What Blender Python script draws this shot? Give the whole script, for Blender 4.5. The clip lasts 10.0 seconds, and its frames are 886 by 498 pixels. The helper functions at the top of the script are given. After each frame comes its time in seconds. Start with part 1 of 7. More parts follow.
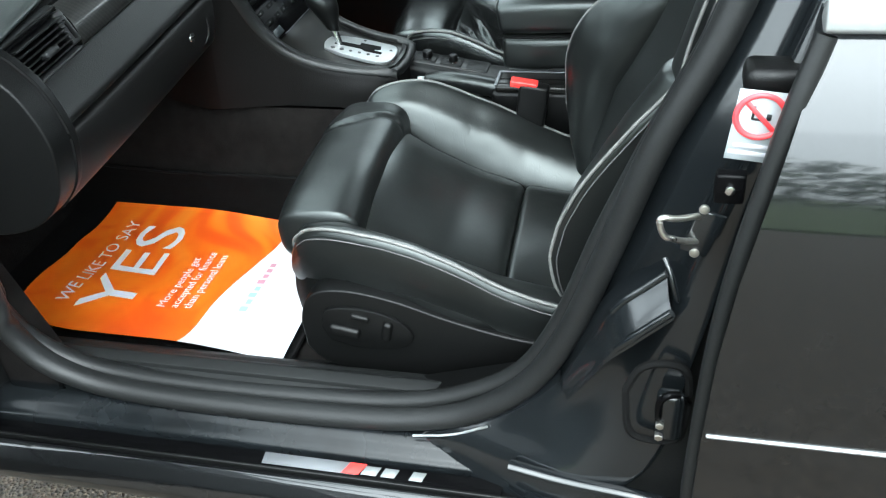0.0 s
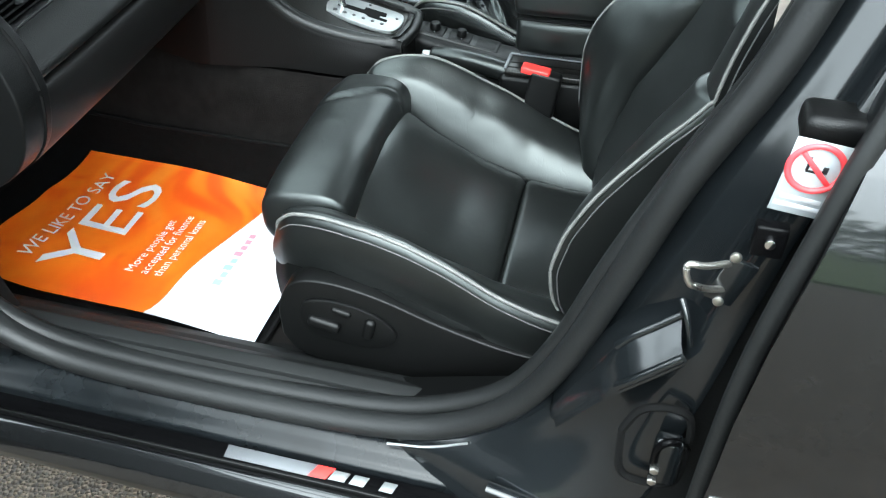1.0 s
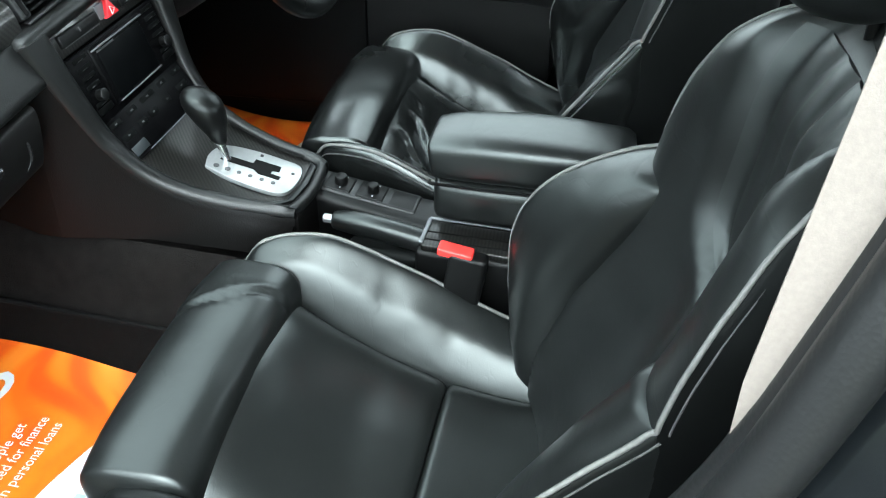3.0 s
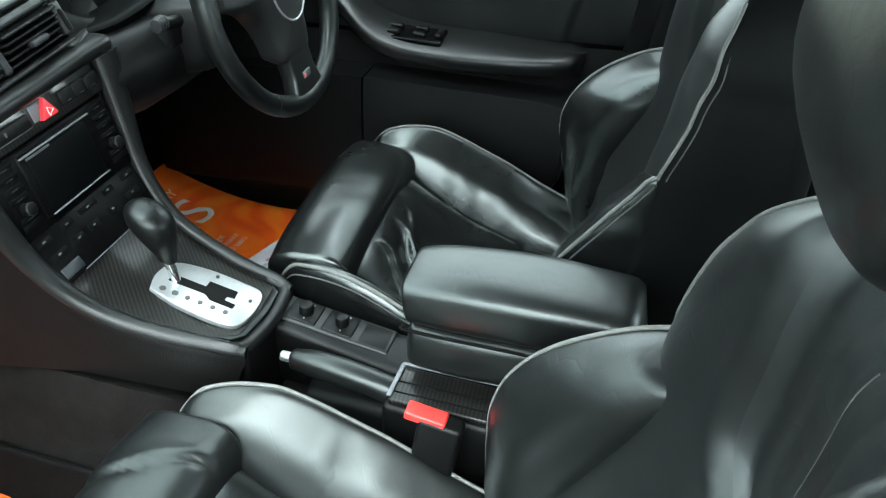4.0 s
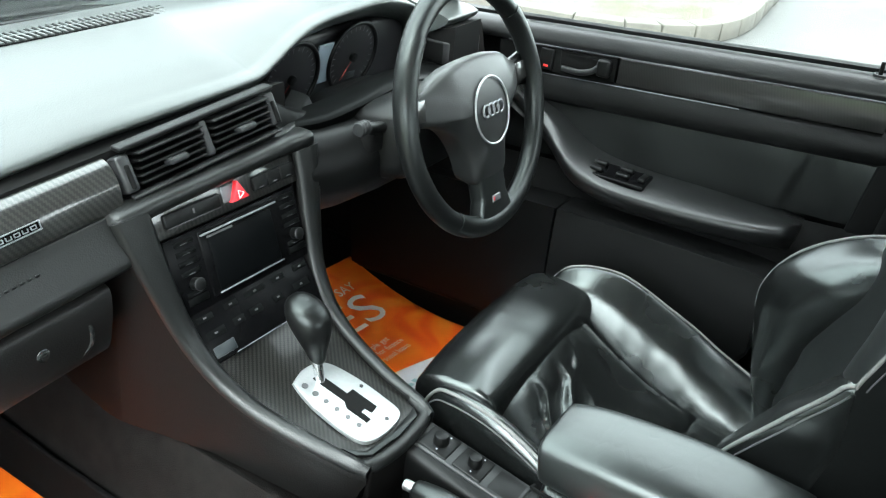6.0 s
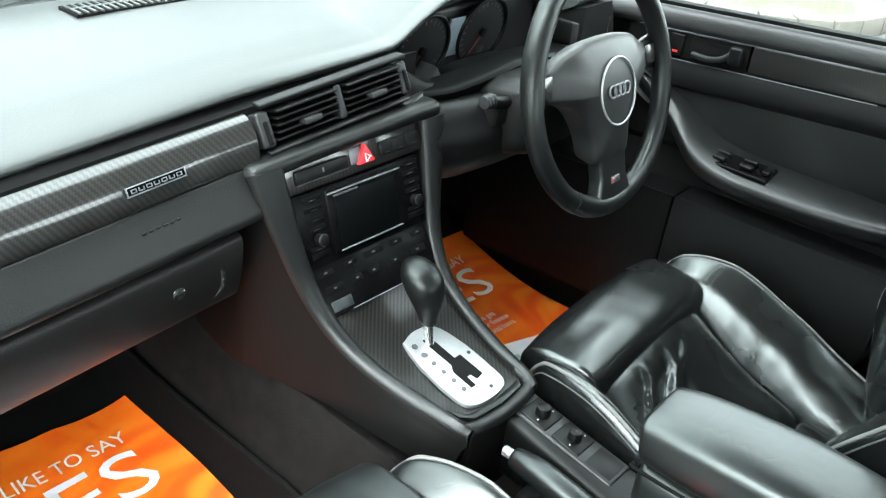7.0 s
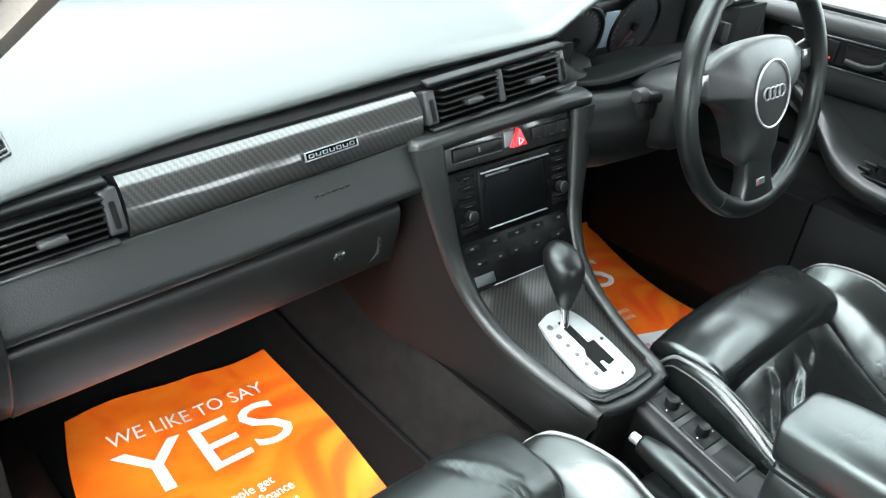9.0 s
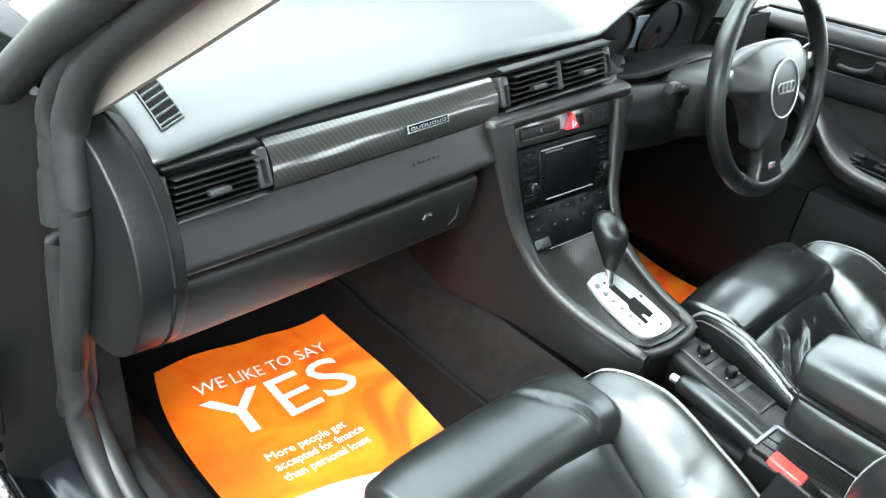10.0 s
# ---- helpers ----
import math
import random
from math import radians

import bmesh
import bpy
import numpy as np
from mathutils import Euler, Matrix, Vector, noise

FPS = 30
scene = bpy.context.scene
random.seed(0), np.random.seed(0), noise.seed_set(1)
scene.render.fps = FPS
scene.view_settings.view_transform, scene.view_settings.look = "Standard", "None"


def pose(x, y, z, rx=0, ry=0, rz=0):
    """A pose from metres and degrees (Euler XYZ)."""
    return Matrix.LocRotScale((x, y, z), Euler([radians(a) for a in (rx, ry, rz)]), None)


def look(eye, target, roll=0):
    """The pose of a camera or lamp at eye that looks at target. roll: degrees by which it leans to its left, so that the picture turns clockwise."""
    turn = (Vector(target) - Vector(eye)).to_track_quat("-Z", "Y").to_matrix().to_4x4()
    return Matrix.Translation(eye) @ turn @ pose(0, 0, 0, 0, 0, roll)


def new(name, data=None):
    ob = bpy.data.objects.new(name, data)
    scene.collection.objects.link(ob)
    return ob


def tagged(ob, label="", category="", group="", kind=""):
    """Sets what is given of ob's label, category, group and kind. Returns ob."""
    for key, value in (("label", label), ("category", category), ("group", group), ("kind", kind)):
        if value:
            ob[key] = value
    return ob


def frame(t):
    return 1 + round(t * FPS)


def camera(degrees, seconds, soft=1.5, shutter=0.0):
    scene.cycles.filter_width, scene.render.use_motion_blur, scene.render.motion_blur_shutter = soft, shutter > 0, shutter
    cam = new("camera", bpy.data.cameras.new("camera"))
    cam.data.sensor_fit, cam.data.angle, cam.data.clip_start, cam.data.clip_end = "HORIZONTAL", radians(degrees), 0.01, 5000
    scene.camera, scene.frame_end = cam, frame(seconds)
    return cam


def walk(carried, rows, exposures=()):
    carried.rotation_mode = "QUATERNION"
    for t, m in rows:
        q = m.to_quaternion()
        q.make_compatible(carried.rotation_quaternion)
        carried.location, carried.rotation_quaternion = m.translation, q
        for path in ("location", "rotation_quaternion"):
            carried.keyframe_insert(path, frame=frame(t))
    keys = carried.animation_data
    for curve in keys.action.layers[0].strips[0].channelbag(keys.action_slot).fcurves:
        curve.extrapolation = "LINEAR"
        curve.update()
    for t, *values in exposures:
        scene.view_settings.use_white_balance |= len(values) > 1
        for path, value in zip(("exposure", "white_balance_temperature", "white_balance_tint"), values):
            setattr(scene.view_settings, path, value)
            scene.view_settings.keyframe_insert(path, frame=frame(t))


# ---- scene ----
cam = camera(54.0, 10.0, soft=1.25)
PATH = [
    (0, (0.437, -1.476, 1.306), (-0.017, 0.087, 0.144), -5.8),
    (0.5, (0.406, -1.44, 1.301), (-0.028, 0.099, 0.1), -3.1),
    (1, (0.391, -1.382, 1.308), (0.0, 0.129, 0.058), 0.5),
    (1.5, (0.39, -1.27, 1.313), (0.023, 0.206, 0.015), 0.2),
    (2, (0.389, -1.16, 1.33), (0.102, 0.342, 0.042), -0.2),
    (2.5, (0.397, -1.074, 1.346), (0.088, 0.448, 0.085), -0.5),
    (3.8, (0.424, -0.795, 1.362), (-0.043, 0.763, 0.199), 1.7),
    (4, (0.408, -0.752, 1.359), (-0.03, 0.825, 0.21), 1.9),
    (4.5, (0.388, -0.687, 1.342), (-0.022, 0.883, 0.173), 2.4),
    (5, (0.399, -0.672, 1.346), (-0.284, 0.903, 0.32), 3.7),
    (5.5, (0.407, -0.672, 1.353), (-0.399, 0.881, 0.385), 4.9),
    (5.7, (0.409, -0.673, 1.353), (-0.431, 0.874, 0.404), 5.1),
    (7, (0.417, -0.708, 1.348), (-0.659, 0.65, 0.349), 5.9),
    (7.5, (0.401, -0.72, 1.349), (-0.732, 0.575, 0.33), 6.5),
    (8, (0.409, -0.733, 1.348), (-0.797, 0.487, 0.319), 6.6),
    (8.5, (0.407, -0.744, 1.348), (-0.835, 0.439, 0.32), 6.1),
    (9, (0.4, -0.783, 1.352), (-0.818, 0.414, 0.311), 7.2),
    (9.5, (0.419, -0.895, 1.356), (-0.757, 0.377, 0.357), 7.6),
    (10, (0.433, -1.016, 1.365), (-0.739, 0.252, 0.357), 9.2),
]
EXPOSURES = [(0, 2.75, 5850, 0), (2.5, 3.00, 5850, 0), (4.5, 3.28, 5900, -4), (5.5, 3.58, 6000, -2), (7, 3.58, 6050, 0), (9, 3.80, 6050, 2), (10, 3.97, 6050, 2)]
walk(cam, [(t, look(eye, target, roll)) for t, eye, target, roll in PATH], EXPOSURES)

# ---- world and light: overcast daylight ----
world = bpy.data.worlds.new("overcast")
scene.world = world
world.use_nodes = True
wn, wl = world.node_tree.nodes, world.node_tree.links
sky = wn.new("ShaderNodeTexSky")
sky.sky_type, sky.sun_disc = "NISHITA", False
sky.sun_elevation, sky.sun_rotation = radians(56), radians(166)
sky.air_density, sky.dust_density, sky.ozone_density = 1.0, 6.0, 1.0
grey = wn.new("ShaderNodeHueSaturation")
grey.inputs["Saturation"].default_value = 0.18
grey.inputs["Value"].default_value = 1.0
wl.new(sky.outputs[0], grey.inputs["Color"])
cloud = wn.new("ShaderNodeMix")
cloud.data_type = "RGBA"
cloud.inputs[0].default_value = 0.5
cloud.inputs[7].default_value = (8.6, 8.75, 8.8, 1)
wl.new(grey.outputs[0], cloud.inputs[6])
wl.new(cloud.outputs[2], wn["Background"].inputs["Color"])
wn["Background"].inputs["Strength"].default_value = 0.15

sun_data = bpy.data.lights.new("sun", "SUN")
sun_data.energy, sun_data.angle, sun_data.color = 0.3, radians(75), (1.0, 0.99, 0.97)
sun_lamp = new("sun", sun_data)
sun_lamp.matrix_world = look((1.5, -6.0, 9.2), (0, 0, 0))


# ---- materials ----
def material(name, base, rough=0.5, metal=0.0, coat=0.0, spec=0.5):
    m = bpy.data.materials.new(name)
    m.use_nodes = True
    b = m.node_tree.nodes["Principled BSDF"]
    b.inputs["Base Color"].default_value = (*base, 1)
    b.inputs["Roughness"].default_value = rough
    b.inputs["Metallic"].default_value = metal
    b.inputs["Coat Weight"].default_value = coat
    b.inputs["Coat Roughness"].default_value = 0.05
    b.inputs["Specular IOR Level"].default_value = spec
    b.inputs["Coat IOR"].default_value = 1.6
    return m


def kit(m):
    return m.node_tree.nodes, m.node_tree.links, m.node_tree.nodes["Principled BSDF"]


def noise_node(m, scale, detail=4.0, rough=0.55, distort=0.0, coord="Object"):
    n, l, b = kit(m)
    co = n.new("ShaderNodeTexCoord")
    t = n.new("ShaderNodeTexNoise")
    t.inputs["Scale"].default_value, t.inputs["Detail"].default_value = scale, detail
    t.inputs["Roughness"].default_value, t.inputs["Distortion"].default_value = rough, distort
    l.new(co.outputs[coord], t.inputs["Vector"])
    return t


def ramp(m, source, stops):
    n, l, b = kit(m)
    r = n.new("ShaderNodeValToRGB")
    e = r.color_ramp.elements
    while len(e) < len(stops):
        e.new(0.5)
    for k, (p, c) in zip(e, stops):
        k.position, k.color = p, (*c, 1) if len(c) == 3 else c
    l.new(source, r.inputs[0])
    return r.outputs[0]


def bump(m, sources):
    """Stacks bumps: (socket, strength, distance in metres)."""
    n, l, b = kit(m)
    last = None
    for s, strength, dist in sources:
        k = n.new("ShaderNodeBump")
        k.inputs["Strength"].default_value, k.inputs["Distance"].default_value = strength, dist
        l.new(s, k.inputs["Height"])
        if last:
            l.new(last, k.inputs["Normal"])
        last = k.outputs[0]
    l.new(last, b.inputs["Normal"])
    return last


def vary(m, base, spread, scale, rough=None, rough_spread=0.0):
    """Two scales of variation in colour, and in gloss if asked."""
    n, l, b = kit(m)
    a = noise_node(m, scale, 6)
    lo = [max(0, c * (1 - spread)) for c in base]
    hi = [min(1, c * (1 + spread)) for c in base]
    l.new(ramp(m, a.outputs[0], [(0.3, lo), (0.7, hi)]), b.inputs["Base Color"])
    if rough is not None:
        r0, r1 = rough - rough_spread, rough + rough_spread
        a2 = noise_node(m, scale * 0.35, 5)
        l.new(ramp(m, a2.outputs[0], [(0.3, (r0,) * 3), (0.7, (r1,) * 3)]), b.inputs["Roughness"])
    return a


def voronoi(m, scale, feature="F1", stretch=None):
    n, l, b = kit(m)
    co = n.new("ShaderNodeTexCoord")
    v = n.new("ShaderNodeTexVoronoi")
    v.feature = feature
    v.inputs["Scale"].default_value = scale
    if stretch:
        mp = n.new("ShaderNodeMapping")
        mp.inputs["Scale"].default_value = stretch
        l.new(co.outputs["Object"], mp.inputs[0])
        l.new(mp.outputs[0], v.inputs["Vector"])
    else:
        l.new(co.outputs["Object"], v.inputs["Vector"])
    return v


def leather(name, base, rough, crease=0.35, stretch=(1.0, 1.0, 1.0), fold_scale=7.0):
    """Grained hide with thin wandering creases, in patches, in two directions."""
    m = material(name, base, rough)
    m.node_tree.nodes["Principled BSDF"].inputs["Specular IOR Level"].default_value = 0.85
    m.node_tree.nodes["Principled BSDF"].inputs["Specular Tint"].default_value = (0.93, 1.0, 0.985, 1)
    vary(m, base, 0.25, 18, rough, 0.03)
    n, l, b = kit(m)
    grain = voronoi(m, 520)
    co = n.new("ShaderNodeTexCoord")

    def creases(turn, scale, thin, patch, shift):
        mp = n.new("ShaderNodeMapping")
        mp.inputs["Rotation"].default_value = (0, 0, radians(turn))
        mp.inputs["Scale"].default_value = tuple(c * q for c, q in zip(stretch, (1.0, 0.30, 0.8)))
        mp.inputs["Location"].default_value = (shift, shift * 0.7, 0)
        l.new(co.outputs["Object"], mp.inputs[0])
        t = n.new("ShaderNodeTexNoise")
        t.inputs["Scale"].default_value, t.inputs["Detail"].default_value = fold_scale * scale, 1.5
        t.inputs["Distortion"].default_value = 0.15
        l.new(mp.outputs[0], t.inputs["Vector"])
        line = ramp(m, t.outputs[0], [(0.5 - thin * 0.6, (1, 1, 1)), (0.5, (0, 0, 0)), (0.5 + thin * 0.6, (1, 1, 1))])
        here = ramp(m, noise_node(m, patch, 2).outputs[0], [(0.36, (1, 1, 1)), (0.60, (0, 0, 0))])
        most = n.new("ShaderNodeMath")
        most.operation = "MAXIMUM"
        l.new(line, most.inputs[0])
        l.new(here, most.inputs[1])
        return most.outputs[0]
    soft = noise_node(m, 11, 3)
    stack = [(soft.outputs[0], 0.24, 0.006), (grain.outputs["Distance"], 0.07, 0.0004)]
    if crease > 0:
        stack += [(creases(20, 2.2, 0.020, 7.5, 0.3), crease, 0.0028), (creases(-38, 3.6, 0.026, 11.0, 1.7), crease * 0.8, 0.0016), (creases(75, 5.5, 0.03, 13.0, 4.1), crease * 0.5, 0.0010)]
    bump(m, stack)
    return m


M = {}
M["leather"] = leather("black_leather", (0.0052, 0.0057, 0.0056), 0.33, 0.045, (1.5, 1.1, 1.0), 9.0)
M["leather"].node_tree.nodes["Principled BSDF"].inputs["Specular IOR Level"].default_value = 0.52
M["leather_back"] = leather("black_backrest_leather", (0.0052, 0.0056, 0.0056), 0.37, 0.05, (1.4, 1.2, 1.0), 6.0)
M["leather_back"].node_tree.nodes["Principled BSDF"].inputs["Specular IOR Level"].default_value = 0.60
M["leather_worn"] = leather("black_leather_creased", (0.0036, 0.0039, 0.0038), 0.26, 0.08, (1.7, 0.9, 1.2), 10.0)
M["leather_worn"].node_tree.nodes["Principled BSDF"].inputs["Specular IOR Level"].default_value = 0.80
M["leather_grip"] = leather("perforated_grip_leather", (0.0032, 0.0034, 0.0034), 0.31, 0.0)
m = M["leather_grip"]
m.node_tree.nodes["Principled BSDF"].inputs["Specular IOR Level"].default_value = 0.42
bump(m, [(ramp(m, voronoi(m, 480).outputs["Distance"], [(0.10, (0, 0, 0)), (0.42, (1, 1, 1))]), 0.22, 0.0008)])
M["leather_armrest"] = leather("armrest_leather", (0.003, 0.0033, 0.0033), 0.37, 0.05)
M["leather_armrest"].node_tree.nodes["Principled BSDF"].inputs["Specular IOR Level"].default_value = 0.8
# side leather: base darkened to carry the shade beside and between the seats
M["leather_side"] = leather("matt_shaded_leather", (0.0013, 0.0014, 0.0014), 0.62, 0.0)
M["leather_side"].node_tree.nodes["Principled BSDF"].inputs["Specular IOR Level"].default_value = 0.12
M["leather_matt"] = leather("black_smooth_leather", (0.003, 0.0033, 0.0033), 0.42, 0.08)


def soft_plastic(name, base, rough, grain=520, spec=0.3):
    m = material(name, base, rough, spec=spec)
    vary(m, base, 0.07, 9, rough, 0.015)
    g = voronoi(m, grain)
    bump(m, [(g.outputs["Distance"], 0.3, 0.0005)])
    return m


# top pad: sky sheen put into a paler base than the other dash vinyl
M["dash_top"] = soft_plastic("grained_dash_vinyl_sheen", (0.022, 0.0255, 0.0245), 0.37, 520, 0.85)
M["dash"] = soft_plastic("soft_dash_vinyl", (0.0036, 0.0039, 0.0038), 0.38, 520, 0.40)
M["glove_vinyl"] = soft_plastic("soft_glove_box_vinyl", (0.0042, 0.0040, 0.0039), 0.42, 520, 0.32)
M["console_vinyl"] = soft_plastic("soft_console_vinyl", (0.0026, 0.0024, 0.0023), 0.46, 520, 0.12)
M["plastic"] = soft_plastic("black_plastic", (0.0025, 0.0026, 0.0026), 0.4, 700, 0.19)
M["plastic_grey"] = soft_plastic("charcoal_plastic", (0.013, 0.0135, 0.014), 0.4, 700)
M["bezel"] = soft_plastic("grey_bezel_plastic", (0.012, 0.0122, 0.0128), 0.36, 900, 0.4)
M["door_vinyl"] = soft_plastic("black_door_vinyl", (0.0028, 0.0030, 0.0030), 0.46, 520, 0.24)
M["door_soft"] = soft_plastic("soft_door_rail_vinyl", (0.0040, 0.0043, 0.0043), 0.38, 520, 0.52)
M["satin_grey"] = soft_plastic("satin_grey_plastic", (0.0075, 0.008, 0.0083), 0.4, 700, 0.4)
M["wheel_vinyl"] = soft_plastic("steering_wheel_vinyl", (0.009, 0.0096, 0.0094), 0.4, 600, 0.5)
M["gloss_black"] = material("gloss_black_plastic", (0.0018, 0.0018, 0.002), 0.26, spec=0.06)
# near black, also puts shade into slots and recesses
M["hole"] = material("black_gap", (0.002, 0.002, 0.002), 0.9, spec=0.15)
M["rubber"] = soft_plastic("black_rubber_seal", (0.0078, 0.0082, 0.0083), 0.44, 300, 0.27)
M["sill_vinyl"] = soft_plastic("satin_sill_vinyl", (0.0085, 0.009, 0.009), 0.6, 600, 0.15)
M["door_leather"] = leather("door_leather", (0.0035, 0.0037, 0.0037), 0.44, 0.06, (2.0, 1.0, 0.6))
M["door_leather"].node_tree.nodes["Principled BSDF"].inputs["Specular IOR Level"].default_value = 0.32
M["piping"] = material("white_piping", (0.5, 0.5, 0.48), 0.55)
vary(M["piping"], (0.115, 0.115, 0.110), 0.15, 120)
M["stitch"] = material("grey_thread", (0.05, 0.05, 0.05), 0.7)
M["button"] = material("dark_button_plastic", (0.002, 0.0022, 0.0022), 0.4, spec=0.05)
M["dim_print"] = material("dim_grey_ink", (0.045, 0.045, 0.047), 0.5)
M["chrome"] = material("chrome", (0.75, 0.75, 0.76), 0.12, 1.0)
M["steel"] = material("zinc_steel", (0.62, 0.6, 0.55), 0.32, 1.0)
vary(M["steel"], (0.6, 0.58, 0.54), 0.2, 60, 0.32, 0.1)
M["alu"] = material("satin_aluminium", (0.78, 0.79, 0.8), 0.38, 0.75)
vary(M["alu"], (0.36, 0.37, 0.372), 0.05, 200, 0.4, 0.05)
M["silver"] = material("silver_paint", (0.16, 0.165, 0.175), 0.42, 0.6)
M["red"] = material("red_plastic", (0.75, 0.035, 0.03), 0.35)
M["red_gloss"] = material("red_glass_button", (0.6, 0.03, 0.04), 0.2)
M["white"] = material("white_print", (0.82, 0.82, 0.82), 0.5)
M["white_print"] = material("white_ink", (0.58, 0.58, 0.61), 0.45)
M["teal_print"] = material("teal_ink", (0.25, 0.4, 0.42), 0.5)
M["pink_print"] = material("crimson_ink", (0.42, 0.2, 0.26), 0.5)
M["grey_print"] = material("grey_ink", (0.45, 0.45, 0.47), 0.5)
M["label_paper"] = material("pale_label_film", (0.30, 0.32, 0.33), 0.35)
M["dial_mark"] = material("dim_dial_ink", (0.2, 0.2, 0.205), 0.5)
M["needle"] = material("dull_red_needle", (0.22, 0.03, 0.025), 0.4)
M["dial"] = material("black_dial", (0.008, 0.008, 0.009), 0.4)
M["lcd_bright"] = material("pale_blue_lcd", (0.2, 0.24, 0.28), 0.25)
M["screen"] = material("dark_display", (0.0016, 0.0018, 0.002), 0.3, spec=0.04)
M["lcd"] = material("grey_lcd", (0.018, 0.021, 0.023), 0.3)
M["beige"] = material("beige_fabric", (0.155, 0.134, 0.117), 0.85)
vary(M["beige"], (0.155, 0.134, 0.117), 0.08, 300)
bump(M["beige"], [(noise_node(M["beige"], 900).outputs[0], 0.4, 0.0006)])
M["lining"] = material("pale_roof_cloth", (0.4, 0.385, 0.355), 0.9)
vary(M["lining"], (0.4, 0.385, 0.355), 0.06, 300)
M["sticker_red"] = material("sticker_red", (0.72, 0.05, 0.06), 0.4)

# carpet
m = M["carpet"] = material("charcoal_carpet", (0.02, 0.018, 0.018), 0.95, spec=0.1)
vary(m, (0.0078, 0.0068, 0.0064), 0.4, 40)
bump(m, [(noise_node(m, 700, 3).outputs[0], 1.0, 0.003), (noise_node(m, 25, 3).outputs[0], 0.4, 0.004)])
M["lacquer"] = leather("polished_knob_leather", (0.0025, 0.0025, 0.0025), 0.33, 0.0)
M["lacquer"].node_tree.nodes["Principled BSDF"].inputs["Specular IOR Level"].default_value = 0.32
m = M["mat"] = material("black_carpet_mat", (0.01, 0.01, 0.01), 0.95, spec=0.1)
vary(m, (0.002, 0.002, 0.002), 0.35, 60)
bump(m, [(noise_node(m, 900, 3).outputs[0], 1.0, 0.003)])

# metallic paint
m = M["paint"] = material("dark_grey_metallic_paint", (0.011, 0.012, 0.013), 0.36, 0.8, 1.0, 0.35)
vary(m, (0.011, 0.012, 0.013), 0.12, 30)
flake = voronoi(m, 1800)
bump(m, [(flake.outputs["Color"], 0.03, 0.0003)])
m = M["paint_satin"] = material("dark_grey_inner_paint", (0.0048, 0.0058, 0.0066), 0.18, 0.0, 0.0, 0.75)
vary(m, (0.0048, 0.0058, 0.0066), 0.25, 18, 0.18, 0.04)
m = M["paint_dusty"] = material("dusty_grey_paint", (0.005, 0.006, 0.0068), 0.28, 0.0, 0.0, 0.22)
vary(m, (0.005, 0.006, 0.0068), 0.35, 22, 0.26, 0.07)


def carbon(name, scale=760.0, light=0.05, period=4):
    """Twill weave under clear lacquer."""
    m = material(name, (0.02, 0.02, 0.02), 0.35, 0.2, 0.6)
    m.node_tree.nodes["Principled BSDF"].inputs["Coat Roughness"].default_value = 0.13
    n, l, b = kit(m)
    co = n.new("ShaderNodeTexCoord")
    mp = n.new("ShaderNodeMapping")
    mp.inputs["Scale"].default_value = (scale,) * 3
    l.new(co.outputs["UV"], mp.inputs[0])
    sep = n.new("ShaderNodeSeparateXYZ")
    l.new(mp.outputs[0], sep.inputs[0])

    def op(kind, a, c):
        q = n.new("ShaderNodeMath")
        q.operation = kind
        for i, v in enumerate((a, c)):
            if isinstance(v, (int, float)):
                q.inputs[i].default_value = v
            else:
                l.new(v, q.inputs[i])
        return q.outputs[0]
    fx, fy = op("FLOOR", sep.outputs[0], 0), op("FLOOR", sep.outputs[1], 0)
    diag = op("FLOORED_MODULO", op("ADD", fx, fy), period)
    warp = op("LESS_THAN", diag, period / 2 - 0.5)
    across = op("SUBTRACT", op("FRACT", sep.outputs[0], 0), 0.5)
    along = op("SUBTRACT", op("FRACT", sep.outputs[1], 0), 0.5)
    bow = op("SUBTRACT", 1.0, op("ADD", op("MULTIPLY", warp, op("MULTIPLY", across, across)),
                                 op("MULTIPLY", op("SUBTRACT", 1.0, warp), op("MULTIPLY", along, along))))
    tone = op("MULTIPLY", op("ADD", op("MULTIPLY", warp, 0.75), 0.25), bow)
    l.new(ramp(m, tone, [(0.15, (0.002, 0.002, 0.002)), (1.0, (light, light * 0.96, light * 0.87))]), b.inputs["Base Color"])
    bump(m, [(bow, 0.2, 0.0004)])
    return m


M["carbon"] = carbon("carbon_fibre_weave", 450, 0.017)
M["carbon"].node_tree.nodes["Principled BSDF"].inputs["Coat Weight"].default_value = 0.9
M["carbon"].node_tree.nodes["Principled BSDF"].inputs["Coat Roughness"].default_value = 0.10
M["carbon_dark"] = carbon("dark_carbon_fibre_weave", 600, 0.008)
M["carbon_panel"] = carbon("console_carbon_weave", 560, 0.017)
M["carbon_panel"].node_tree.nodes["Principled BSDF"].inputs["Specular IOR Level"].default_value = 0.2
M["carbon_panel"].node_tree.nodes["Principled BSDF"].inputs["Coat Weight"].default_value = 0.15

# printed paper: orange swirls over the top, white at the foot behind a wavy edge
m = M["paper"] = material("printed_paper", (0.9, 0.4, 0.05), 0.42)
n, l, b = kit(m)
co = n.new("ShaderNodeTexCoord")
uvs = n.new("ShaderNodeSeparateXYZ")
l.new(co.outputs["UV"], uvs.inputs[0])
mp = n.new("ShaderNodeMapping")
mp.inputs["Scale"].default_value = (1.3, 2.0, 1)
mp.inputs["Rotation"].default_value = (0, 0, radians(28))
l.new(co.outputs["UV"], mp.inputs[0])
swirl = n.new("ShaderNodeTexNoise")
swirl.inputs["Scale"].default_value, swirl.inputs["Detail"].default_value, swirl.inputs["Distortion"].default_value = 1.9, 1.2, 2.6
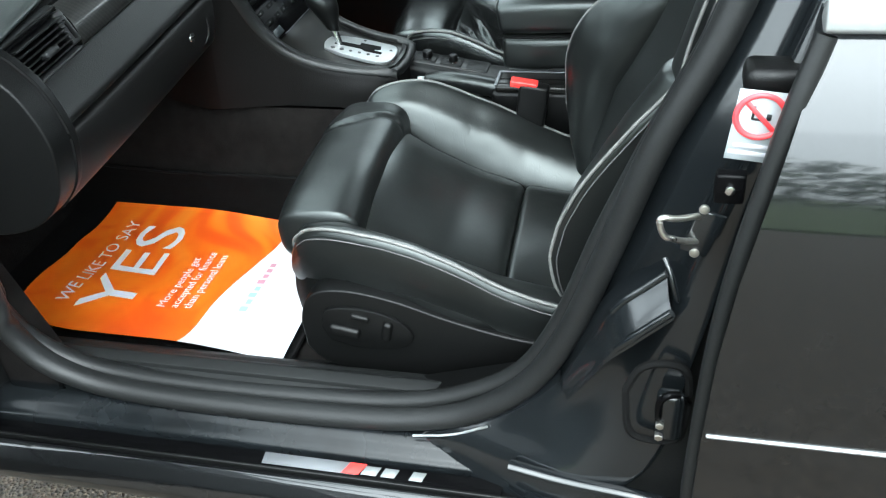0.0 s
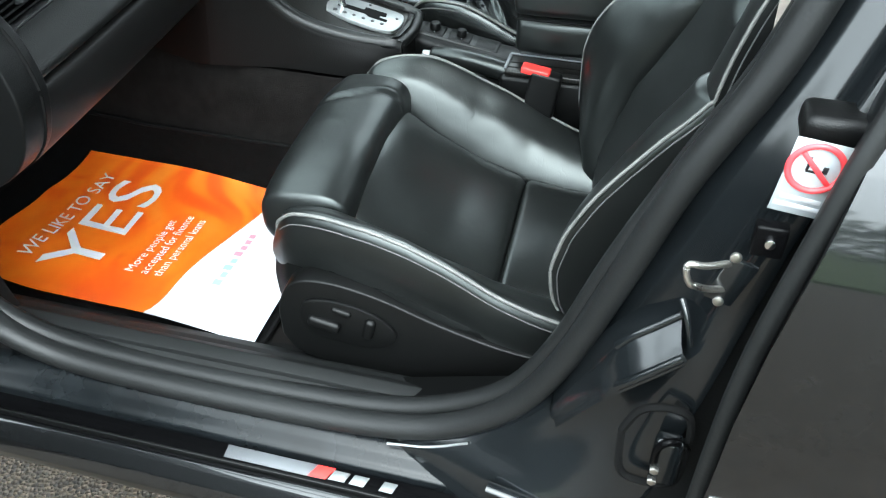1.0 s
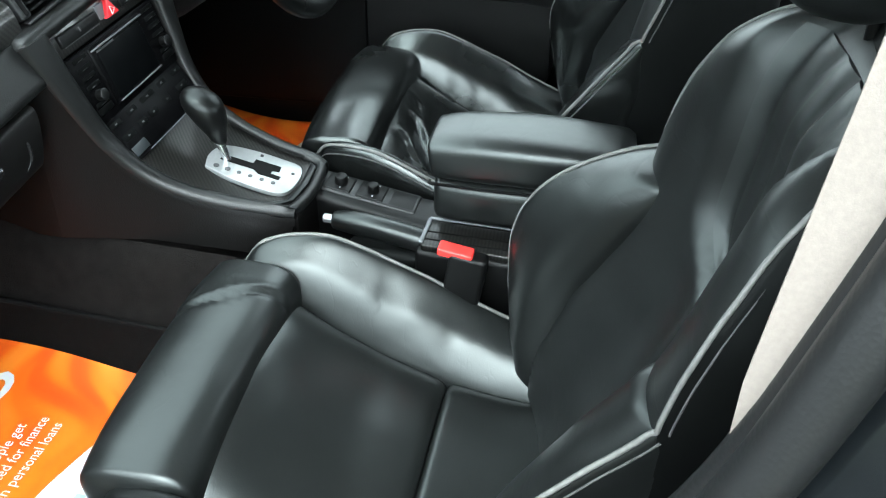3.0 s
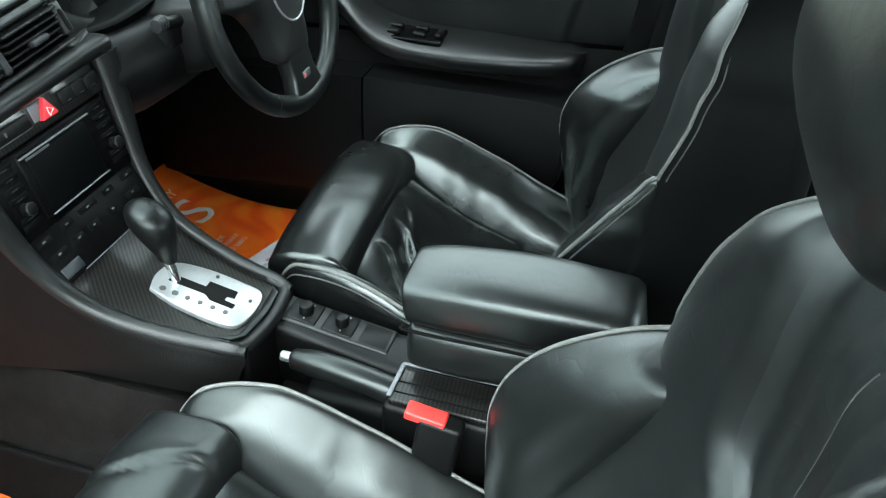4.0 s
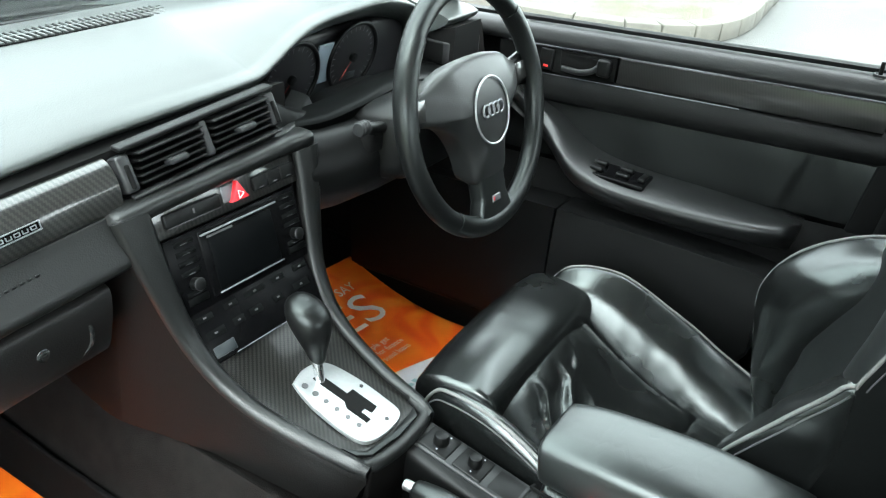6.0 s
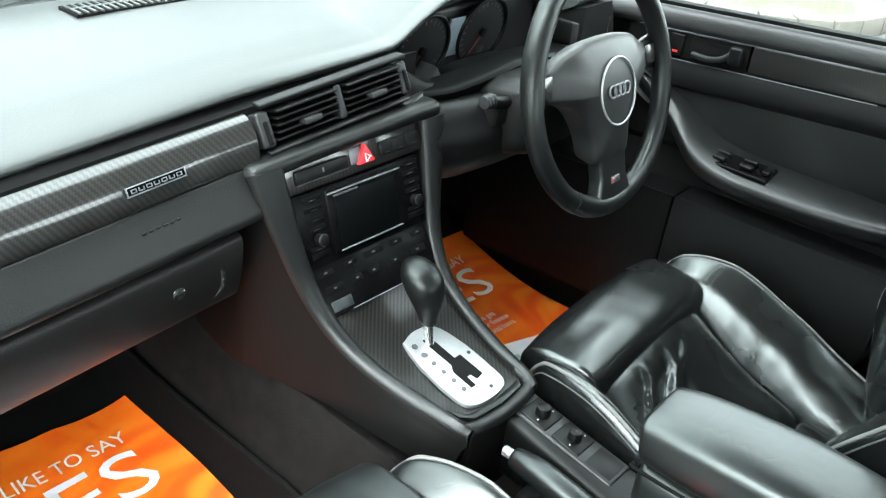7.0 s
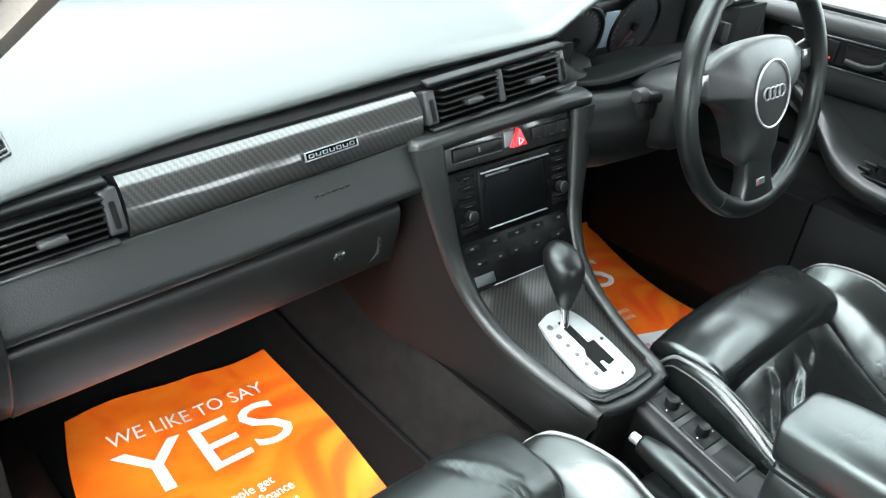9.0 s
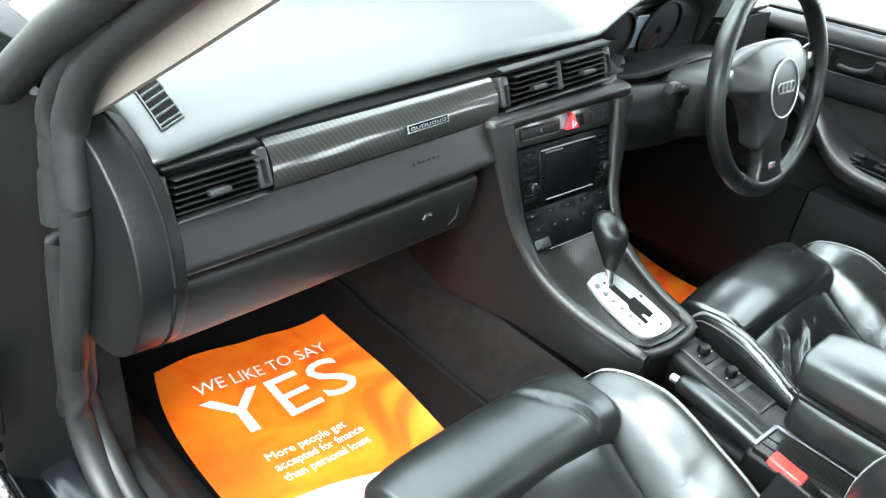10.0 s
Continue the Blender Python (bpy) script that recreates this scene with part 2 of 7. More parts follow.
l.new(mp.outputs[0], swirl.inputs["Vector"])
fine = n.new("ShaderNodeTexNoise")
mp2 = n.new("ShaderNodeMapping")
mp2.inputs["Scale"].default_value = (0.9, 4.6, 1)
mp2.inputs["Rotation"].default_value = (0, 0, radians(-24))
bend = n.new("ShaderNodeTexNoise")
bend.inputs["Scale"].default_value, bend.inputs["Detail"].default_value = 1.6, 0.0
l.new(co.outputs["UV"], bend.inputs["Vector"])
shift = n.new("ShaderNodeVectorMath")
shift.operation = "MULTIPLY_ADD"
shift.inputs[1].default_value = (0.0, 0.8, 0.0)
l.new(bend.outputs["Color"], shift.inputs[0])
l.new(co.outputs["UV"], shift.inputs[2])
l.new(shift.outputs[0], mp2.inputs[0])
fine.inputs["Scale"].default_value, fine.inputs["Detail"].default_value, fine.inputs["Roughness"].default_value = 2.6, 1.2, 0.5
l.new(mp2.outputs[0], fine.inputs["Vector"])
warm = ramp(m, swirl.outputs[0], [(0.25, (0.62, 0.075, 0.004)), (0.42, (0.68, 0.118, 0.005)), (0.6, (0.69, 0.14, 0.006)), (0.8, (0.71, 0.165, 0.01))])
streak = ramp(m, fine.outputs[0], [(0.32, (0.55, 0.036, 0.004)), (0.46, (0.64, 0.08, 0.005)), (0.54, (0.69, 0.14, 0.006)), (0.66, (0.71, 0.20, 0.018))])
where = n.new("ShaderNodeVectorMath")
where.operation = "DISTANCE"
where.inputs[1].default_value = (0.82, 0.46, 0)
l.new(co.outputs["UV"], where.inputs[0])
tw = n.new("ShaderNodeMix")
tw.data_type = "RGBA"
l.new(ramp(m, where.outputs["Value"], [(0.12, (1, 1, 1)), (0.5, (0.1, 0.1, 0.1))]), tw.inputs[0])
l.new(warm, tw.inputs[6])
l.new(streak, tw.inputs[7])
# redder patch low on the door side
blob = n.new("ShaderNodeVectorMath")
blob.operation = "DISTANCE"
blob.inputs[1].default_value = (0.10, 0.52, 0)
l.new(co.outputs["UV"], blob.inputs[0])
blob_mix = n.new("ShaderNodeMix")
blob_mix.data_type = "RGBA"
l.new(ramp(m, blob.outputs["Value"], [(0.06, (0.75, 0.75, 0.75)), (0.2, (0, 0, 0))]), blob_mix.inputs[0])
l.new(tw.outputs[2], blob_mix.inputs[6])
blob_mix.inputs[7].default_value = (0.66, 0.06, 0.006, 1)
# foot edge: v below a slanting wave is white
wave = n.new("ShaderNodeMath")
wave.operation = "SINE"
k1 = n.new("ShaderNodeMath")
k1.operation = "MULTIPLY_ADD"
k1.inputs[1].default_value, k1.inputs[2].default_value = 5.2, 3.6
l.new(uvs.outputs[0], k1.inputs[0])
l.new(k1.outputs[0], wave.inputs[0])
edge_v = n.new("ShaderNodeMath")
edge_v.operation = "MULTIPLY_ADD"
edge_v.inputs[1].default_value, edge_v.inputs[2].default_value = -0.03, 0.318
l.new(wave.outputs[0], edge_v.inputs[0])
lean_v = n.new("ShaderNodeMath")
lean_v.operation = "MULTIPLY_ADD"
lean_v.inputs[1].default_value = -0.06
l.new(uvs.outputs[0], lean_v.inputs[0])
l.new(edge_v.outputs[0], lean_v.inputs[2])
below = n.new("ShaderNodeMath")
below.operation = "LESS_THAN"
l.new(uvs.outputs[1], below.inputs[0])
l.new(lean_v.outputs[0], below.inputs[1])
pick = n.new("ShaderNodeMix")
pick.data_type = "RGBA"
l.new(below.outputs[0], pick.inputs[0])
l.new(blob_mix.outputs[2], pick.inputs[6])
pick.inputs[7].default_value = (0.56, 0.57, 0.6, 1)
l.new(pick.outputs[2], b.inputs["Base Color"])

m = M["glass"] = bpy.data.materials.new("window_glass")
m.use_nodes = True
n, l = m.node_tree.nodes, m.node_tree.links
n.remove(n["Principled BSDF"])
clear, gloss, blend, tilt_gloss = n.new("ShaderNodeBsdfTransparent"), n.new("ShaderNodeBsdfGlossy"), n.new("ShaderNodeMixShader"), n.new("ShaderNodeFresnel")
clear.inputs["Color"].default_value = (0.93, 0.95, 0.94, 1)
gloss.inputs["Roughness"].default_value = 0.0
tilt_gloss.inputs["IOR"].default_value = 1.45
l.new(tilt_gloss.outputs[0], blend.inputs[0])
l.new(clear.outputs[0], blend.inputs[1])
l.new(gloss.outputs[0], blend.inputs[2])
l.new(blend.outputs[0], n["Material Output"].inputs["Surface"])

# outdoors
m = M["tarmac"] = material("worn_tarmac", (0.2, 0.2, 0.195), 0.85)
n, l, b = kit(m)
a, c2 = noise_node(m, 1.2, 6), noise_node(m, 160, 3)
mixr = n.new("ShaderNodeMix")
mixr.data_type = "FLOAT"
mixr.inputs[0].default_value = 0.6
l.new(a.outputs[0], mixr.inputs[2])
l.new(c2.outputs[0], mixr.inputs[3])
l.new(ramp(m, mixr.outputs[0], [(0.3, (0.028, 0.027, 0.0255)), (0.7, (0.066, 0.065, 0.062))]), b.inputs["Base Color"])
bump(m, [(c2.outputs[0], 0.8, 0.006)])
m = M["gravel"] = material("dark_brown_gravel", (0.06, 0.05, 0.04), 0.9)
n, l, b = kit(m)
a, c2 = voronoi(m, 130), noise_node(m, 9, 5)
hs = n.new("ShaderNodeMix")
hs.data_type = "RGBA"
l.new(c2.outputs[0], hs.inputs[0])
l.new(ramp(m, a.outputs["Color"], [(0.1, (0.022, 0.018, 0.014)), (0.9, (0.10, 0.084, 0.066))]), hs.inputs[6])
l.new(ramp(m, a.outputs["Color"], [(0.2, (0.02, 0.015, 0.009)), (0.9, (0.09, 0.06, 0.034))]), hs.inputs[7])
l.new(hs.outputs[2], b.inputs["Base Color"])
bump(m, [(a.outputs["Distance"], 1.0, 0.008)])
m = M["kerb"] = material("concrete_kerb", (0.42, 0.41, 0.38), 0.85)
vary(m, (0.068, 0.062, 0.052), 0.2, 12)
bump(m, [(noise_node(m, 120).outputs[0], 0.6, 0.003)])
m = M["verge"] = material("mossy_gravel", (0.3, 0.3, 0.22), 0.95)
n, l, b = kit(m)
a, c2 = noise_node(m, 2.2, 5), noise_node(m, 70, 4)
st = ramp(m, c2.outputs[0], [(0.3, (0.034, 0.031, 0.026)), (0.7, (0.12, 0.112, 0.096))])
gr = ramp(m, c2.outputs[0], [(0.3, (0.026, 0.033, 0.011)), (0.7, (0.088, 0.098, 0.042))])
mx = n.new("ShaderNodeMix")
mx.data_type = "RGBA"
l.new(ramp(m, a.outputs[0], [(0.42, (0, 0, 0)), (0.6, (1, 1, 1))]), mx.inputs[0])
l.new(st, mx.inputs[6])
l.new(gr, mx.inputs[7])
l.new(mx.outputs[2], b.inputs["Base Color"])
bump(m, [(c2.outputs[0], 1.0, 0.02)])
m = M["grass"] = material("mown_grass", (0.06, 0.1, 0.02), 0.9)
vary(m, (0.06, 0.095, 0.022), 0.45, 8)
bump(m, [(noise_node(m, 90).outputs[0], 1.0, 0.03)])
m = M["hedge"] = material("dark_green_leaves", (0.05, 0.08, 0.025), 0.6)
vary(m, (0.055, 0.085, 0.028), 0.6, 5)


# ---- mesh tools ----
def mesh_of(name, verts, faces, mat, sharp=38, uvs=None):
    me = bpy.data.meshes.new(name)
    me.from_pydata([tuple(v) for v in verts], [], faces)
    me.materials.append(mat)
    me.polygons.foreach_set("use_smooth", [True] * len(me.polygons))
    if uvs is not None:
        layer = me.uv_layers.new(name="UVMap")
        for lp in me.loops:
            layer.data[lp.index].uv = uvs[lp.vertex_index]
    me.update()
    me.set_sharp_from_angle(angle=radians(sharp))
    return me


def from_bm(name, bm, mat, sharp=38):
    bmesh.ops.recalc_face_normals(bm, faces=bm.faces)
    me = bpy.data.meshes.new(name)
    bm.to_mesh(me)
    bm.free()
    me.materials.append(mat)
    me.polygons.foreach_set("use_smooth", [True] * len(me.polygons))
    me.set_sharp_from_angle(angle=radians(sharp))
    return me


def part(name, me, parent, label="", m=None):
    ob = new(name, me)
    if m is not None:
        ob.matrix_basis = m
    if parent is not None:
        ob.parent = parent
    if label:
        ob["label"] = label
    return ob


def thing(name, label, category, group="", kind="", m=None):
    ob = new(name)
    if m is not None:
        ob.matrix_basis = m
    return tagged(ob, label, category, group, kind)


def solo(name, me, label, category, group="", kind="", m=None):
    ob = new(name, me)
    if m is not None:
        ob.matrix_basis = m
    return tagged(ob, label, category, group, kind)


def rbox(name, mat, c, s, r=0.004, seg=3, m=None, taper=1.0):
    """A box with rounded edges, centred at c."""
    bm = bmesh.new()
    bmesh.ops.create_cube(bm, size=1)
    for v in bm.verts:
        k = taper if v.co.z > 0 else 1.0
        v.co = Vector((v.co.x * s[0] * k, v.co.y * s[1] * k, v.co.z * s[2]))
    r = min(r, min(s) * 0.49)
    bmesh.ops.bevel(bm, geom=list(bm.edges), offset=r, segments=seg, profile=0.5, affect="EDGES")
    if m is not None:
        bm.transform(m)
    bm.transform(Matrix.Translation(c))
    return from_bm(name, bm, mat, 50)


def cyl(name, mat, c, r, h, axis="z", seg=28, r2=None, bev=0.001, m=None):
    bm = bmesh.new()
    bmesh.ops.create_cone(bm, cap_ends=True, segments=seg, radius1=r, radius2=r if r2 is None else r2, depth=h)
    if bev:
        caps = [e for e in bm.edges if len({f for f in e.link_faces if len(f.verts) > 4}) == 1]
        bmesh.ops.bevel(bm, geom=caps, offset=bev, segments=2, profile=0.5, affect="EDGES")
    if axis == "x":
        bm.transform(Matrix.Rotation(radians(90), 4, "Y"))
    if axis == "y":
        bm.transform(Matrix.Rotation(radians(-90), 4, "X"))
    if m is not None:
        bm.transform(m)
    bm.transform(Matrix.Translation(c))
    return from_bm(name, bm, mat, 40)


def spline(pts, count):
    """Catmull-Rom through rows of numbers, evenly by index."""
    p = np.array(pts, float)
    p = np.vstack([2 * p[0] - p[1], p, 2 * p[-1] - p[-2]])
    out = []
    for q in np.linspace(0, len(pts) - 1, count):
        i = min(int(q), len(pts) - 2)
        t = q - i
        a, b, c, d = p[i:i + 4]
        out.append(0.5 * (2 * b + (c - a) * t + (2 * a - 5 * b + 4 * c - d) * t * t + (3 * b - a - 3 * c + d) * t ** 3))
    return np.array(out)


def tube(name, mat, pts, r, count=48, seg=8, closed=False, flat=1.0, up=(0, 0, 1)):
    """A round or flattened bead along a smooth line."""
    path = spline(pts, count) if not closed else np.array(pts, float)
    if closed:
        count = len(path)
    verts, faces = [], []
    for i in range(count):
        a = path[(i + 1) % count] if closed else path[min(i + 1, count - 1)]
        b = path[i - 1] if (closed or i) else path[0]
        t = Vector(a - b).normalized()
        side = t.cross(Vector(up))
        side = side.normalized() if side.length > 1e-4 else Vector((1, 0, 0))
        top = side.cross(t).normalized()
        for k in range(seg):
            g = 2 * math.pi * k / seg
            verts.append(Vector(path[i]) + side * (r * math.cos(g)) + top * (r * flat * math.sin(g)))
    for i in range(count if closed else count - 1):
        for k in range(seg):
            j = (i + 1) % count
            faces.append((i * seg + k, i * seg + (k + 1) % seg, j * seg + (k + 1) % seg, j * seg + k))
    if not closed:
        faces.append(tuple(range(seg - 1, -1, -1)))
        faces.append(tuple((count - 1) * seg + k for k in range(seg)))
    return mesh_of(name, verts, faces, mat, 60)


def super_ring(n, e):
    """n points of a unit superellipse."""
    out = []
    for k in range(n):
        g = 2 * math.pi * k / n
        c, s = math.cos(g), math.sin(g)
        out.append((math.copysign(abs(c) ** (2 / e), c), math.copysign(abs(s) ** (2 / e), s)))
    return out


def roll(name, mat, rows, count=44, seg=36, e=2.6, cap=0.22, lump=0.0, freq=9.0, axis=None, seed=0.0, outer=0):
    """A padded roll along a smooth line. Rows: x, y, z, half width, half height, twist in degrees. The ends round off.
    Returns the mesh and a function for points on its skin: s from 0 to 1, angle in degrees from the side axis to the top."""
    q = spline(rows, count)

    def basis(i):
        t = Vector(q[min(i + 1, count - 1), :3] - q[max(i - 1, 0), :3]).normalized()
        ref = Vector(axis or (0, 1, 0))
        side = (ref - t * ref.dot(t)).normalized()
        top = t.cross(side).normalized()
        if top.z < 0 and abs(top.z) > 0.2:
            top = -top
        tw = radians(q[i, 5])
        return side * math.cos(tw) + top * math.sin(tw), top * math.cos(tw) - side * math.sin(tw), t
    def bent(deg):
        """A point of the section; the outer side is squarer than the inner one."""
        c, z = math.cos(radians(deg)), math.sin(radians(deg))
        square = outer * c > 1e-6
        p = 2 / (3.6 if square else e)
        return math.copysign(abs(c) ** p, c) * (0.94 if square else 1.0), math.copysign(abs(z) ** p, z)
    ring = [bent(360 * k / seg) for k in range(seg)]
    verts, faces = [], []

    def shrink(s):
        d = min(s, 1 - s) / cap
        return 1.0 if d >= 1 else max(0.02, (1 - (1 - d) ** 2.6) ** (1 / 2.6))
    for i in range(count):
        side, top, t = basis(i)
        k = shrink(i / (count - 1))
        for a, b in ring:
            p = Vector(q[i, :3]) + side * (a * q[i, 3] * k) + top * (b * q[i, 4] * k)
            if lump:
                p += (side * a + top * b) * lump * noise.noise(p * freq + Vector((seed, 0, 0)))
            verts.append(p)
    for i in range(count - 1):
        for k in range(seg):
            faces.append((i * seg + k, i * seg + (k + 1) % seg, (i + 1) * seg + (k + 1) % seg, (i + 1) * seg + k))
    faces.append(tuple(range(seg - 1, -1, -1)))
    faces.append(tuple((count - 1) * seg + k for k in range(seg)))
    me = mesh_of(name, verts, faces, mat, 75)

    def skin(s, deg, out=1.0):
        i = int(round(s * (count - 1)))
        side, top, t = basis(i)
        a, b = bent(deg)
        k = shrink(s) * out
        return Vector(q[i, :3]) + side * (a * q[i, 3] * k) + top * (b * q[i, 4] * k)
    return me, skin


def loft(name, mat, sections, closed=True, caps=True, sharp=40, uv=False):
    """A skin over sections of equally many points."""
    n = len(sections[0])
    verts = [p for s in sections for p in s]
    faces = []
    for i in range(len(sections) - 1):
        for k in range(n if closed else n - 1):
            j = (k + 1) % n
            faces.append((i * n + k, i * n + j, (i + 1) * n + j, (i + 1) * n + k))
    if caps and closed:
        faces.append(tuple(range(n - 1, -1, -1)))
        faces.append(tuple((len(sections) - 1) * n + k for k in range(n)))
    me = mesh_of(name, verts, faces, mat, sharp)
    bm = bmesh.new()
    bm.from_mesh(me)
    bmesh.ops.recalc_face_normals(bm, faces=bm.faces)
    bm.to_mesh(me)
    bm.free()
    return me


def extrude(name, mat, outline, along, lo, hi, bevel=0.0, seg=2, m=None, uv=0.0):
    """A plate or bar: an outline (two coordinates) pushed along the axis "x", "y" or "z" from lo to hi."""
    put = {"x": lambda a, b, c: (c, a, b), "y": lambda a, b, c: (a, c, b), "z": lambda a, b, c: (a, b, c)}[along]
    bm = bmesh.new()
    low = [bm.verts.new(put(a, b, lo)) for a, b in outline]
    top = [bm.verts.new(put(a, b, hi)) for a, b in outline]
    n = len(outline)
    bm.faces.new(low)
    bm.faces.new(top[::-1])
    for k in range(n):
        bm.faces.new((low[k], top[k], top[(k + 1) % n], low[(k + 1) % n]))
    bmesh.ops.recalc_face_normals(bm, faces=bm.faces)
    if bevel:
        bmesh.ops.bevel(bm, geom=list(bm.edges), offset=bevel, segments=seg, profile=0.5, affect="EDGES", clamp_overlap=True)
    if uv:
        lay = bm.loops.layers.uv.new("UVMap")
        for f in bm.faces:
            for lp in f.loops:
                x, y, z = lp.vert.co
                lp[lay].uv = {"x": (y, z), "y": (x, z), "z": (x, y)}[along]
    if m is not None:
        bm.transform(m)
    return from_bm(name, bm, mat, 40)


def uv_planar(me, ax, ay, turn=0.0):
    """Lay a flat map in metres over a mesh, along two world directions."""
    ax, ay = Vector(ax), Vector(ay)
    c, s = math.cos(radians(turn)), math.sin(radians(turn))
    lay = me.uv_layers.get("UVMap") or me.uv_layers.new(name="UVMap")
    for lp in me.loops:
        p = me.vertices[lp.vertex_index].co
        u, v = p.dot(ax), p.dot(ay)
        lay.data[lp.index].uv = (u * c - v * s, u * s + v * c)
    return me


def torus(name, mat, R, r, m, seg=40, sub=10, squash=1.0):
    verts, faces = [], []
    for i in range(seg):
        a = 2 * math.pi * i / seg
        for k in range(sub):
            b = 2 * math.pi * k / sub
            verts.append(m @ Vector(((R + r * math.cos(b)) * math.cos(a), (R + r * math.cos(b)) * math.sin(a) * squash, r * math.sin(b))))
    for i in range(seg):
        for k in range(sub):
            faces.append((i * sub + k, ((i + 1) % seg) * sub + k, ((i + 1) % seg) * sub + (k + 1) % sub, i * sub + (k + 1) % sub))
    return mesh_of(name, verts, faces, mat, 80)


def lettering(name, text, size, mat, place, width=None, align="LEFT"):
    """Flat letters. place turns (right, up) in metres into a point of the surface."""
    cu = bpy.data.curves.new(name, "FONT")
    cu.body, cu.size, cu.align_x, cu.resolution_u = text, size, align, 3
    ob = bpy.data.objects.new(name, cu)
    scene.collection.objects.link(ob)
    bpy.context.view_layer.update()
    me = bpy.data.meshes.new_from_object(ob.evaluated_get(bpy.context.evaluated_depsgraph_get()))
    bpy.data.objects.remove(ob)
    bpy.data.curves.remove(cu)
    xs = [v.co.x for v in me.vertices]
    k = width / (max(xs) - min(xs)) if width else 1.0
    x0 = min(xs) if align == "LEFT" else 0
    for v in me.vertices:
        v.co = place((v.co.x - x0) * k, v.co.y)
    me.name = name
    me.materials.clear()
    me.materials.append(mat)
    return me


# ---- ground and surroundings ----
def ground_and_road():
    bm = bmesh.new()
    bmesh.ops.create_grid(bm, x_segments=40, y_segments=40, size=150)
    solo("ground", from_bm("ground", bm, M["tarmac"]), "worn pale grey tarmac car park", "ground", kind="structure")
    # raised bed behind a curved kerb, beyond the driver's door
    edge = spline([(-8.0, 4.1), (-4.0, 4.25), (-2.0, 4.4), (-1.25, 4.75), (-1.0, 5.4), (-1.1, 6.6), (-1.3, 9.0), (-1.5, 14.0)], 60)
    inner = []
    for i, p in enumerate(edge):
        t = edge[min(i + 1, 59)] - edge[max(i - 1, 0)]
        nrm = np.array([-t[1], t[0]]) / np.hypot(*t)
        inner.append(p + 0.14 * nrm)
    bed = [(p[0], p[1]) for p in inner] + [(-14, 14), (-14, 4.3)]
    solo("planting_bed", extrude("planting_bed", M["verge"], bed, "z", 0.0, 0.10), "mossy gravel verge beside the car park", "verge", kind="structure")
    kerb = thing("kerb", "pale concrete kerb stones along the verge", "kerb", kind="structure")
    for k in range(0, 59, 3):
        a, b = edge[k], edge[min(k + 3, 59)]
        c, d = inner[k], inner[min(k + 3, 59)]
        g = 0.004 * (b - a) / np.hypot(*(b - a))
        part("kerb_stone", extrude("kerb_stone", M["kerb"], [a + g, b - g, d - g, c + g], "z", 0.0, 0.125, 0.012, 2), kerb)
    # grass verge and tree belt on the open side of the car
    strip = [(-9, 0.85), (9, 0.85), (9, -5.1), (-9, -5.1)]
    solo("gravel_strip", extrude("gravel_strip", M["gravel"], strip, "z", 0.0, 0.012), "dark brown gravelly ground beside the car", "gravel", kind="structure")
    lawn = [(-40, -5.2), (40, -5.2), (40, -40), (-40, -40)]
    solo("lawn", extrude("lawn", M["grass"], lawn, "z", 0.0, 0.06), "mown green grass verge across the car park", "grass", kind="structure")
    rnd = random.Random(3)
    verts, faces = [], []
    for i in range(9000):
        x = rnd.uniform(-35, 35)
        top = 4.2 + 1.6 * noise.noise(Vector((x * 0.25, 0, 0))) + 0.8 * noise.noise(Vector((x * 1.1, 5, 0)))
        c = Vector((x, -17 - rnd.random() * 3.0, rnd.uniform(0.0, 1.0) ** 0.8 * top))
        s = rnd.uniform(0.15, 0.4)
        a = Vector((rnd.uniform(-1, 1), rnd.uniform(-1, 1), rnd.uniform(-1, 1))).normalized()
        u = a.orthogonal().normalized()
        w = a.cross(u)
        k = len(verts)
        verts += [c - u * s, c + w * s * 0.5, c + u * s, c - w * s * 0.5]
        faces.append((k, k + 1, k + 2, k + 3))
    solo("tree_belt", mesh_of("tree_belt", verts, faces, M["hedge"]), "dark green tree belt beyond the grass", "trees", kind="stuff")


# ---- car shell ----
SEAL = [(-0.30, -0.683, 1.115), (-0.375, -0.693, 1.055), (-0.425, -0.702, 0.99), (-0.432, -0.706, 0.92), (-0.43, -0.708, 0.80), (-0.450, -0.702, 0.65), (-0.460, -0.696, 0.545), (-0.430, -0.692, 0.475), (-0.37, -0.69, 0.438), (-0.29, -0.688, 0.420), (-0.15, -0.688, 0.414), (0.02, -0.688, 0.417),
        (0.14, -0.688, 0.428), (0.225, -0.688, 0.455), (0.30, -0.688, 0.515), (0.352, -0.688, 0.605), (0.398, -0.688, 0.735),
        (0.440, -0.685, 0.862), (0.492, -0.675, 0.975), (0.530, -0.655, 1.09), (0.562, -0.63, 1.20), (0.582, -0.60, 1.30), (0.56, -0.575, 1.385)]



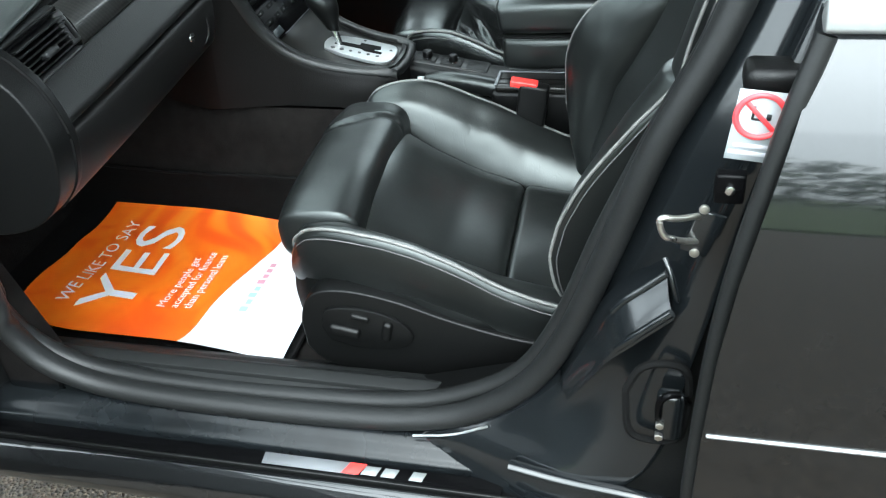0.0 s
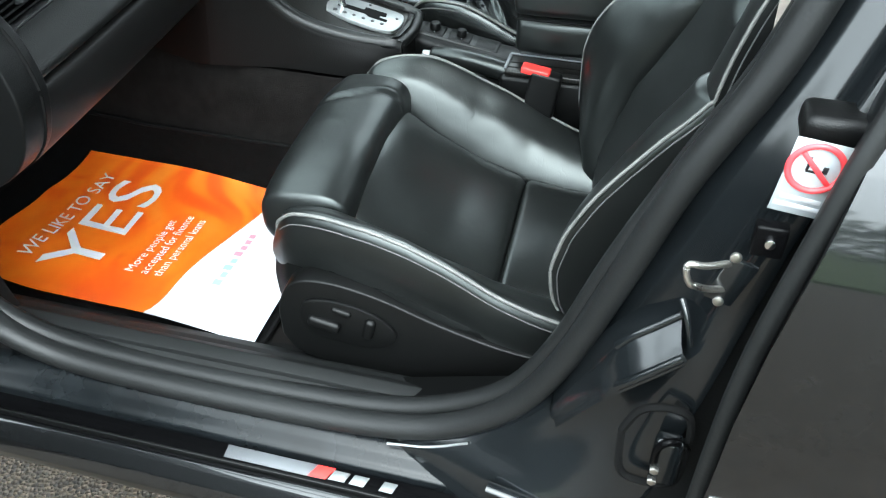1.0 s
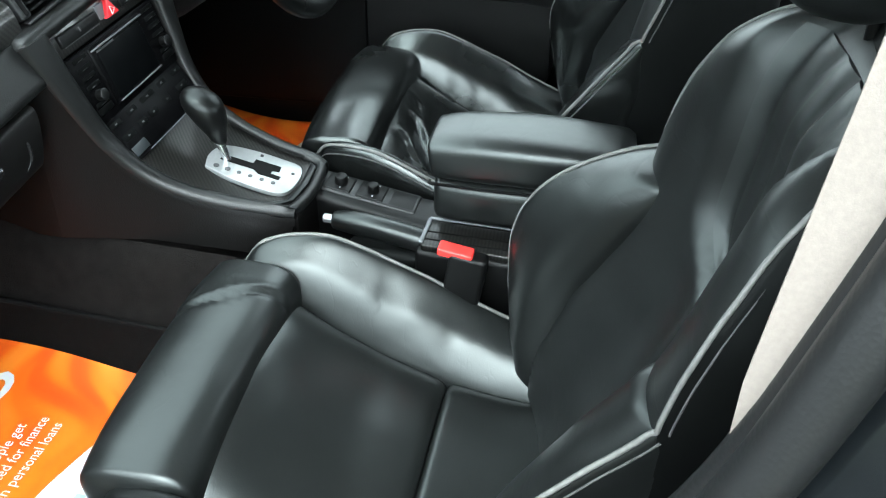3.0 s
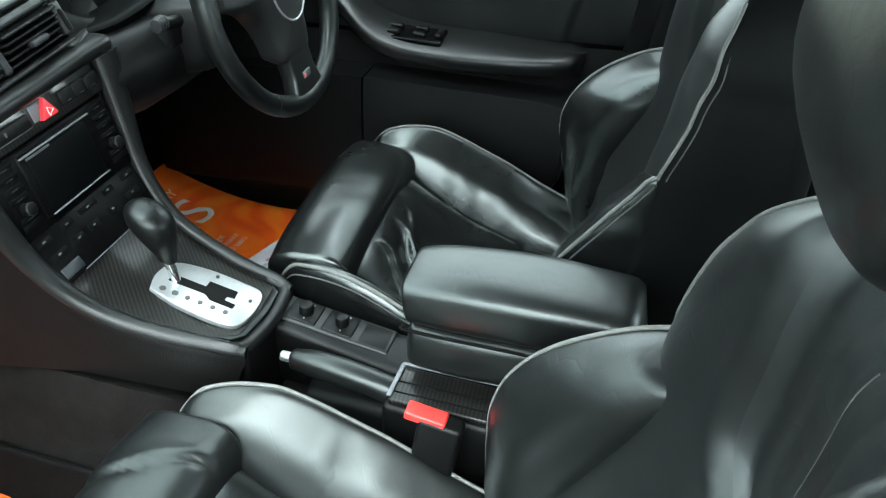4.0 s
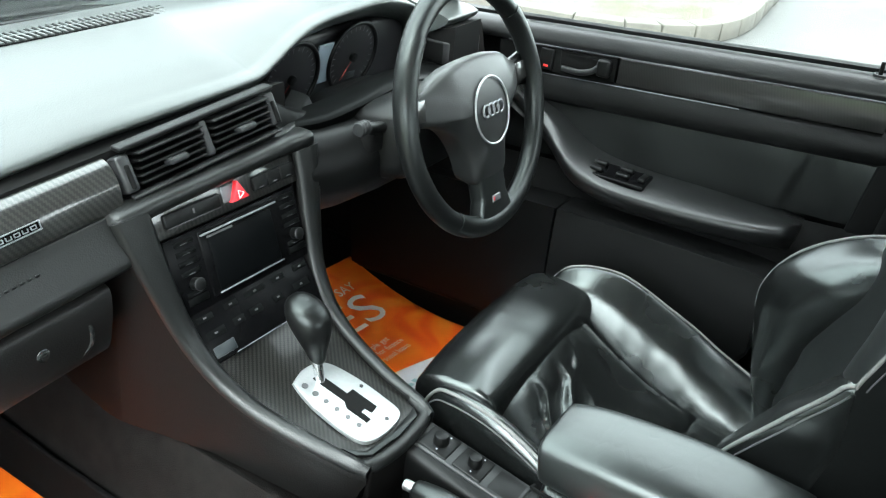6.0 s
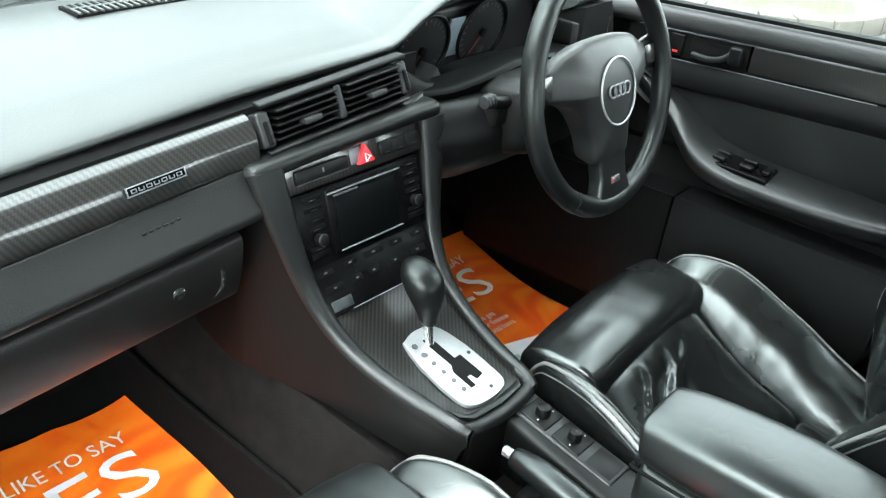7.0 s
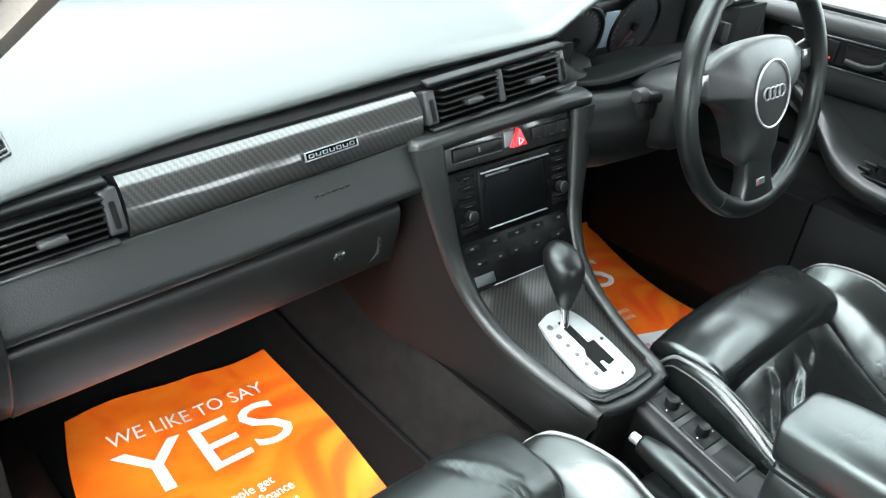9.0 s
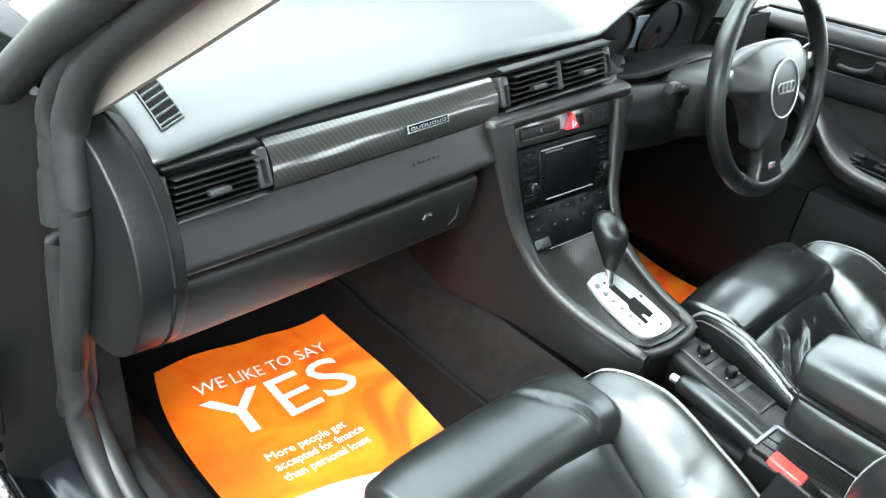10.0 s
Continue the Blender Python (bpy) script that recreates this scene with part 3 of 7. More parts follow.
def sill():
    ob = thing("sill", "dark grey painted door sill with black inner trim", "sill", kind="structure")
    x0, x1 = -0.75, 0.62

    def bar(name, prof, mat, a=x0, b=x1, label=""):
        part(name, extrude(name, mat, prof, "x", a, b, 0.003, 2), ob, label)
    bar("inner_trim", [(-0.545, 0.30), (-0.555, 0.385), (-0.60, 0.425), (-0.635, 0.442), (-0.668, 0.432), (-0.675, 0.38), (-0.66, 0.30)], M["sill_vinyl"], x0, 0.40, "black moulded sill trim")
    bar("trim_ridge", [(-0.612, 0.430), (-0.632, 0.4465), (-0.652, 0.4445), (-0.652, 0.43), (-0.612, 0.42)], M["sill_vinyl"], -0.5, 0.34)
    bar("upper_flange", [(-0.66, 0.30), (-0.66, 0.40), (-0.695, 0.408), (-0.712, 0.398), (-0.722, 0.388), (-0.730, 0.384), (-0.730, 0.30)], M["paint_dusty"])
    bar("ledge", [(-0.7295, 0.30), (-0.7295, 0.372), (-0.768, 0.372), (-0.772, 0.30)], M["gloss_black"])
    bar("outer_panel", [(-0.7685, 0.30), (-0.7685, 0.375), (-0.773, 0.377), (-0.781, 0.372), (-0.793, 0.358), (-0.801, 0.340), (-0.800, 0.326), (-0.788, 0.308), (-0.765, 0.292), (-0.72, 0.285), (-0.72, 0.30)], M["paint"], x0, 2.0, "glossy dark grey outer sill")
    plate = thing("step_plate", "black step plate with a silver panel and emblem", "step plate")
    part("strip", extrude("strip", M["gloss_black"], [(-0.20, -0.735), (0.275, -0.735), (0.272, -0.762), (-0.20, -0.762)], "z", 0.3735, 0.3785, 0.0015), plate)
    part("panel", extrude("panel", M["silver"], [(-0.068, -0.737), (0.078, -0.737), (0.072, -0.757), (-0.066, -0.757)], "z", 0.3787, 0.3797, 0.0003), plate, "brushed silver insert")
    part("emblem_slant", extrude("emblem_slant", M["red"], [(0.060, -0.738), (0.084, -0.738), (0.076, -0.757), (0.052, -0.757)], "z", 0.380, 0.3812, 0.0003), plate, "red slanted emblem bar")
    part("plate_ridge", extrude("plate_ridge", M["plastic"], [(-0.7655, 0.370), (-0.7635, 0.3795), (-0.7595, 0.3795), (-0.7575, 0.370)], "x", -0.75, 0.30, 0.0012, 2), plate)
    for a, w in ((0.079, 0.026), (0.107, 0.024), (0.147, 0.022)):
        part("emblem_bar", extrude("emblem_bar", M["alu"], [(a + 0.004, -0.741), (a + w, -0.741), (a + w - 0.004, -0.756), (a, -0.756)], "z", 0.380, 0.3815, 0.0005), plate, "silver emblem block")
    seal = thing("door_seal", "thick black rubber door seal round the opening", "door seal", kind="structure")
    part("seal_bead", tube("seal_bead", M["rubber"], SEAL, 0.019, 140, 14, flat=0.8), seal)
    lip = [(x - (0.012 if z < 0.8 else 0.002), y + 0.022, z + (0.012 if z < 0.5 else 0.004)) for x, y, z in SEAL]
    part("seal_lip", tube("seal_lip", M["rubber"], lip, 0.014, 140, 10, flat=0.7), seal)
    part("weld_flange", tube("weld_flange", M["alu"], [(0.145, -0.7085, 0.4165), (0.20, -0.709, 0.428), (0.25, -0.7095, 0.452)], 0.0018, 14, 6), ob, "bare bright sealer edge")


def b_pillar():
    ob = thing("b_pillar", "dark grey painted centre pillar of the car", "pillar", kind="structure")
    secs, gap = [], []
    zs = [0.36, 0.42, 0.46, 0.52, 0.60, 0.70, 0.80, 0.90, 1.00, 1.10, 1.22, 1.40]
    sx = np.interp(zs, [0.36, 0.426, 0.465, 0.532, 0.621, 0.739, 0.86, 0.97, 1.09, 1.2, 1.4], [0.12, 0.17, 0.262, 0.336, 0.383, 0.423, 0.465, 0.505, 0.548, 0.58, 0.60])
    sy = np.interp(zs, [0.36, 0.9, 1.1, 1.2, 1.4], [-0.695, -0.69, -0.655, -0.63, -0.58])
    dx = np.interp(zs, [0.36, 0.6, 0.9, 1.05, 1.4], [0.60, 0.56, 0.575, 0.61, 0.68])
    for z, a, y, d in zip(zs, sx, sy, dx):
        w = d - a
        out = np.interp(z, [0.36, 0.5, 0.8, 1.0, 1.4], [0.065, 0.055, 0.06, 0.075, 0.06])
        secs.append([(a - 0.01, y + 0.02, z), (a + 0.01, y - 0.006, z), (a + 0.03 + 0.1 * w, y - 0.45 * out, z), (a + 0.4 * w, y - out, z), (a + 0.56 * w, y - out * 1.12, z),
                     (a + 0.62 * w, y - out * 1.05, z), (a + 0.64 * w, y - out * 0.3, z), (a + 0.66 * w, y + 0.03, z)])
        gap.append([(a + 0.60 * w, y - out * 0.55, z), (d + 0.05, y - out * 0.55, z), (d + 0.05, y + 0.03, z), (a + 0.60 * w, y + 0.03, z)])
    part("pillar_skin", loft("pillar_skin", M["paint_satin"], [[tuple(p) for p in spline(r, 22)] for r in spline([[c for p in r for c in p] for r in secs], 40).reshape(40, 8, 3).tolist()], sharp=55), ob)
    part("shut_gap", loft("shut_gap", M["rubber"], gap, sharp=30), ob, "black shut line beside the rear door")
    # pressed step below the striker, with a short upright end
    rows = spline([(0.345, 0.545, 0.530, -0.708, -0.716), (0.374, 0.615, 0.592, -0.722, -0.738), (0.394, 0.662, 0.638, -0.732, -0.757), (0.415, 0.696, 0.668, -0.735, -0.766), (0.440, 0.7205, 0.694, -0.735, -0.767), (0.460, 0.740, 0.714, -0.735, -0.767)], 40)
    secs = []
    for x, zt, zb, yt, yb in rows:
        ring = [(x - 0.004, yt + 0.035, zt + 0.004), (x, yt + 0.006, zt + 0.002), (x, yt, zt), (x + 0.003, (yt + yb) / 2 - 0.001, (zt + zb) / 2 - 0.004), (x + 0.007, yb + 0.003, zb + 0.001), (x + 0.009, yb, zb - 0.004), (x + 0.008, yb + 0.006, zb - 0.012), (x, yb + 0.06, zb - 0.03), (x - 0.006, yt + 0.035, zb - 0.02)]
        secs.append([tuple(p) for p in spline(ring, 26)])
    part("pressed_step", loft("pressed_step", M["paint_satin"], secs, sharp=75), ob, "pressed step in the painted pillar")
    for name, k, y, dz in (("step_crease", 1, 3, 0.001), ("step_crease", 2, 4, 0.001)):
        part(name, tube(name, M["paint_satin"], [(r[0] + 0.007 * (k == 2), r[y] + 0.002, r[k] + dz) for r in rows[20:]], 0.0048, 24, 10), ob)
    part("step_end", tube("step_end", M["paint_satin"], [(0.456, -0.738, 0.764), (0.461, -0.746, 0.757), (0.467, -0.752, 0.742), (0.472, -0.752, 0.722)], 0.0036, 20, 8), ob)
    part("foot_ledge", tube("foot_ledge", M["paint_satin"], [(0.285, -0.752, 0.432), (0.36, -0.762, 0.428), (0.44, -0.772, 0.43), (0.50, -0.778, 0.425)], 0.009, 24, 10, flat=0.7), ob)
    part("sill_edge", tube("sill_edge", M["paint"], [(0.278, -0.772, 0.380), (0.36, -0.775, 0.381), (0.46, -0.781, 0.380), (0.55, -0.787, 0.378)], 0.005, 24, 8), ob)
    # lower hinge recess of the rear door, its shaded edge drawn as a black bead
    rec = spline([(0.425, 0.60), (0.44, 0.635), (0.47, 0.645), (0.49, 0.63), (0.492, 0.57), (0.485, 0.53), (0.45, 0.525), (0.43, 0.54), (0.425, 0.60)], 28)
    part("recess_edge", tube("recess_edge", M["hole"], [(a, -0.766, b) for a, b in rec], 0.0045, 40, 6), ob)
    part("hinge_cover", rbox("hinge_cover", M["paint_satin"], (0.474, -0.772, 0.575), (0.030, 0.02, 0.07), 0.007, 3), ob, "dark hinge of the rear door")
    part("hinge_arm", tube("hinge_arm", M["gloss_black"], [(0.462, -0.780, 0.575), (0.462, -0.786, 0.605), (0.470, -0.787, 0.618), (0.482, -0.782, 0.616)], 0.0042, 14, 8), ob)
    part("bolt", cyl("bolt", M["steel"], (0.464, -0.782, 0.568), 0.005, 0.010, "y", 6), ob)
    part("bolt", cyl("bolt", M["steel"], (0.464, -0.782, 0.550), 0.005, 0.010, "y", 6), ob)
    # upper black cover and bracket beside the rear door edge
    part("cover", rbox("cover", M["plastic"], (0.534, -0.755, 0.974), (0.052, 0.04, 0.026), 0.008), ob, "grey plastic pillar cover")
    part("bracket", rbox("bracket", M["gloss_black"], (0.505, -0.79, 0.885), (0.026, 0.014, 0.03), 0.003), ob)
    part("bracket_pin", cyl("bracket_pin", M["chrome"], (0.505, -0.799, 0.887), 0.0045, 0.006, "y"), ob)
    # warning sticker
    st = thing("warning_sticker", "white warning sticker with a red prohibition ring", "sticker")
    base = Matrix.Translation((0.5215, -0.789, 0.948)) @ Matrix.Rotation(radians(90), 4, "X") @ Matrix.Rotation(radians(-6), 4, "Z")
    part("label_sheet", rbox("label_sheet", M["label_paper"], (0.001, -0.004, 0), (0.044, 0.066, 0.0008), 0.0003, 1, None), st, m=base)
    part("ring", torus("ring", M["sticker_red"], 0.0195, 0.0026, Matrix.Translation((0, 0.006, 0.0008)), 32, 6), st, "red prohibition ring", m=base)
    part("bar", rbox("bar", M["sticker_red"], (0, 0.006, 0.0012), (0.038, 0.004, 0.001), 0.0003, 1, Matrix.Rotation(radians(-42), 4, "Z")), st, m=base)
    for c, s in (((-0.006, 0.009, 0.0008), (0.0022, 0.012, 0.0006)), ((-0.002, 0.003, 0.0008), (0.009, 0.0022, 0.0006)), ((0.007, 0.006, 0.0008), (0.004, 0.006, 0.0006))):
        part("pictogram", rbox("pictogram", M["dial"], c, s, 0.0002, 1), st, m=base)
    for k, w in enumerate((0.030, 0.036)):
        part("print_line", rbox("print_line", M["grey_print"], (-0.001, -0.0225 - 0.007 * k, 0.0008), (w, 0.004, 0.0005), 0.0002, 1), st, "line of small grey print", m=base)
    # striker
    sk = thing("door_striker", "bright zinc-plated door striker loop on the pillar", "door striker")
    part("striker_plate", rbox("striker_plate", M["paint_satin"], (0.488, -0.772, 0.822), (0.028, 0.006, 0.050), 0.003, m=Matrix.Rotation(radians(18), 4, "Y")), sk)
    loop = [(0.484, -0.772, 0.841), (0.463, -0.793, 0.850), (0.452, -0.799, 0.8545), (0.4475, -0.800, 0.852), (0.449, -0.800, 0.842), (0.4535, -0.800, 0.834), (0.459, -0.797, 0.8305), (0.468, -0.789, 0.823), (0.484, -0.772, 0.812)]
    part("striker_loop", tube("striker_loop", M["steel"], loop, 0.0031, 48, 10), sk)
    for x, z in ((0.487, 0.850), (0.482, 0.800)):
        part("screw", cyl("screw", M["steel"], (x, -0.775, z), 0.0048, 0.004, "y", 18), sk)
    # inner trims
    tr = thing("b_pillar_trim", "black lower and beige upper pillar trim", "pillar trim", kind="structure")
    lo = [[(0.10, -0.66, 0.42), (0.12, -0.60, 0.42), (0.60, -0.60, 0.42), (0.60, -0.66, 0.42)]]
    for z, a in ((0.50, 0.28), (0.62, 0.355), (0.74, 0.40), (0.86, 0.44), (0.965, 0.475)):
        lo.append([(a, -0.668, z), (a + 0.02, -0.625, z), (0.62, -0.60, z), (0.62, -0.66, z)])
    part("lower_trim", loft("lower_trim", M["plastic"], lo), tr)
    up = []
    for z, a, y, w in ((0.868, 0.512, -0.648, 0.012), (0.880, 0.496, -0.648, 0.034), (0.915, 0.488, -0.648, 0.05), (0.970, 0.486, -0.648, 0.062), (1.03, 0.486, -0.64, 0.085), (1.12, 0.497, -0.622, 0.10), (1.25, 0.515, -0.59, 0.10), (1.40, 0.53, -0.55, 0.10)):
        up.append([(a, y, z), (a + 0.006, y + 0.022, z), (a + w * 0.5, y + 0.03, z), (a + w, y + 0.02, z), (a + w, y - 0.01, z)])
    part("upper_trim", loft("upper_trim", M["beige"], up, sharp=60), tr, "beige fabric upper pillar trim")


def rear_door():
    ob = thing("rear_door", "closed dark grey metallic rear door with bright window moulding", "car door")
    secs = []
    for x in np.linspace(0.0, 1.0, 14):
        row = []
        for z, y, e in ((0.28, -0.845, 0.500), (0.40, -0.865, 0.499), (0.52, -0.873, 0.499), (0.645, -0.873, 0.500), (0.75, -0.868, 0.506), (0.83, -0.861, 0.516), (0.88, -0.853, 0.526), (0.91, -0.846, 0.533), (0.94, -0.836, 0.540), (0.97, -0.823, 0.547), (1.00, -0.808, 0.554), (1.035, -0.788, 0.562)):
            row.append((e + 0.98 * x, y + 0.02 * x * x, z))
        row += [(x0, y0 + 0.055, z0) for x0, y0, z0 in reversed(row)]
        secs.append(row)
    part("door_skin", loft("door_skin", M["paint"], secs, sharp=50), ob)
    part("edge_guard", tube("edge_guard", M["rubber"], [(0.499, -0.832, 0.28), (0.497, -0.846, 0.52), (0.508, -0.834, 0.76), (0.537, -0.818, 0.94), (0.560, -0.80, 1.03)], 0.009, 30, 8), ob, "black rubber edge strip")
    part("rub_strip", extrude("rub_strip", M["alu"], [(-0.871, 0.6535), (-0.8752, 0.654), (-0.8752, 0.6568), (-0.871, 0.6575)], "x", 0.504, 1.45, 0.001), ob, "thin bright moulding line")
    part("window_moulding", extrude("window_moulding", M["alu"], [(-0.804, 1.032), (-0.812, 1.036), (-0.806, 1.060), (-0.794, 1.064), (-0.785, 1.038)], "x", 0.556, 1.45, 0.003), ob, "bright anodised window moulding")
    part("door_frame", extrude("door_frame", M["gloss_black"], [(0.572, 1.05), (0.625, 1.05), (0.70, 1.36), (0.66, 1.38)], "y", -0.79, -0.74, 0.006), ob, "black window frame")
    part("pane", extrude("pane", M["glass"], [(0.62, 1.05), (1.40, 1.05), (1.30, 1.34), (0.69, 1.34)], "y", -0.775, -0.770), ob).visible_shadow = False


def front_pillar():
    ob = thing("a_pillar", "front door pillar with hinges, grey paint and beige trim", "pillar", kind="structure")
    secs = []
    for z, x, y in ((0.30, -0.515, -0.70), (0.45, -0.515, -0.705), (0.60, -0.500, -0.715), (0.80, -0.475, -0.72), (0.98, -0.465, -0.715)):
        secs.append([(x, y + 0.02, z), (x - 0.02, y - 0.02, z), (x - 0.05, y - 0.06, z), (x - 0.12, y - 0.085, z), (x - 0.30, y - 0.09, z), (x - 0.30, y + 0.02, z)])
    part("hinge_pillar", loft("hinge_pillar", M["plastic"], secs, sharp=30), ob)
    inn = []
    for k in range(9):
        q = Vector((-0.447, -0.672, 0.963)).lerp(Vector((0.10, -0.55, 1.385)), k / 8)
        w = 0.75 + 0.1 * min(1, k / 2)
        inn.append([q + Vector(d) * w for d in ((0.022, -0.012, -0.008), (0.018, 0.012, -0.004), (-0.02, 0.03, 0.012), (-0.055, 0.03, 0.035), (-0.05, -0.01, 0.04), (0.0, -0.02, 0.02))])
    part("outer_skin", tube("outer_skin", M["rubber"], [(-0.62, -0.735, 0.85), (-0.54, -0.732, 0.945), (-0.415, -0.715, 1.052), (-0.30, -0.70, 1.135), (0.06, -0.60, 1.415)], 0.022, 40, 14), ob, "black outer pillar")
    part("inner_trim", loft("inner_trim", M["beige"], inn, sharp=60), ob, "beige fabric pillar trim")
    part("pillar_seal", tube("pillar_seal", M["rubber"], [(-0.52, -0.685, 0.50), (-0.470, -0.694, 0.60), (-0.425, -0.703, 0.70), (-0.396, -0.704, 0.80), (-0.386, -0.704, 0.88), (-0.392, -0.702, 0.94), (-0.392, -0.698, 0.99), (-0.35, -0.688, 1.058), (-0.24, -0.665, 1.150), (0.08, -0.568, 1.41)], 0.019, 90, 12), ob, "black rubber pillar seal")
    for z in (0.56, 0.86):
        part("hinge", rbox("hinge", M["plastic"], (-0.505, -0.795, z), (0.06, 0.03, 0.06), 0.006), ob, "black painted door hinge")
        part("hinge_pin", cyl("hinge_pin", M["steel"], (-0.495, -0.812, z), 0.008, 0.08), ob)
    rnd = random.Random(11)
    for k in range(9):
        z = 0.42 + 0.045 * k + rnd.uniform(-0.01, 0.01)
        part("wire_clip", rbox("wire_clip", M["steel"] if k % 3 == 0 else M["gloss_black"], (-0.492 + rnd.uniform(-0.02, 0.012), -0.79, z), (0.02, 0.012, 0.012), 0.003, 2, Matrix.Rotation(rnd.uniform(-0.6, 0.6), 4, "Y")), ob)
    part("check_strap", rbox("check_strap", M["plastic"], (-0.56, -0.82, 0.70), (0.10, 0.02, 0.035), 0.006), ob)
    part("cable_boot", tube("cable_boot", M["rubber"], [(-0.60, -0.78, 0.76), (-0.57, -0.82, 0.76), (-0.55, -0.88, 0.75)], 0.02, 20, 10), ob)


def open_door():
    """The passenger's door, swung wide open ahead of the camera's place."""
    ob = thing("front_door", "dark grey passenger door swung wide open", "car door", m=pose(-0.62, -0.84, 0.0, 0, 0, -75))
    skin, inner = [], []
    for x in np.linspace(0.02, 1.06, 9):
        skin.append([(x, -0.03, 0.28), (x, -0.045, 0.45), (x, -0.045, 0.75), (x, -0.02, 0.98), (x, 0.005, 0.98), (x, 0.0, 0.28)])
        inner.append([(x, 0.006, 0.30), (x, 0.075, 0.33), (x, 0.08, 0.55), (x, 0.06, 0.66), (x, 0.10, 0.72), (x, 0.06, 0.78), (x, 0.04, 0.96), (x, 0.006, 0.98)])
    part("door_skin", loft("door_skin", M["paint"], skin, sharp=50), ob)
    part("inner_panel", loft("inner_panel", M["door_vinyl"], inner, sharp=50), ob, "black inner door panel")
    part("window_frame", tube("window_frame", M["rubber"], [(0.10, 0.0, 0.98), (0.45, 0.06, 1.26), (0.62, 0.10, 1.38), (1.02, 0.10, 1.38), (1.05, 0.03, 1.0)], 0.022, 40, 8), ob)


def roof_and_glass():
    ob = thing("car_roof", "car roof over the cabin with pale lining", "roof", kind="structure")
    secs = []
    for x in np.linspace(-0.07, 1.55, 14):
        crown = 0.05 * (1 - ((x - 0.8) / 0.8) ** 2)
        row = [(x + 0.11 * (y / 0.585) ** 2 * max(0.0, (0.5 - x) / 0.57), y, 1.405 + crown + 0.05 * (1 - (y / 0.58) ** 2)) for y in np.linspace(-0.585, 0.585, 15)]
        row += [(x, y, z + 0.028) for _, y, z in reversed(row)]
        secs.append(row)
    part("roof_lining", loft("roof_lining", M["lining"], secs), ob, "pale cloth roof lining")
    # painted skin over the lining
    skin = [[(x, y * 1.02, z + 0.004) for x, y, z in row[15:]] + [(x, y * 1.02, z + 0.012) for x, y, z in reversed(row[15:])] for row in secs]
    part("roof_skin", loft("roof_skin", M["paint"], skin, sharp=40), ob, "dark grey metallic roof skin")
    for s in (-1, 1):
        part("cant_rail", tube("cant_rail", M["paint"], [(0.04, s * 0.585, 1.41), (0.5, s * 0.595, 1.455), (1.0, s * 0.59, 1.46), (1.55, s * 0.57, 1.42)], 0.025, 24, 10), ob)
    # far A pillar, C pillars, tail wall
    part("far_pillar", tube("far_pillar", M["beige"], [(-0.50, 0.70, 0.98), (-0.2, 0.64, 1.22), (0.06, 0.57, 1.40)], 0.032, 20, 10), ob)
    for s in (-1, 1):
        part("rear_pillar", tube("rear_pillar", M["beige"], [(1.55, s * 0.57, 1.42), (1.95, s * 0.66, 1.05)], 0.06, 8, 10), ob)
    part("rear_shelf", rbox("rear_shelf", M["carpet"], (1.80, 0, 1.0), (0.5, 1.4, 0.04), 0.01), ob)
    ws = thing("windscreen", "clear raked windscreen above the dashboard", "windscreen", kind="structure")
    sec = []
    for s in np.linspace(0, 1, 8):
        row = []
        for y in np.linspace(-0.6, 0.6, 13):
            yy = y * (1.13 - 0.2 * s)
            bow = 0.16 * (y / 0.6) ** 2 * (1 - 0.5 * s)
            row.append((-0.72 + bow * 1.0 + 0.76 * s, yy, 1.01 + 0.40 * s + 0.012 * math.sin(math.pi * s)))
        row += [(x - 0.003, y, z + 0.004) for x, y, z in reversed(row)]
        sec.append(row)
    part("pane", loft("pane", M["glass"], sec), ws).visible_shadow = False
    scuttle = [(-0.70 + 0.2 * (y / 0.65) ** 2, y) for y in np.linspace(-0.68, 0.68, 15)]
    part("scuttle", extrude("scuttle", M["gloss_black"], scuttle + [(-0.95, 0.75), (-0.95, -0.75)], "z", 0.93, 1.012, 0.004), ws, "black scuttle edge below the glass")
    bn = thing("bonnet", "dark grey bonnet and wing ahead of the windscreen", "bonnet", kind="structure")
    secs = []
    for x in np.linspace(-0.85, -2.1, 8):
        row = [(x, y, 0.985 - 0.10 * ((x + 0.85) / 1.25) ** 2 - 0.16 * abs(y / 0.88) ** 4) for y in np.linspace(-0.88, 0.88, 17)]
        row += [(x, y, 0.5) for _, y, _ in reversed(row)]
        secs.append(row)
    part("bonnet_panel", loft("bonnet_panel", M["paint"], secs), bn)


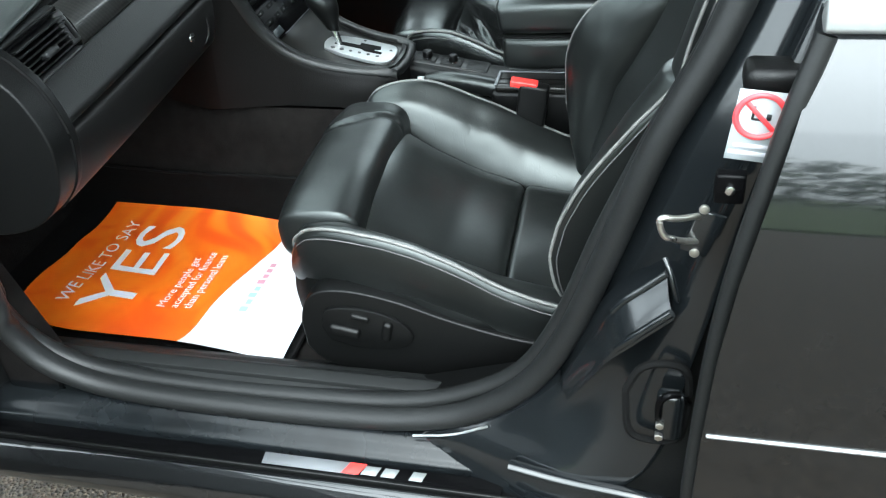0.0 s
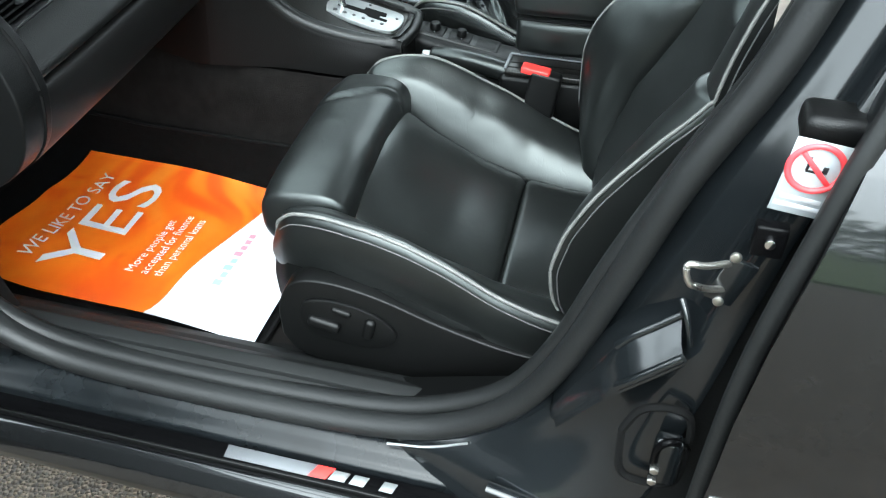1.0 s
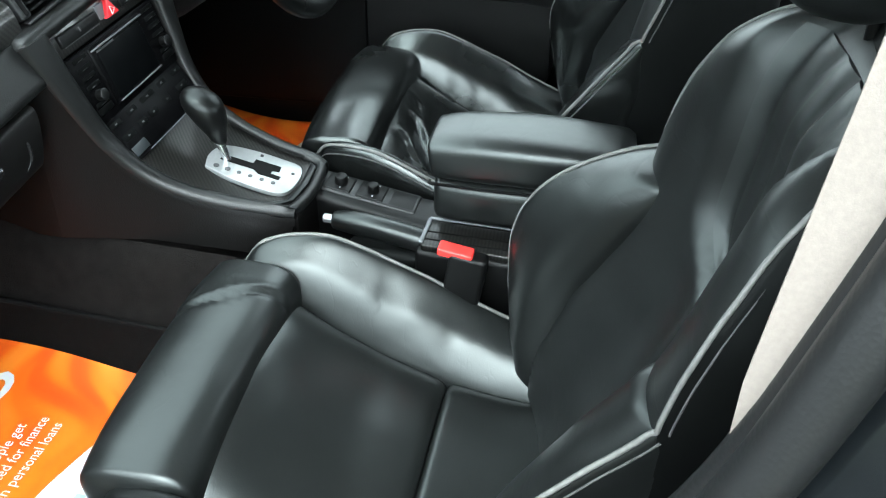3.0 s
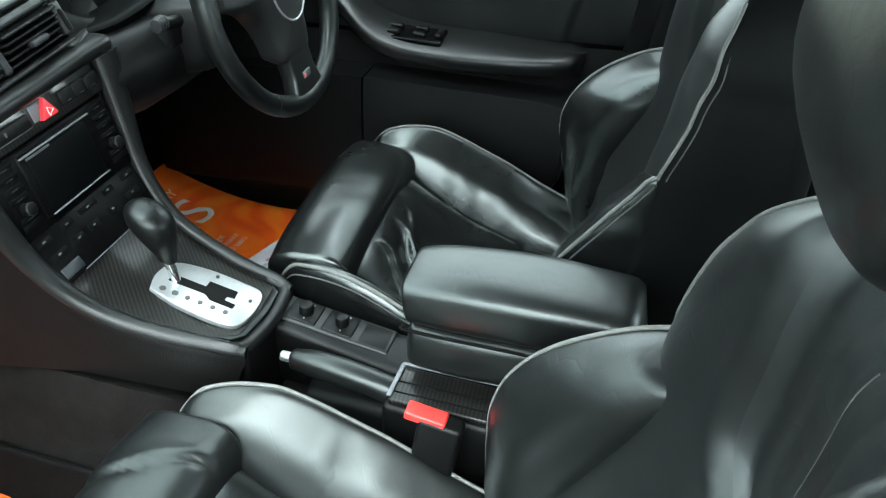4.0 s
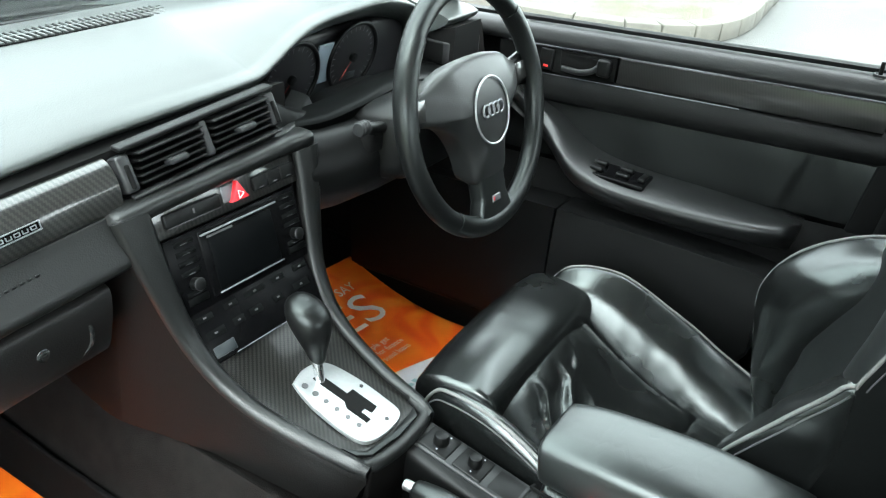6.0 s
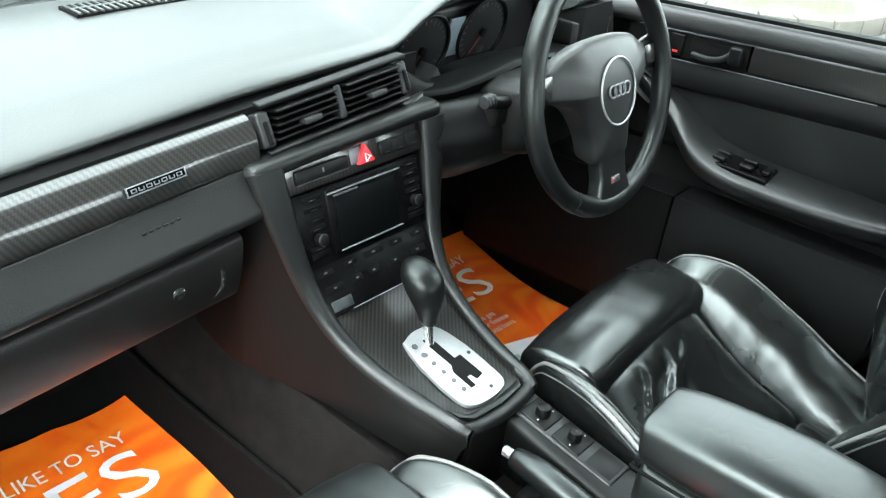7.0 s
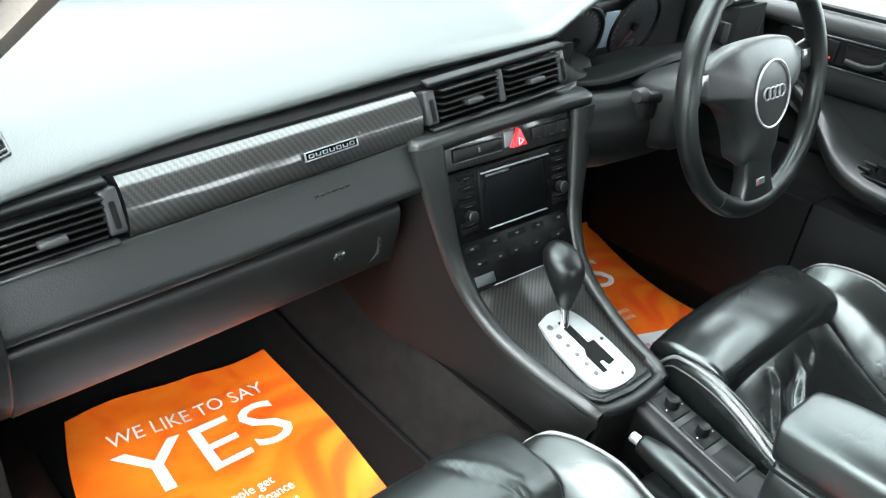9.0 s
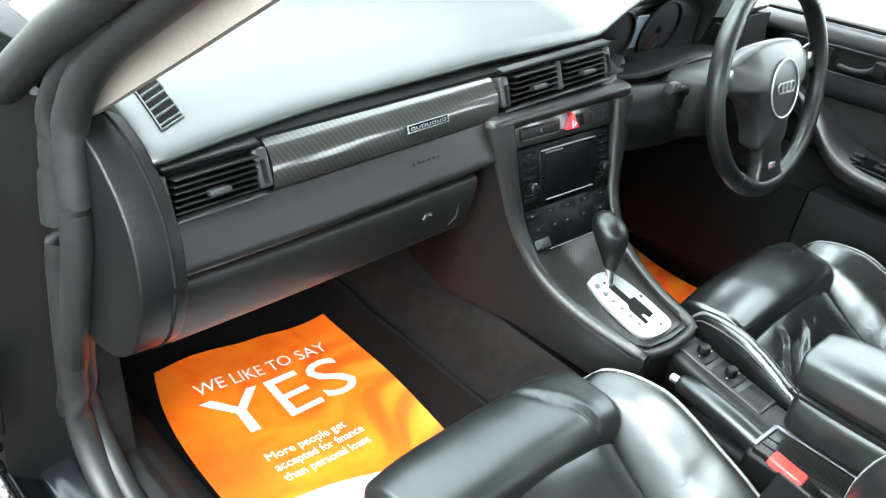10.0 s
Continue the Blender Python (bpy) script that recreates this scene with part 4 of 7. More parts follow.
def floor_pan():
    ob = thing("cabin_floor", "charcoal carpeted car floor with centre tunnel", "floor", kind="structure")
    for a, b, prof in ((-0.62, 0.0, [(-1.0, 0.72), (-0.82, 0.50), (-0.72, 0.405), (-0.64, 0.362), (-0.50, 0.353), (0.3, 0.350), (2.0, 0.35), (2.0, 0.20), (-1.0, 0.20)]),
                       (0.0, 0.70, [(-1.0, 0.72), (-0.80, 0.50), (-0.66, 0.385), (-0.50, 0.340), (-0.30, 0.318), (0.3, 0.315), (2.0, 0.315), (2.0, 0.20), (-1.0, 0.20)])):
        part("carpet", extrude("carpet", M["carpet"], prof, "y", a, b), ob)
    tun = []
    for x, z, w in ((-0.95, 0.74, 0.16), (-0.6, 0.66, 0.14), (-0.3, 0.60, 0.125), (-0.1, 0.545, 0.118), (0.05, 0.50, 0.11), (0.6, 0.46, 0.11), (1.6, 0.46, 0.11)):
        k = min(1.0, max(0.0, (x + 0.10) / 0.10))
        tun.append([(x, -0.158 + 0.055 * k, 0.30), (x, -0.150 + 0.055 * k, 0.45 - 0.03 * k), (x, -0.136 + 0.045 * k, 0.54 - 0.08 * k), (x, -0.118 + 0.035 * k, max(0.60, z - 0.03) * (1 - k) + 0.47 * k), (x, -w * 0.5, z), (x, w * 0.5, z), (x, w - 0.03, z - 0.015), (x, w - 0.004, z - 0.07), (x, w + 0.012, z - 0.16), (x, w + 0.02, 0.25)])
    part("tunnel", loft("tunnel", M["carpet"], tun, sharp=70), ob)
    part("firewall", rbox("firewall", M["hole"], (-0.98, 0, 0.70), (0.06, 1.5, 0.75), 0.01), ob)
    part("kick_panel", extrude("kick_panel", M["carpet"], [(-1.0, 0.30), (-0.40, 0.30), (-0.46, 0.50), (-0.52, 0.70), (-0.56, 0.92), (-1.0, 0.92)], "y", -0.68, -0.625, 0.004), ob)
    part("kick_panel", extrude("kick_panel", M["carpet"], [(-1.0, 0.25), (-0.34, 0.25), (-0.34, 0.70), (-0.40, 0.96), (-1.0, 0.96)], "y", 0.705, 0.76, 0.004), ob)
    part("rear_wall", rbox("rear_wall", M["carpet"], (2.0, 0, 0.65), (0.05, 1.5, 0.75), 0.01), ob)
    bench = thing("rear_bench", "black leather rear bench seat in the shade", "rear seat")
    part("seat", rbox("seat", M["leather"], (1.25, 0, 0.52), (0.52, 1.26, 0.20), 0.06, 5), bench)
    part("backrest", rbox("backrest", M["leather"], (1.58, 0, 0.80), (0.18, 1.26, 0.62), 0.07, 5, Matrix.Rotation(radians(18), 4, "Y")), bench)


# ---- floor mats and printed papers ----
def floor_height(x, far):
    """Height of the carpet: the driver's footwell lies deeper than the passenger's."""
    if far:
        return float(np.interp(x, [-1.0, -0.80, -0.66, -0.50, -0.30, 0.3], [0.72, 0.50, 0.385, 0.340, 0.318, 0.315]))
    return float(np.interp(x, [-1.0, -0.82, -0.72, -0.64, -0.50, 0.3], [0.72, 0.50, 0.405, 0.362, 0.353, 0.350]))


def mats():
    for y0, y1, far in ((-0.552, -0.152, False), (0.17, 0.60, True)):
        secs = []
        for x in np.linspace(-0.70, -0.112, 24):
            z = floor_height(x, far) + 0.003
            # beside the tunnel the passenger's mat climbs its foot
            line = [(y0, z), (y1, z)] if far else [(y0, z), (-0.215, z), (-0.18, z + 0.014), (-0.163, z + 0.045), (-0.152, z + 0.108)]
            secs.append([(x, y, h) for y, h in line] + [(x, y - (0.004 if k > 1 else 0.0), h + 0.007) for k, (y, h) in reversed(list(enumerate(line)))])
        mat = solo("floor_mat", loft("floor_mat", M["mat"], secs), "black carpet floor mat in the footwell", "floor mat", "floor mats")
        half = len(secs[0]) // 2
        edge = [Vector(r[-1]) for r in secs] + [Vector(p) for p in reversed(secs[-1][half:-1])] + [Vector(r[half]) for r in reversed(secs)]
        part("bound_edge", tube("bound_edge", M["hole"], edge, 0.004, 120, 6), mat, "sewn black edge binding")


def paper(far, name_label):
    """A printed sheet whose head lies towards the front of the car."""
    width, length = 0.352, 0.526

    def at(u, v, up=0.0):
        """u: across from the left edge, v: up from the foot, both 0 to 1."""
        a, b = (1 - v) * length, (1 - u) * width
        if far:
            # the sheet sags on the carpet and curls up where its foot meets the seat
            a, b = 0.962 * a, 0.962 * b
            c, s = math.cos(radians(-3.3)), math.sin(radians(-3.3))
            x, y = -0.630 + 0.922 * a * c + b * s, 0.6765 + 0.922 * a * s - b * c
            z = 0.400 - 0.315 * a + 0.58 * a * a + 0.01 * b + 0.002 * math.sin(5.2 * v + 2.0 * u)
        else:
            # the sheet bows up along both long edges
            x = -0.648 + a + 0.030 * max(0.0, u - 0.6) / 0.4 * v
            y = -0.500 + u * width - (0.055 * (1 - (1 - min(1.0, a / 0.3)) ** 2) - 0.03 * max(0.0, a - 0.3)) * (1 - u) ** 4
            z = floor_height(x, False) + 0.0165 + 0.004 * math.sin(6.0 * v + 1.0) * math.sin(5.0 * u) + 0.034 * max(0.0, (u - 0.74) / 0.26) ** 2 + 0.030 * max(0.0, (0.16 - u) / 0.16) ** 2 * math.sin(math.pi * min(1.0, v * 1.15)) + 0.006 * v * (1 + math.sin(9 * u))
        return Vector((x, y, z + up))
    ob = thing("paper_mat", name_label, "paper mat", "printed paper mats")
    nu, nv = 26, 36
    verts, uvs, faces = [], [], []
    for side in (0.0, -0.0006):
        for j in range(nv + 1):
            for i in range(nu + 1):
                verts.append(at(i / nu, j / nv, side))
                uvs.append((i / nu, j / nv))
    w = nu + 1
    half = w * (nv + 1)
    for j in range(nv):
        for i in range(nu):
            k = j * w + i
            faces.append((k, k + 1, k + w + 1, k + w))
            faces.append((half + k, half + k + w, half + k + w + 1, half + k + 1))
    part("sheet", mesh_of("sheet", verts, faces, M["paper"], 80, uvs), ob)

    def surf(u0, v0):
        return lambda r, t: at(u0 + r / width, v0 + t / length, 0.0012)
    part("headline_small", lettering("headline_small", "WE LIKE TO SAY", 0.036, M["white_print"], surf(0.134, 0.836), 0.239), ob, "white headline WE LIKE TO SAY")
    part("headline_large", lettering("headline_large", "YES", 0.136, M["white_print"], surf(0.122, 0.627), 0.239), ob, "large white word YES")
    for k, row in enumerate(("More people get", "accepted for finance", "than personal loans")):
        part("print_line", lettering("print_line", row, 0.024, M["white_print"], surf(0.213, 0.496 - 0.0485 * k), (0.130, 0.147, 0.142)[k]), ob, "white printed line " + row)
    # trade name as plain bars
    bars = [(0.22 + 0.046 * k, 0.200, 0.011, 0.015 if k in (0, 2) else 0.011, "teal_print") for k in range(4)]
    bars += [(0.41 + 0.046 * k, 0.200, 0.011, 0.015 if k == 0 else 0.011, "pink_print") for k in range(4)]
    bars += [(0.46, 0.178, 0.038, 0.005, "grey_print"), (0.28, 0.085, 0.12, 0.005, "grey_print")]
    for u, v, wd, h, mat in bars:
        q = [at(u, v, 0.001), at(u + wd / width, v, 0.001), at(u + wd / width, v + h / length, 0.001), at(u, v + h / length, 0.001)]
        part("print_bar", mesh_of("print_bar", q, [(0, 1, 2, 3)], M[mat]), ob, "coloured printed bar")
    return ob


# ---- front seats ----
def front_seat(y0, dx, outboard, label, worn, seed):
    """outboard: -1 or 1, the side with the switch panel."""
    ob = thing("front_seat", label, "car seat", "front seats", m=pose(dx, y0, 0) @ pose(0.2, 0, 0) @ pose(0, 0, 0, 0, 0, 2.0) @ pose(-0.2, 0, 0))
    skin_mat = M["leather_worn"] if worn else M["leather"]
    me, _ = roll("thigh_support", skin_mat, [(-0.032, -0.182, 0.598, 0.062, 0.046, 0), (-0.036, -0.09, 0.602, 0.066, 0.050, 0), (-0.036, 0.09, 0.602, 0.066, 0.050, 0), (-0.032, 0.182, 0.598, 0.062, 0.046, 0)],
                 90, 56, 3.0, 0.06, 0.0022, 13.0, (1, 0, 0), seed)
    for v in me.vertices:
        if v.co.z > 0.58 and not worn:
            off = v.co.y - 0.088 - 0.022 * math.sin(24 * (v.co.x + 0.05)) - 0.10 * (v.co.x + 0.03)
            v.co.z += -0.0042 * math.exp(-(off / 0.0045) ** 2) + 0.0022 * math.exp(-((off - 0.012) / 0.009) ** 2)
    part("thigh_support", me, ob, "padded front thigh roll")

    def curve(z, table):
        zs, xs = zip(*table)
        k = [float(np.interp(z + d, zs, xs)) for d in (-0.012, -0.006, 0.0, 0.006, 0.012)]
        return sum(k) / 5

    # cushion: a sunken middle in two panels between broad piped bolsters
    def seam(x):
        """Half width and height of the seam between middle and bolster."""
        return (curve(x, ((-0.08, 0.160), (0.02, 0.161), (0.067, 0.156), (0.147, 0.152), (0.227, 0.146), (0.40, 0.135))),
                curve(x, ((-0.08, 0.590), (0.0, 0.602), (0.02, 0.598), (0.067, 0.571), (0.147, 0.531), (0.227, 0.507), (0.30, 0.498), (0.42, 0.496))))

    def crest(x, side):
        """Half width and height of a bolster's piped edge."""
        z = curve(x, ((-0.075, 0.598), (-0.06, 0.614), (-0.045, 0.630), (-0.013, 0.642), (0.024, 0.645), (0.073, 0.641), (0.125, 0.628), (0.183, 0.603), (0.237, 0.573), (0.293, 0.549), (0.342, 0.535), (0.42, 0.52)))
        if worn or side != outboard:
            z += 0.015 * min(1.0, max(0.0, (0.13 - x) / 0.08)) * min(1.0, max(0.0, (x + 0.075) / 0.03))
        return curve(x, ((-0.075, 0.186), (-0.06, 0.197), (-0.03, 0.209), (0.0, 0.217), (0.05, 0.226), (0.12, 0.231), (0.25, 0.235), (0.35, 0.232), (0.42, 0.225))), z
    folds = [(0.048, 0.010, 0.105, -0.055, 0.0085, 0.008), (0.034, -0.062, 0.087, -0.085, 0.006, 0.007), (0.060, -0.020, 0.120, -0.075, 0.0075, 0.006), (0.075, -0.040, 0.128, -0.100, 0.006, 0.006), (0.040, 0.060, 0.085, -0.005, 0.006, 0.004),
             (0.05, -0.085, 0.11, -0.115, 0.006, 0.006), (0.09, 0.02, 0.15, -0.05, 0.009, 0.003)]

    def fold_at(x, y):
        """Sat-in folds: ridges along short lines, fading at their ends."""
        up = 0.0
        for xa, ya, xb, yb, wide, tall in folds:
            d = Vector((xb - xa, yb - ya))
            t = ((x - xa) * d.x + (y - ya) * d.y) / d.length_squared
            off = ((x - xa) * d.y - (y - ya) * d.x) / d.length + 0.006 * math.sin(5 * t)
            k = max(0.0, 1 - (2 * t - 1) ** 2) if 0 < t < 1 else 0.0
            up += tall * k * (math.exp(-(off / wide) ** 2) - 0.7 * math.exp(-((off - 1.6 * wide) / wide) ** 2))
        return up

    def panel(name, xa, xb, crown, mat, nx=64, ny=44):
        verts, faces = [], []
        for low in (False, True):
            for i in range(nx + 1):
                for j in range(ny + 1):
                    u, v = 2 * i / nx - 1, 2 * j / ny - 1
                    x = xa + (xb - xa) * (u + 1) / 2
                    w, z = seam(x)
                    y = v * (w + 0.005)
                    z += (crown + 0.015 * math.exp(-((x - 0.035) / 0.045) ** 2)) * (1 - v * v) - 0.011 * abs(v) ** 14 - 0.012 * abs(u) ** 22
                    z += 0.0022 * noise.noise(Vector((x * 11, y * 11, seed)))
                    if worn and name == "seat_panel":
                        z += fold_at(x, y)
                    verts.append(Vector((x, y, 0.44 if low else z)))
        n = (nx + 1) * (ny + 1)
        for i in range(nx):
            for j in range(ny):
                k = i * (ny + 1) + j
                faces += [(k, k + ny + 1, k + ny + 2, k + 1), (n + k, n + k + 1, n + k + ny + 2, n + k + ny + 1)]
        rim = [i * (ny + 1) for i in range(nx + 1)] + [nx * (ny + 1) + j for j in range(1, ny + 1)] + [i * (ny + 1) + ny for i in range(nx - 1, -1, -1)] + [j for j in range(ny - 1, 0, -1)]
        faces += [(p, rim[(k + 1) % len(rim)], n + rim[(k + 1) % len(rim)], n + p) for k, p in enumerate(rim)]
        part(name, mesh_of(name, verts, faces, mat, 70), ob)
    panel("seat_panel", 0.010, 0.2285, 0.013, M["leather_worn"] if worn else skin_mat)
    panel("seat_rear_panel", 0.2295, 0.40, 0.008, skin_mat)
    for s in (-1, 1):
        secs, edge = [], []
        xs = [-0.078 + 0.018 * (1 - math.cos(q * math.pi / 2)) for q in np.linspace(0, 1, 8)] + list(np.linspace(-0.056, 0.41, 52))
        for x in xs:
            w, zs = seam(x)
            yp, zp = crest(x, s)
            k = min(1.0, max(0.06, math.sqrt(max(0.0, 1 - (max(0.0, -0.045 - x) / 0.034) ** 2))))
            dy, dz = yp - w, zp - zs
            L = math.hypot(dy, dz)
            ny, nz = -dz / L, dy / L
            bow = 0.014 + 0.002 * noise.noise(Vector((x * 7, s * 3.0, seed)))
            row = [(w - 0.004, zs - 0.030), (w + 0.001, zs - 0.006), (w + 0.18 * dy + 0.35 * bow * ny, zs + 0.18 * dz + 0.45 * bow * nz), (w + 0.46 * dy + 0.85 * bow * ny, zs + 0.46 * dz + bow * nz),
                   (w + 0.72 * dy + 0.8 * bow * ny, zs + 0.72 * dz + 0.8 * bow * nz), (yp - 0.008, zp + 0.003), (yp, zp), (yp + 0.007, zp - 0.010), (yp + 0.010, zp - 0.035), (yp + 0.006, zp - 0.075), (yp - 0.015, 0.475), (w, 0.47)]
            cy, cz = (w + yp) / 2, zp - 0.05
            row = [(cy + (p - cy) * (0.55 + 0.45 * k), cz + (q - cz) * k) for p, q in row]
            row = spline(row, 54)
            out = []
            for p, q in row:
                c = Vector((x, s * p, q))
                crease = 0.0011 * noise.noise(Vector((x * 46, p * 16 + q * 16, seed + s))) * min(1.0, max(0.0, (x - 0.02) / 0.1))
                out.append(c + Vector((0, s * ny, nz)) * crease)
            secs.append(out)
            if x > -0.066:
                edge.append(Vector((x, s * (cy + (yp + 0.0012 - cy) * (0.55 + 0.45 * k)), cz + (zp + 0.0018 - cz) * k)))
        b = part("side_bolster", loft("side_bolster", skin_mat, secs, sharp=70), ob)
        line = [edge[0] + Vector((-0.004, -s * 0.004, -0.030))] + edge[:-6:2]
        part("piping", tube("piping", M["piping"], line, 0.0026, 110, 8), b, "pale grey piping")
        part("stitching", tube("stitching", M["stitch"], [p + Vector((0, s * 0.0072, -0.012)) for p in edge[2:-6:2]], 0.0011, 90, 6), b)
        # leather flank under the bolster
        fl = []
        for x, z1, w in ((-0.078, 0.55, 0.19), (-0.05, 0.575, 0.212), (0.02, 0.585, 0.232), (0.12, 0.575, 0.240), (0.22, 0.535, 0.241), (0.33, 0.50, 0.236), (0.40, 0.49, 0.22)):
            fl.append([(x, s * (w - 0.05), 0.46), (x, s * (w - 0.012), 0.455), (x, s * w, 0.50), (x, s * (w - 0.002), (0.50 + z1) / 2), (x, s * (w - 0.016), z1 - 0.006), (x, s * (w - 0.05), z1 - 0.05)])
        part("flank", loft("flank", M["leather_side"], [[tuple(p) for p in spline(r, 14)] for r in fl], sharp=75), ob)

    # backrest: a hollow body with piped shoulders, and a padded wing on either side of it
    def lean(z):
        """The driver's backrest stands more upright."""
        return curve(z, ((0.50, 0.0), (0.60, 0.014), (0.72, 0.034), (0.80, 0.036), (0.87, 0.043), (0.95, 0.058), (1.05, 0.066), (1.25, 0.075))) if worn else 0.0

    def body_shape(z):
        edge_x = curve(z, ((0.50, 0.40), (0.62, 0.412), (0.70, 0.425), (0.80, 0.452), (0.85, 0.458), (0.868, 0.456), (0.91, 0.464), (0.957, 0.478), (1.01, 0.503), (1.045, 0.535), (1.085, 0.585)))
        half = curve(z, ((0.50, 0.185), (0.56, 0.203), (0.70, 0.211), (0.88, 0.211), (0.95, 0.205), (1.0, 0.188), (1.045, 0.155), (1.085, 0.10)))
        half += curve(z, ((0.96, 0.0), (1.045, 0.022), (1.085, 0.045))) if worn else 0.0
        seam_y = curve(z, ((0.50, 0.15), (0.56, 0.15), (0.65, 0.140), (0.75, 0.130), (0.83, 0.124), (0.90, 0.126), (1.0, 0.112), (1.085, 0.07)))
        seam_x = curve(z, ((0.50, 0.335), (0.58, 0.342), (0.70, 0.380), (0.78, 0.424), (0.83, 0.448), (0.90, 0.472), (0.96, 0.490), (1.02, 0.510), (1.06, 0.545), (1.085, 0.59)))
        mid_x = curve(z, ((0.50, 0.362), (0.53, 0.375), (0.62, 0.415), (0.70, 0.455), (0.78, 0.487), (0.86, 0.505), (0.93, 0.512), (1.0, 0.520), (1.06, 0.550), (1.085, 0.595)))
        return edge_x - lean(z), half, seam_y, seam_x - lean(z), mid_x - lean(z)

    def hollow(z):
        """Half width of the ribbed hollow in the upper back."""
        return curve(z, ((0.818, 0.0), (0.832, 0.030), (0.845, 0.062), (0.865, 0.080), (0.89, 0.088), (0.94, 0.092), (1.0, 0.101), (1.06, 0.112))) + 0.008

    def face(z, v, out=0.0):
        """A point on the backrest's face at height z, v metres off its middle."""
        edge_x, half, seam_y, seam_x, mid_x = body_shape(z)
        a = abs(v)
        if a < seam_y:
            x = mid_x + (seam_x - mid_x) * (a / seam_y) ** 2.2
        else:
            t = min(1.0, (a - seam_y) / (half - seam_y))
            if worn and v < 0:
                edge_x += curve(z, ((0.85, 0.0), (0.870, 0.006), (0.90, 0.019), (0.934, 0.029), (0.99, 0.027), (1.044, 0.002), (1.085, -0.035)))
            x = seam_x + (edge_x - seam_x) * t - 0.045 * t * (1 - t)
        k = min(1.0, max(0.0, (hollow(z) - a) / 0.030))
        x += 0.026 * k * k * (3 - 2 * k)
        p = Vector((x - out, v, z + 0.35 * out))
        return p + Vector((0.0025 * noise.noise(p * 9 + Vector((seed, 0, 0))), 0, 0))
    secs = []
    for z in np.linspace(0.50, 1.083, 62):
        edge_x, half, seam_y, seam_x, mid_x = body_shape(z)
        vs = list(np.linspace(0, half - 0.004, 30)) + [half]
        row = [face(z, -v) for v in reversed(vs[1:])] + [face(z, v) for v in vs]
        deep = max(edge_x, mid_x) + 0.095
        last, first = row[-1], row[0]
        row += [Vector((last.x + 0.006, half + 0.0015, z)), Vector((last.x + 0.05, half + 0.001, z)), Vector((deep, half - 0.012, z - 0.005)), Vector((deep + 0.01, 0.0, z - 0.005)), Vector((deep, -half + 0.012, z - 0.005)), Vector((first.x + 0.05, -half - 0.001, z)), Vector((first.x + 0.006, -half - 0.0015, z))]
        secs.append(row)
    me = loft("backrest", M["leather_back"], secs, sharp=48)
    # the flat sides and the back are matt hide, darkened to hold their shade
    me.materials.append(M["leather_side"])
    for p in me.polygons:
        if p.normal.y * math.copysign(1.0, p.center.y) > 0.6 or p.normal.x > 0.5:
            p.material_index = 1
    backrest = part("backrest", me, ob, "winged black leather backrest")
    for s in (-1, 1):
        line = [face(z, s * (body_shape(z)[1] - 0.0005), 0.0008) for z in np.linspace(0.866, 1.06, 20)]
        part("piping", tube("piping", M["piping"], line, 0.0023, 90, 8), backrest, "pale grey piping")
        part("stitching", tube("stitching", M["stitch"], [face(z, s * (body_shape(z)[1]), 0.0) + Vector((0.0075, s * 0.0018, -0.003)) for z in np.linspace(0.87, 1.06, 20)], 0.0009, 80, 6), backrest)
        # wing
        if s > 0:
            table, top = ((0.50, 0.345), (0.56, 0.312), (0.62, 0.298), (0.70, 0.296), (0.73, 0.301), (0.76, 0.312), (0.792, 0.334), (0.818, 0.364), (0.836, 0.393), (0.850, 0.420), (0.858, 0.446), (0.87, 0.46)), 0.860
        else:
            table, top = ((0.50, 0.340), (0.56, 0.312), (0.61, 0.305), (0.667, 0.318), (0.719, 0.343), (0.755, 0.367), (0.785, 0.390), (0.813, 0.411), (0.835, 0.432), (0.856, 0.449), (0.88, 0.462)), 0.869
        secs, edge = [], []
        for z in list(np.linspace(0.49, top - 0.012, 44)) + [top - 0.012 * (1 - math.sin(q * math.pi / 2)) for q in np.linspace(0.12, 1, 8)]:
            ex, half = curve(z, table) - lean(z), curve(z, ((0.49, 0.196), (0.56, 0.210), (0.70, 0.213), (0.80, 0.211), (0.85, 0.2075), (0.88, 0.2065)))
            be, _, sy, sx, _ = body_shape(z)
            sx += 0.010
            be = max(be, ex) + 0.012
            q = max(0.0, (z - top + 0.012) / 0.012)
            back = 0.022 * (1 - math.sqrt(max(0.0, 1 - q * q)))
            dx, dy = ex - sx, half - sy
            L = math.hypot(dx, dy)
            bow = 0.026 + 0.003 * noise.noise(Vector((z * 12, s * 4.0, seed)))
            if worn:
                bow *= min(1.0, max(0.12, (top + 0.004 - z) / 0.075))
            nx, ny = -dy / L, dx / L
            pts = [(sx + 0.03, sy - 0.006), (sx + 0.002, sy - 0.002), (sx + 0.15 * dx + 0.6 * bow * nx, sy + 0.15 * dy + 0.6 * bow * ny), (sx + 0.42 * dx + bow * nx, sy + 0.42 * dy + bow * ny),
                   (sx + 0.74 * dx + 0.72 * bow * nx, sy + 0.74 * dy + 0.72 * bow * ny), (ex - 0.001, half - 0.007), (ex + 0.001, half), (ex + 0.008, half + 0.003), ((ex + be) / 2 + 0.006, half + 0.004), (be + 0.006, half - 0.002), (be + 0.02, half - 0.03), (be + 0.04, sy)]
            secs.append([Vector((x + back + 0.0012 * noise.noise(Vector((x * 30, y * 40, z * 30 + seed))), s * y, z)) for x, y in spline(pts, 50)])
            edge.append(Vector((ex - 0.0006 + back, s * (half + 0.0008), z + 0.0006)))
        wing = part("wing", loft("wing", skin_mat, secs, sharp=66), ob, "padded side wing of the backrest")
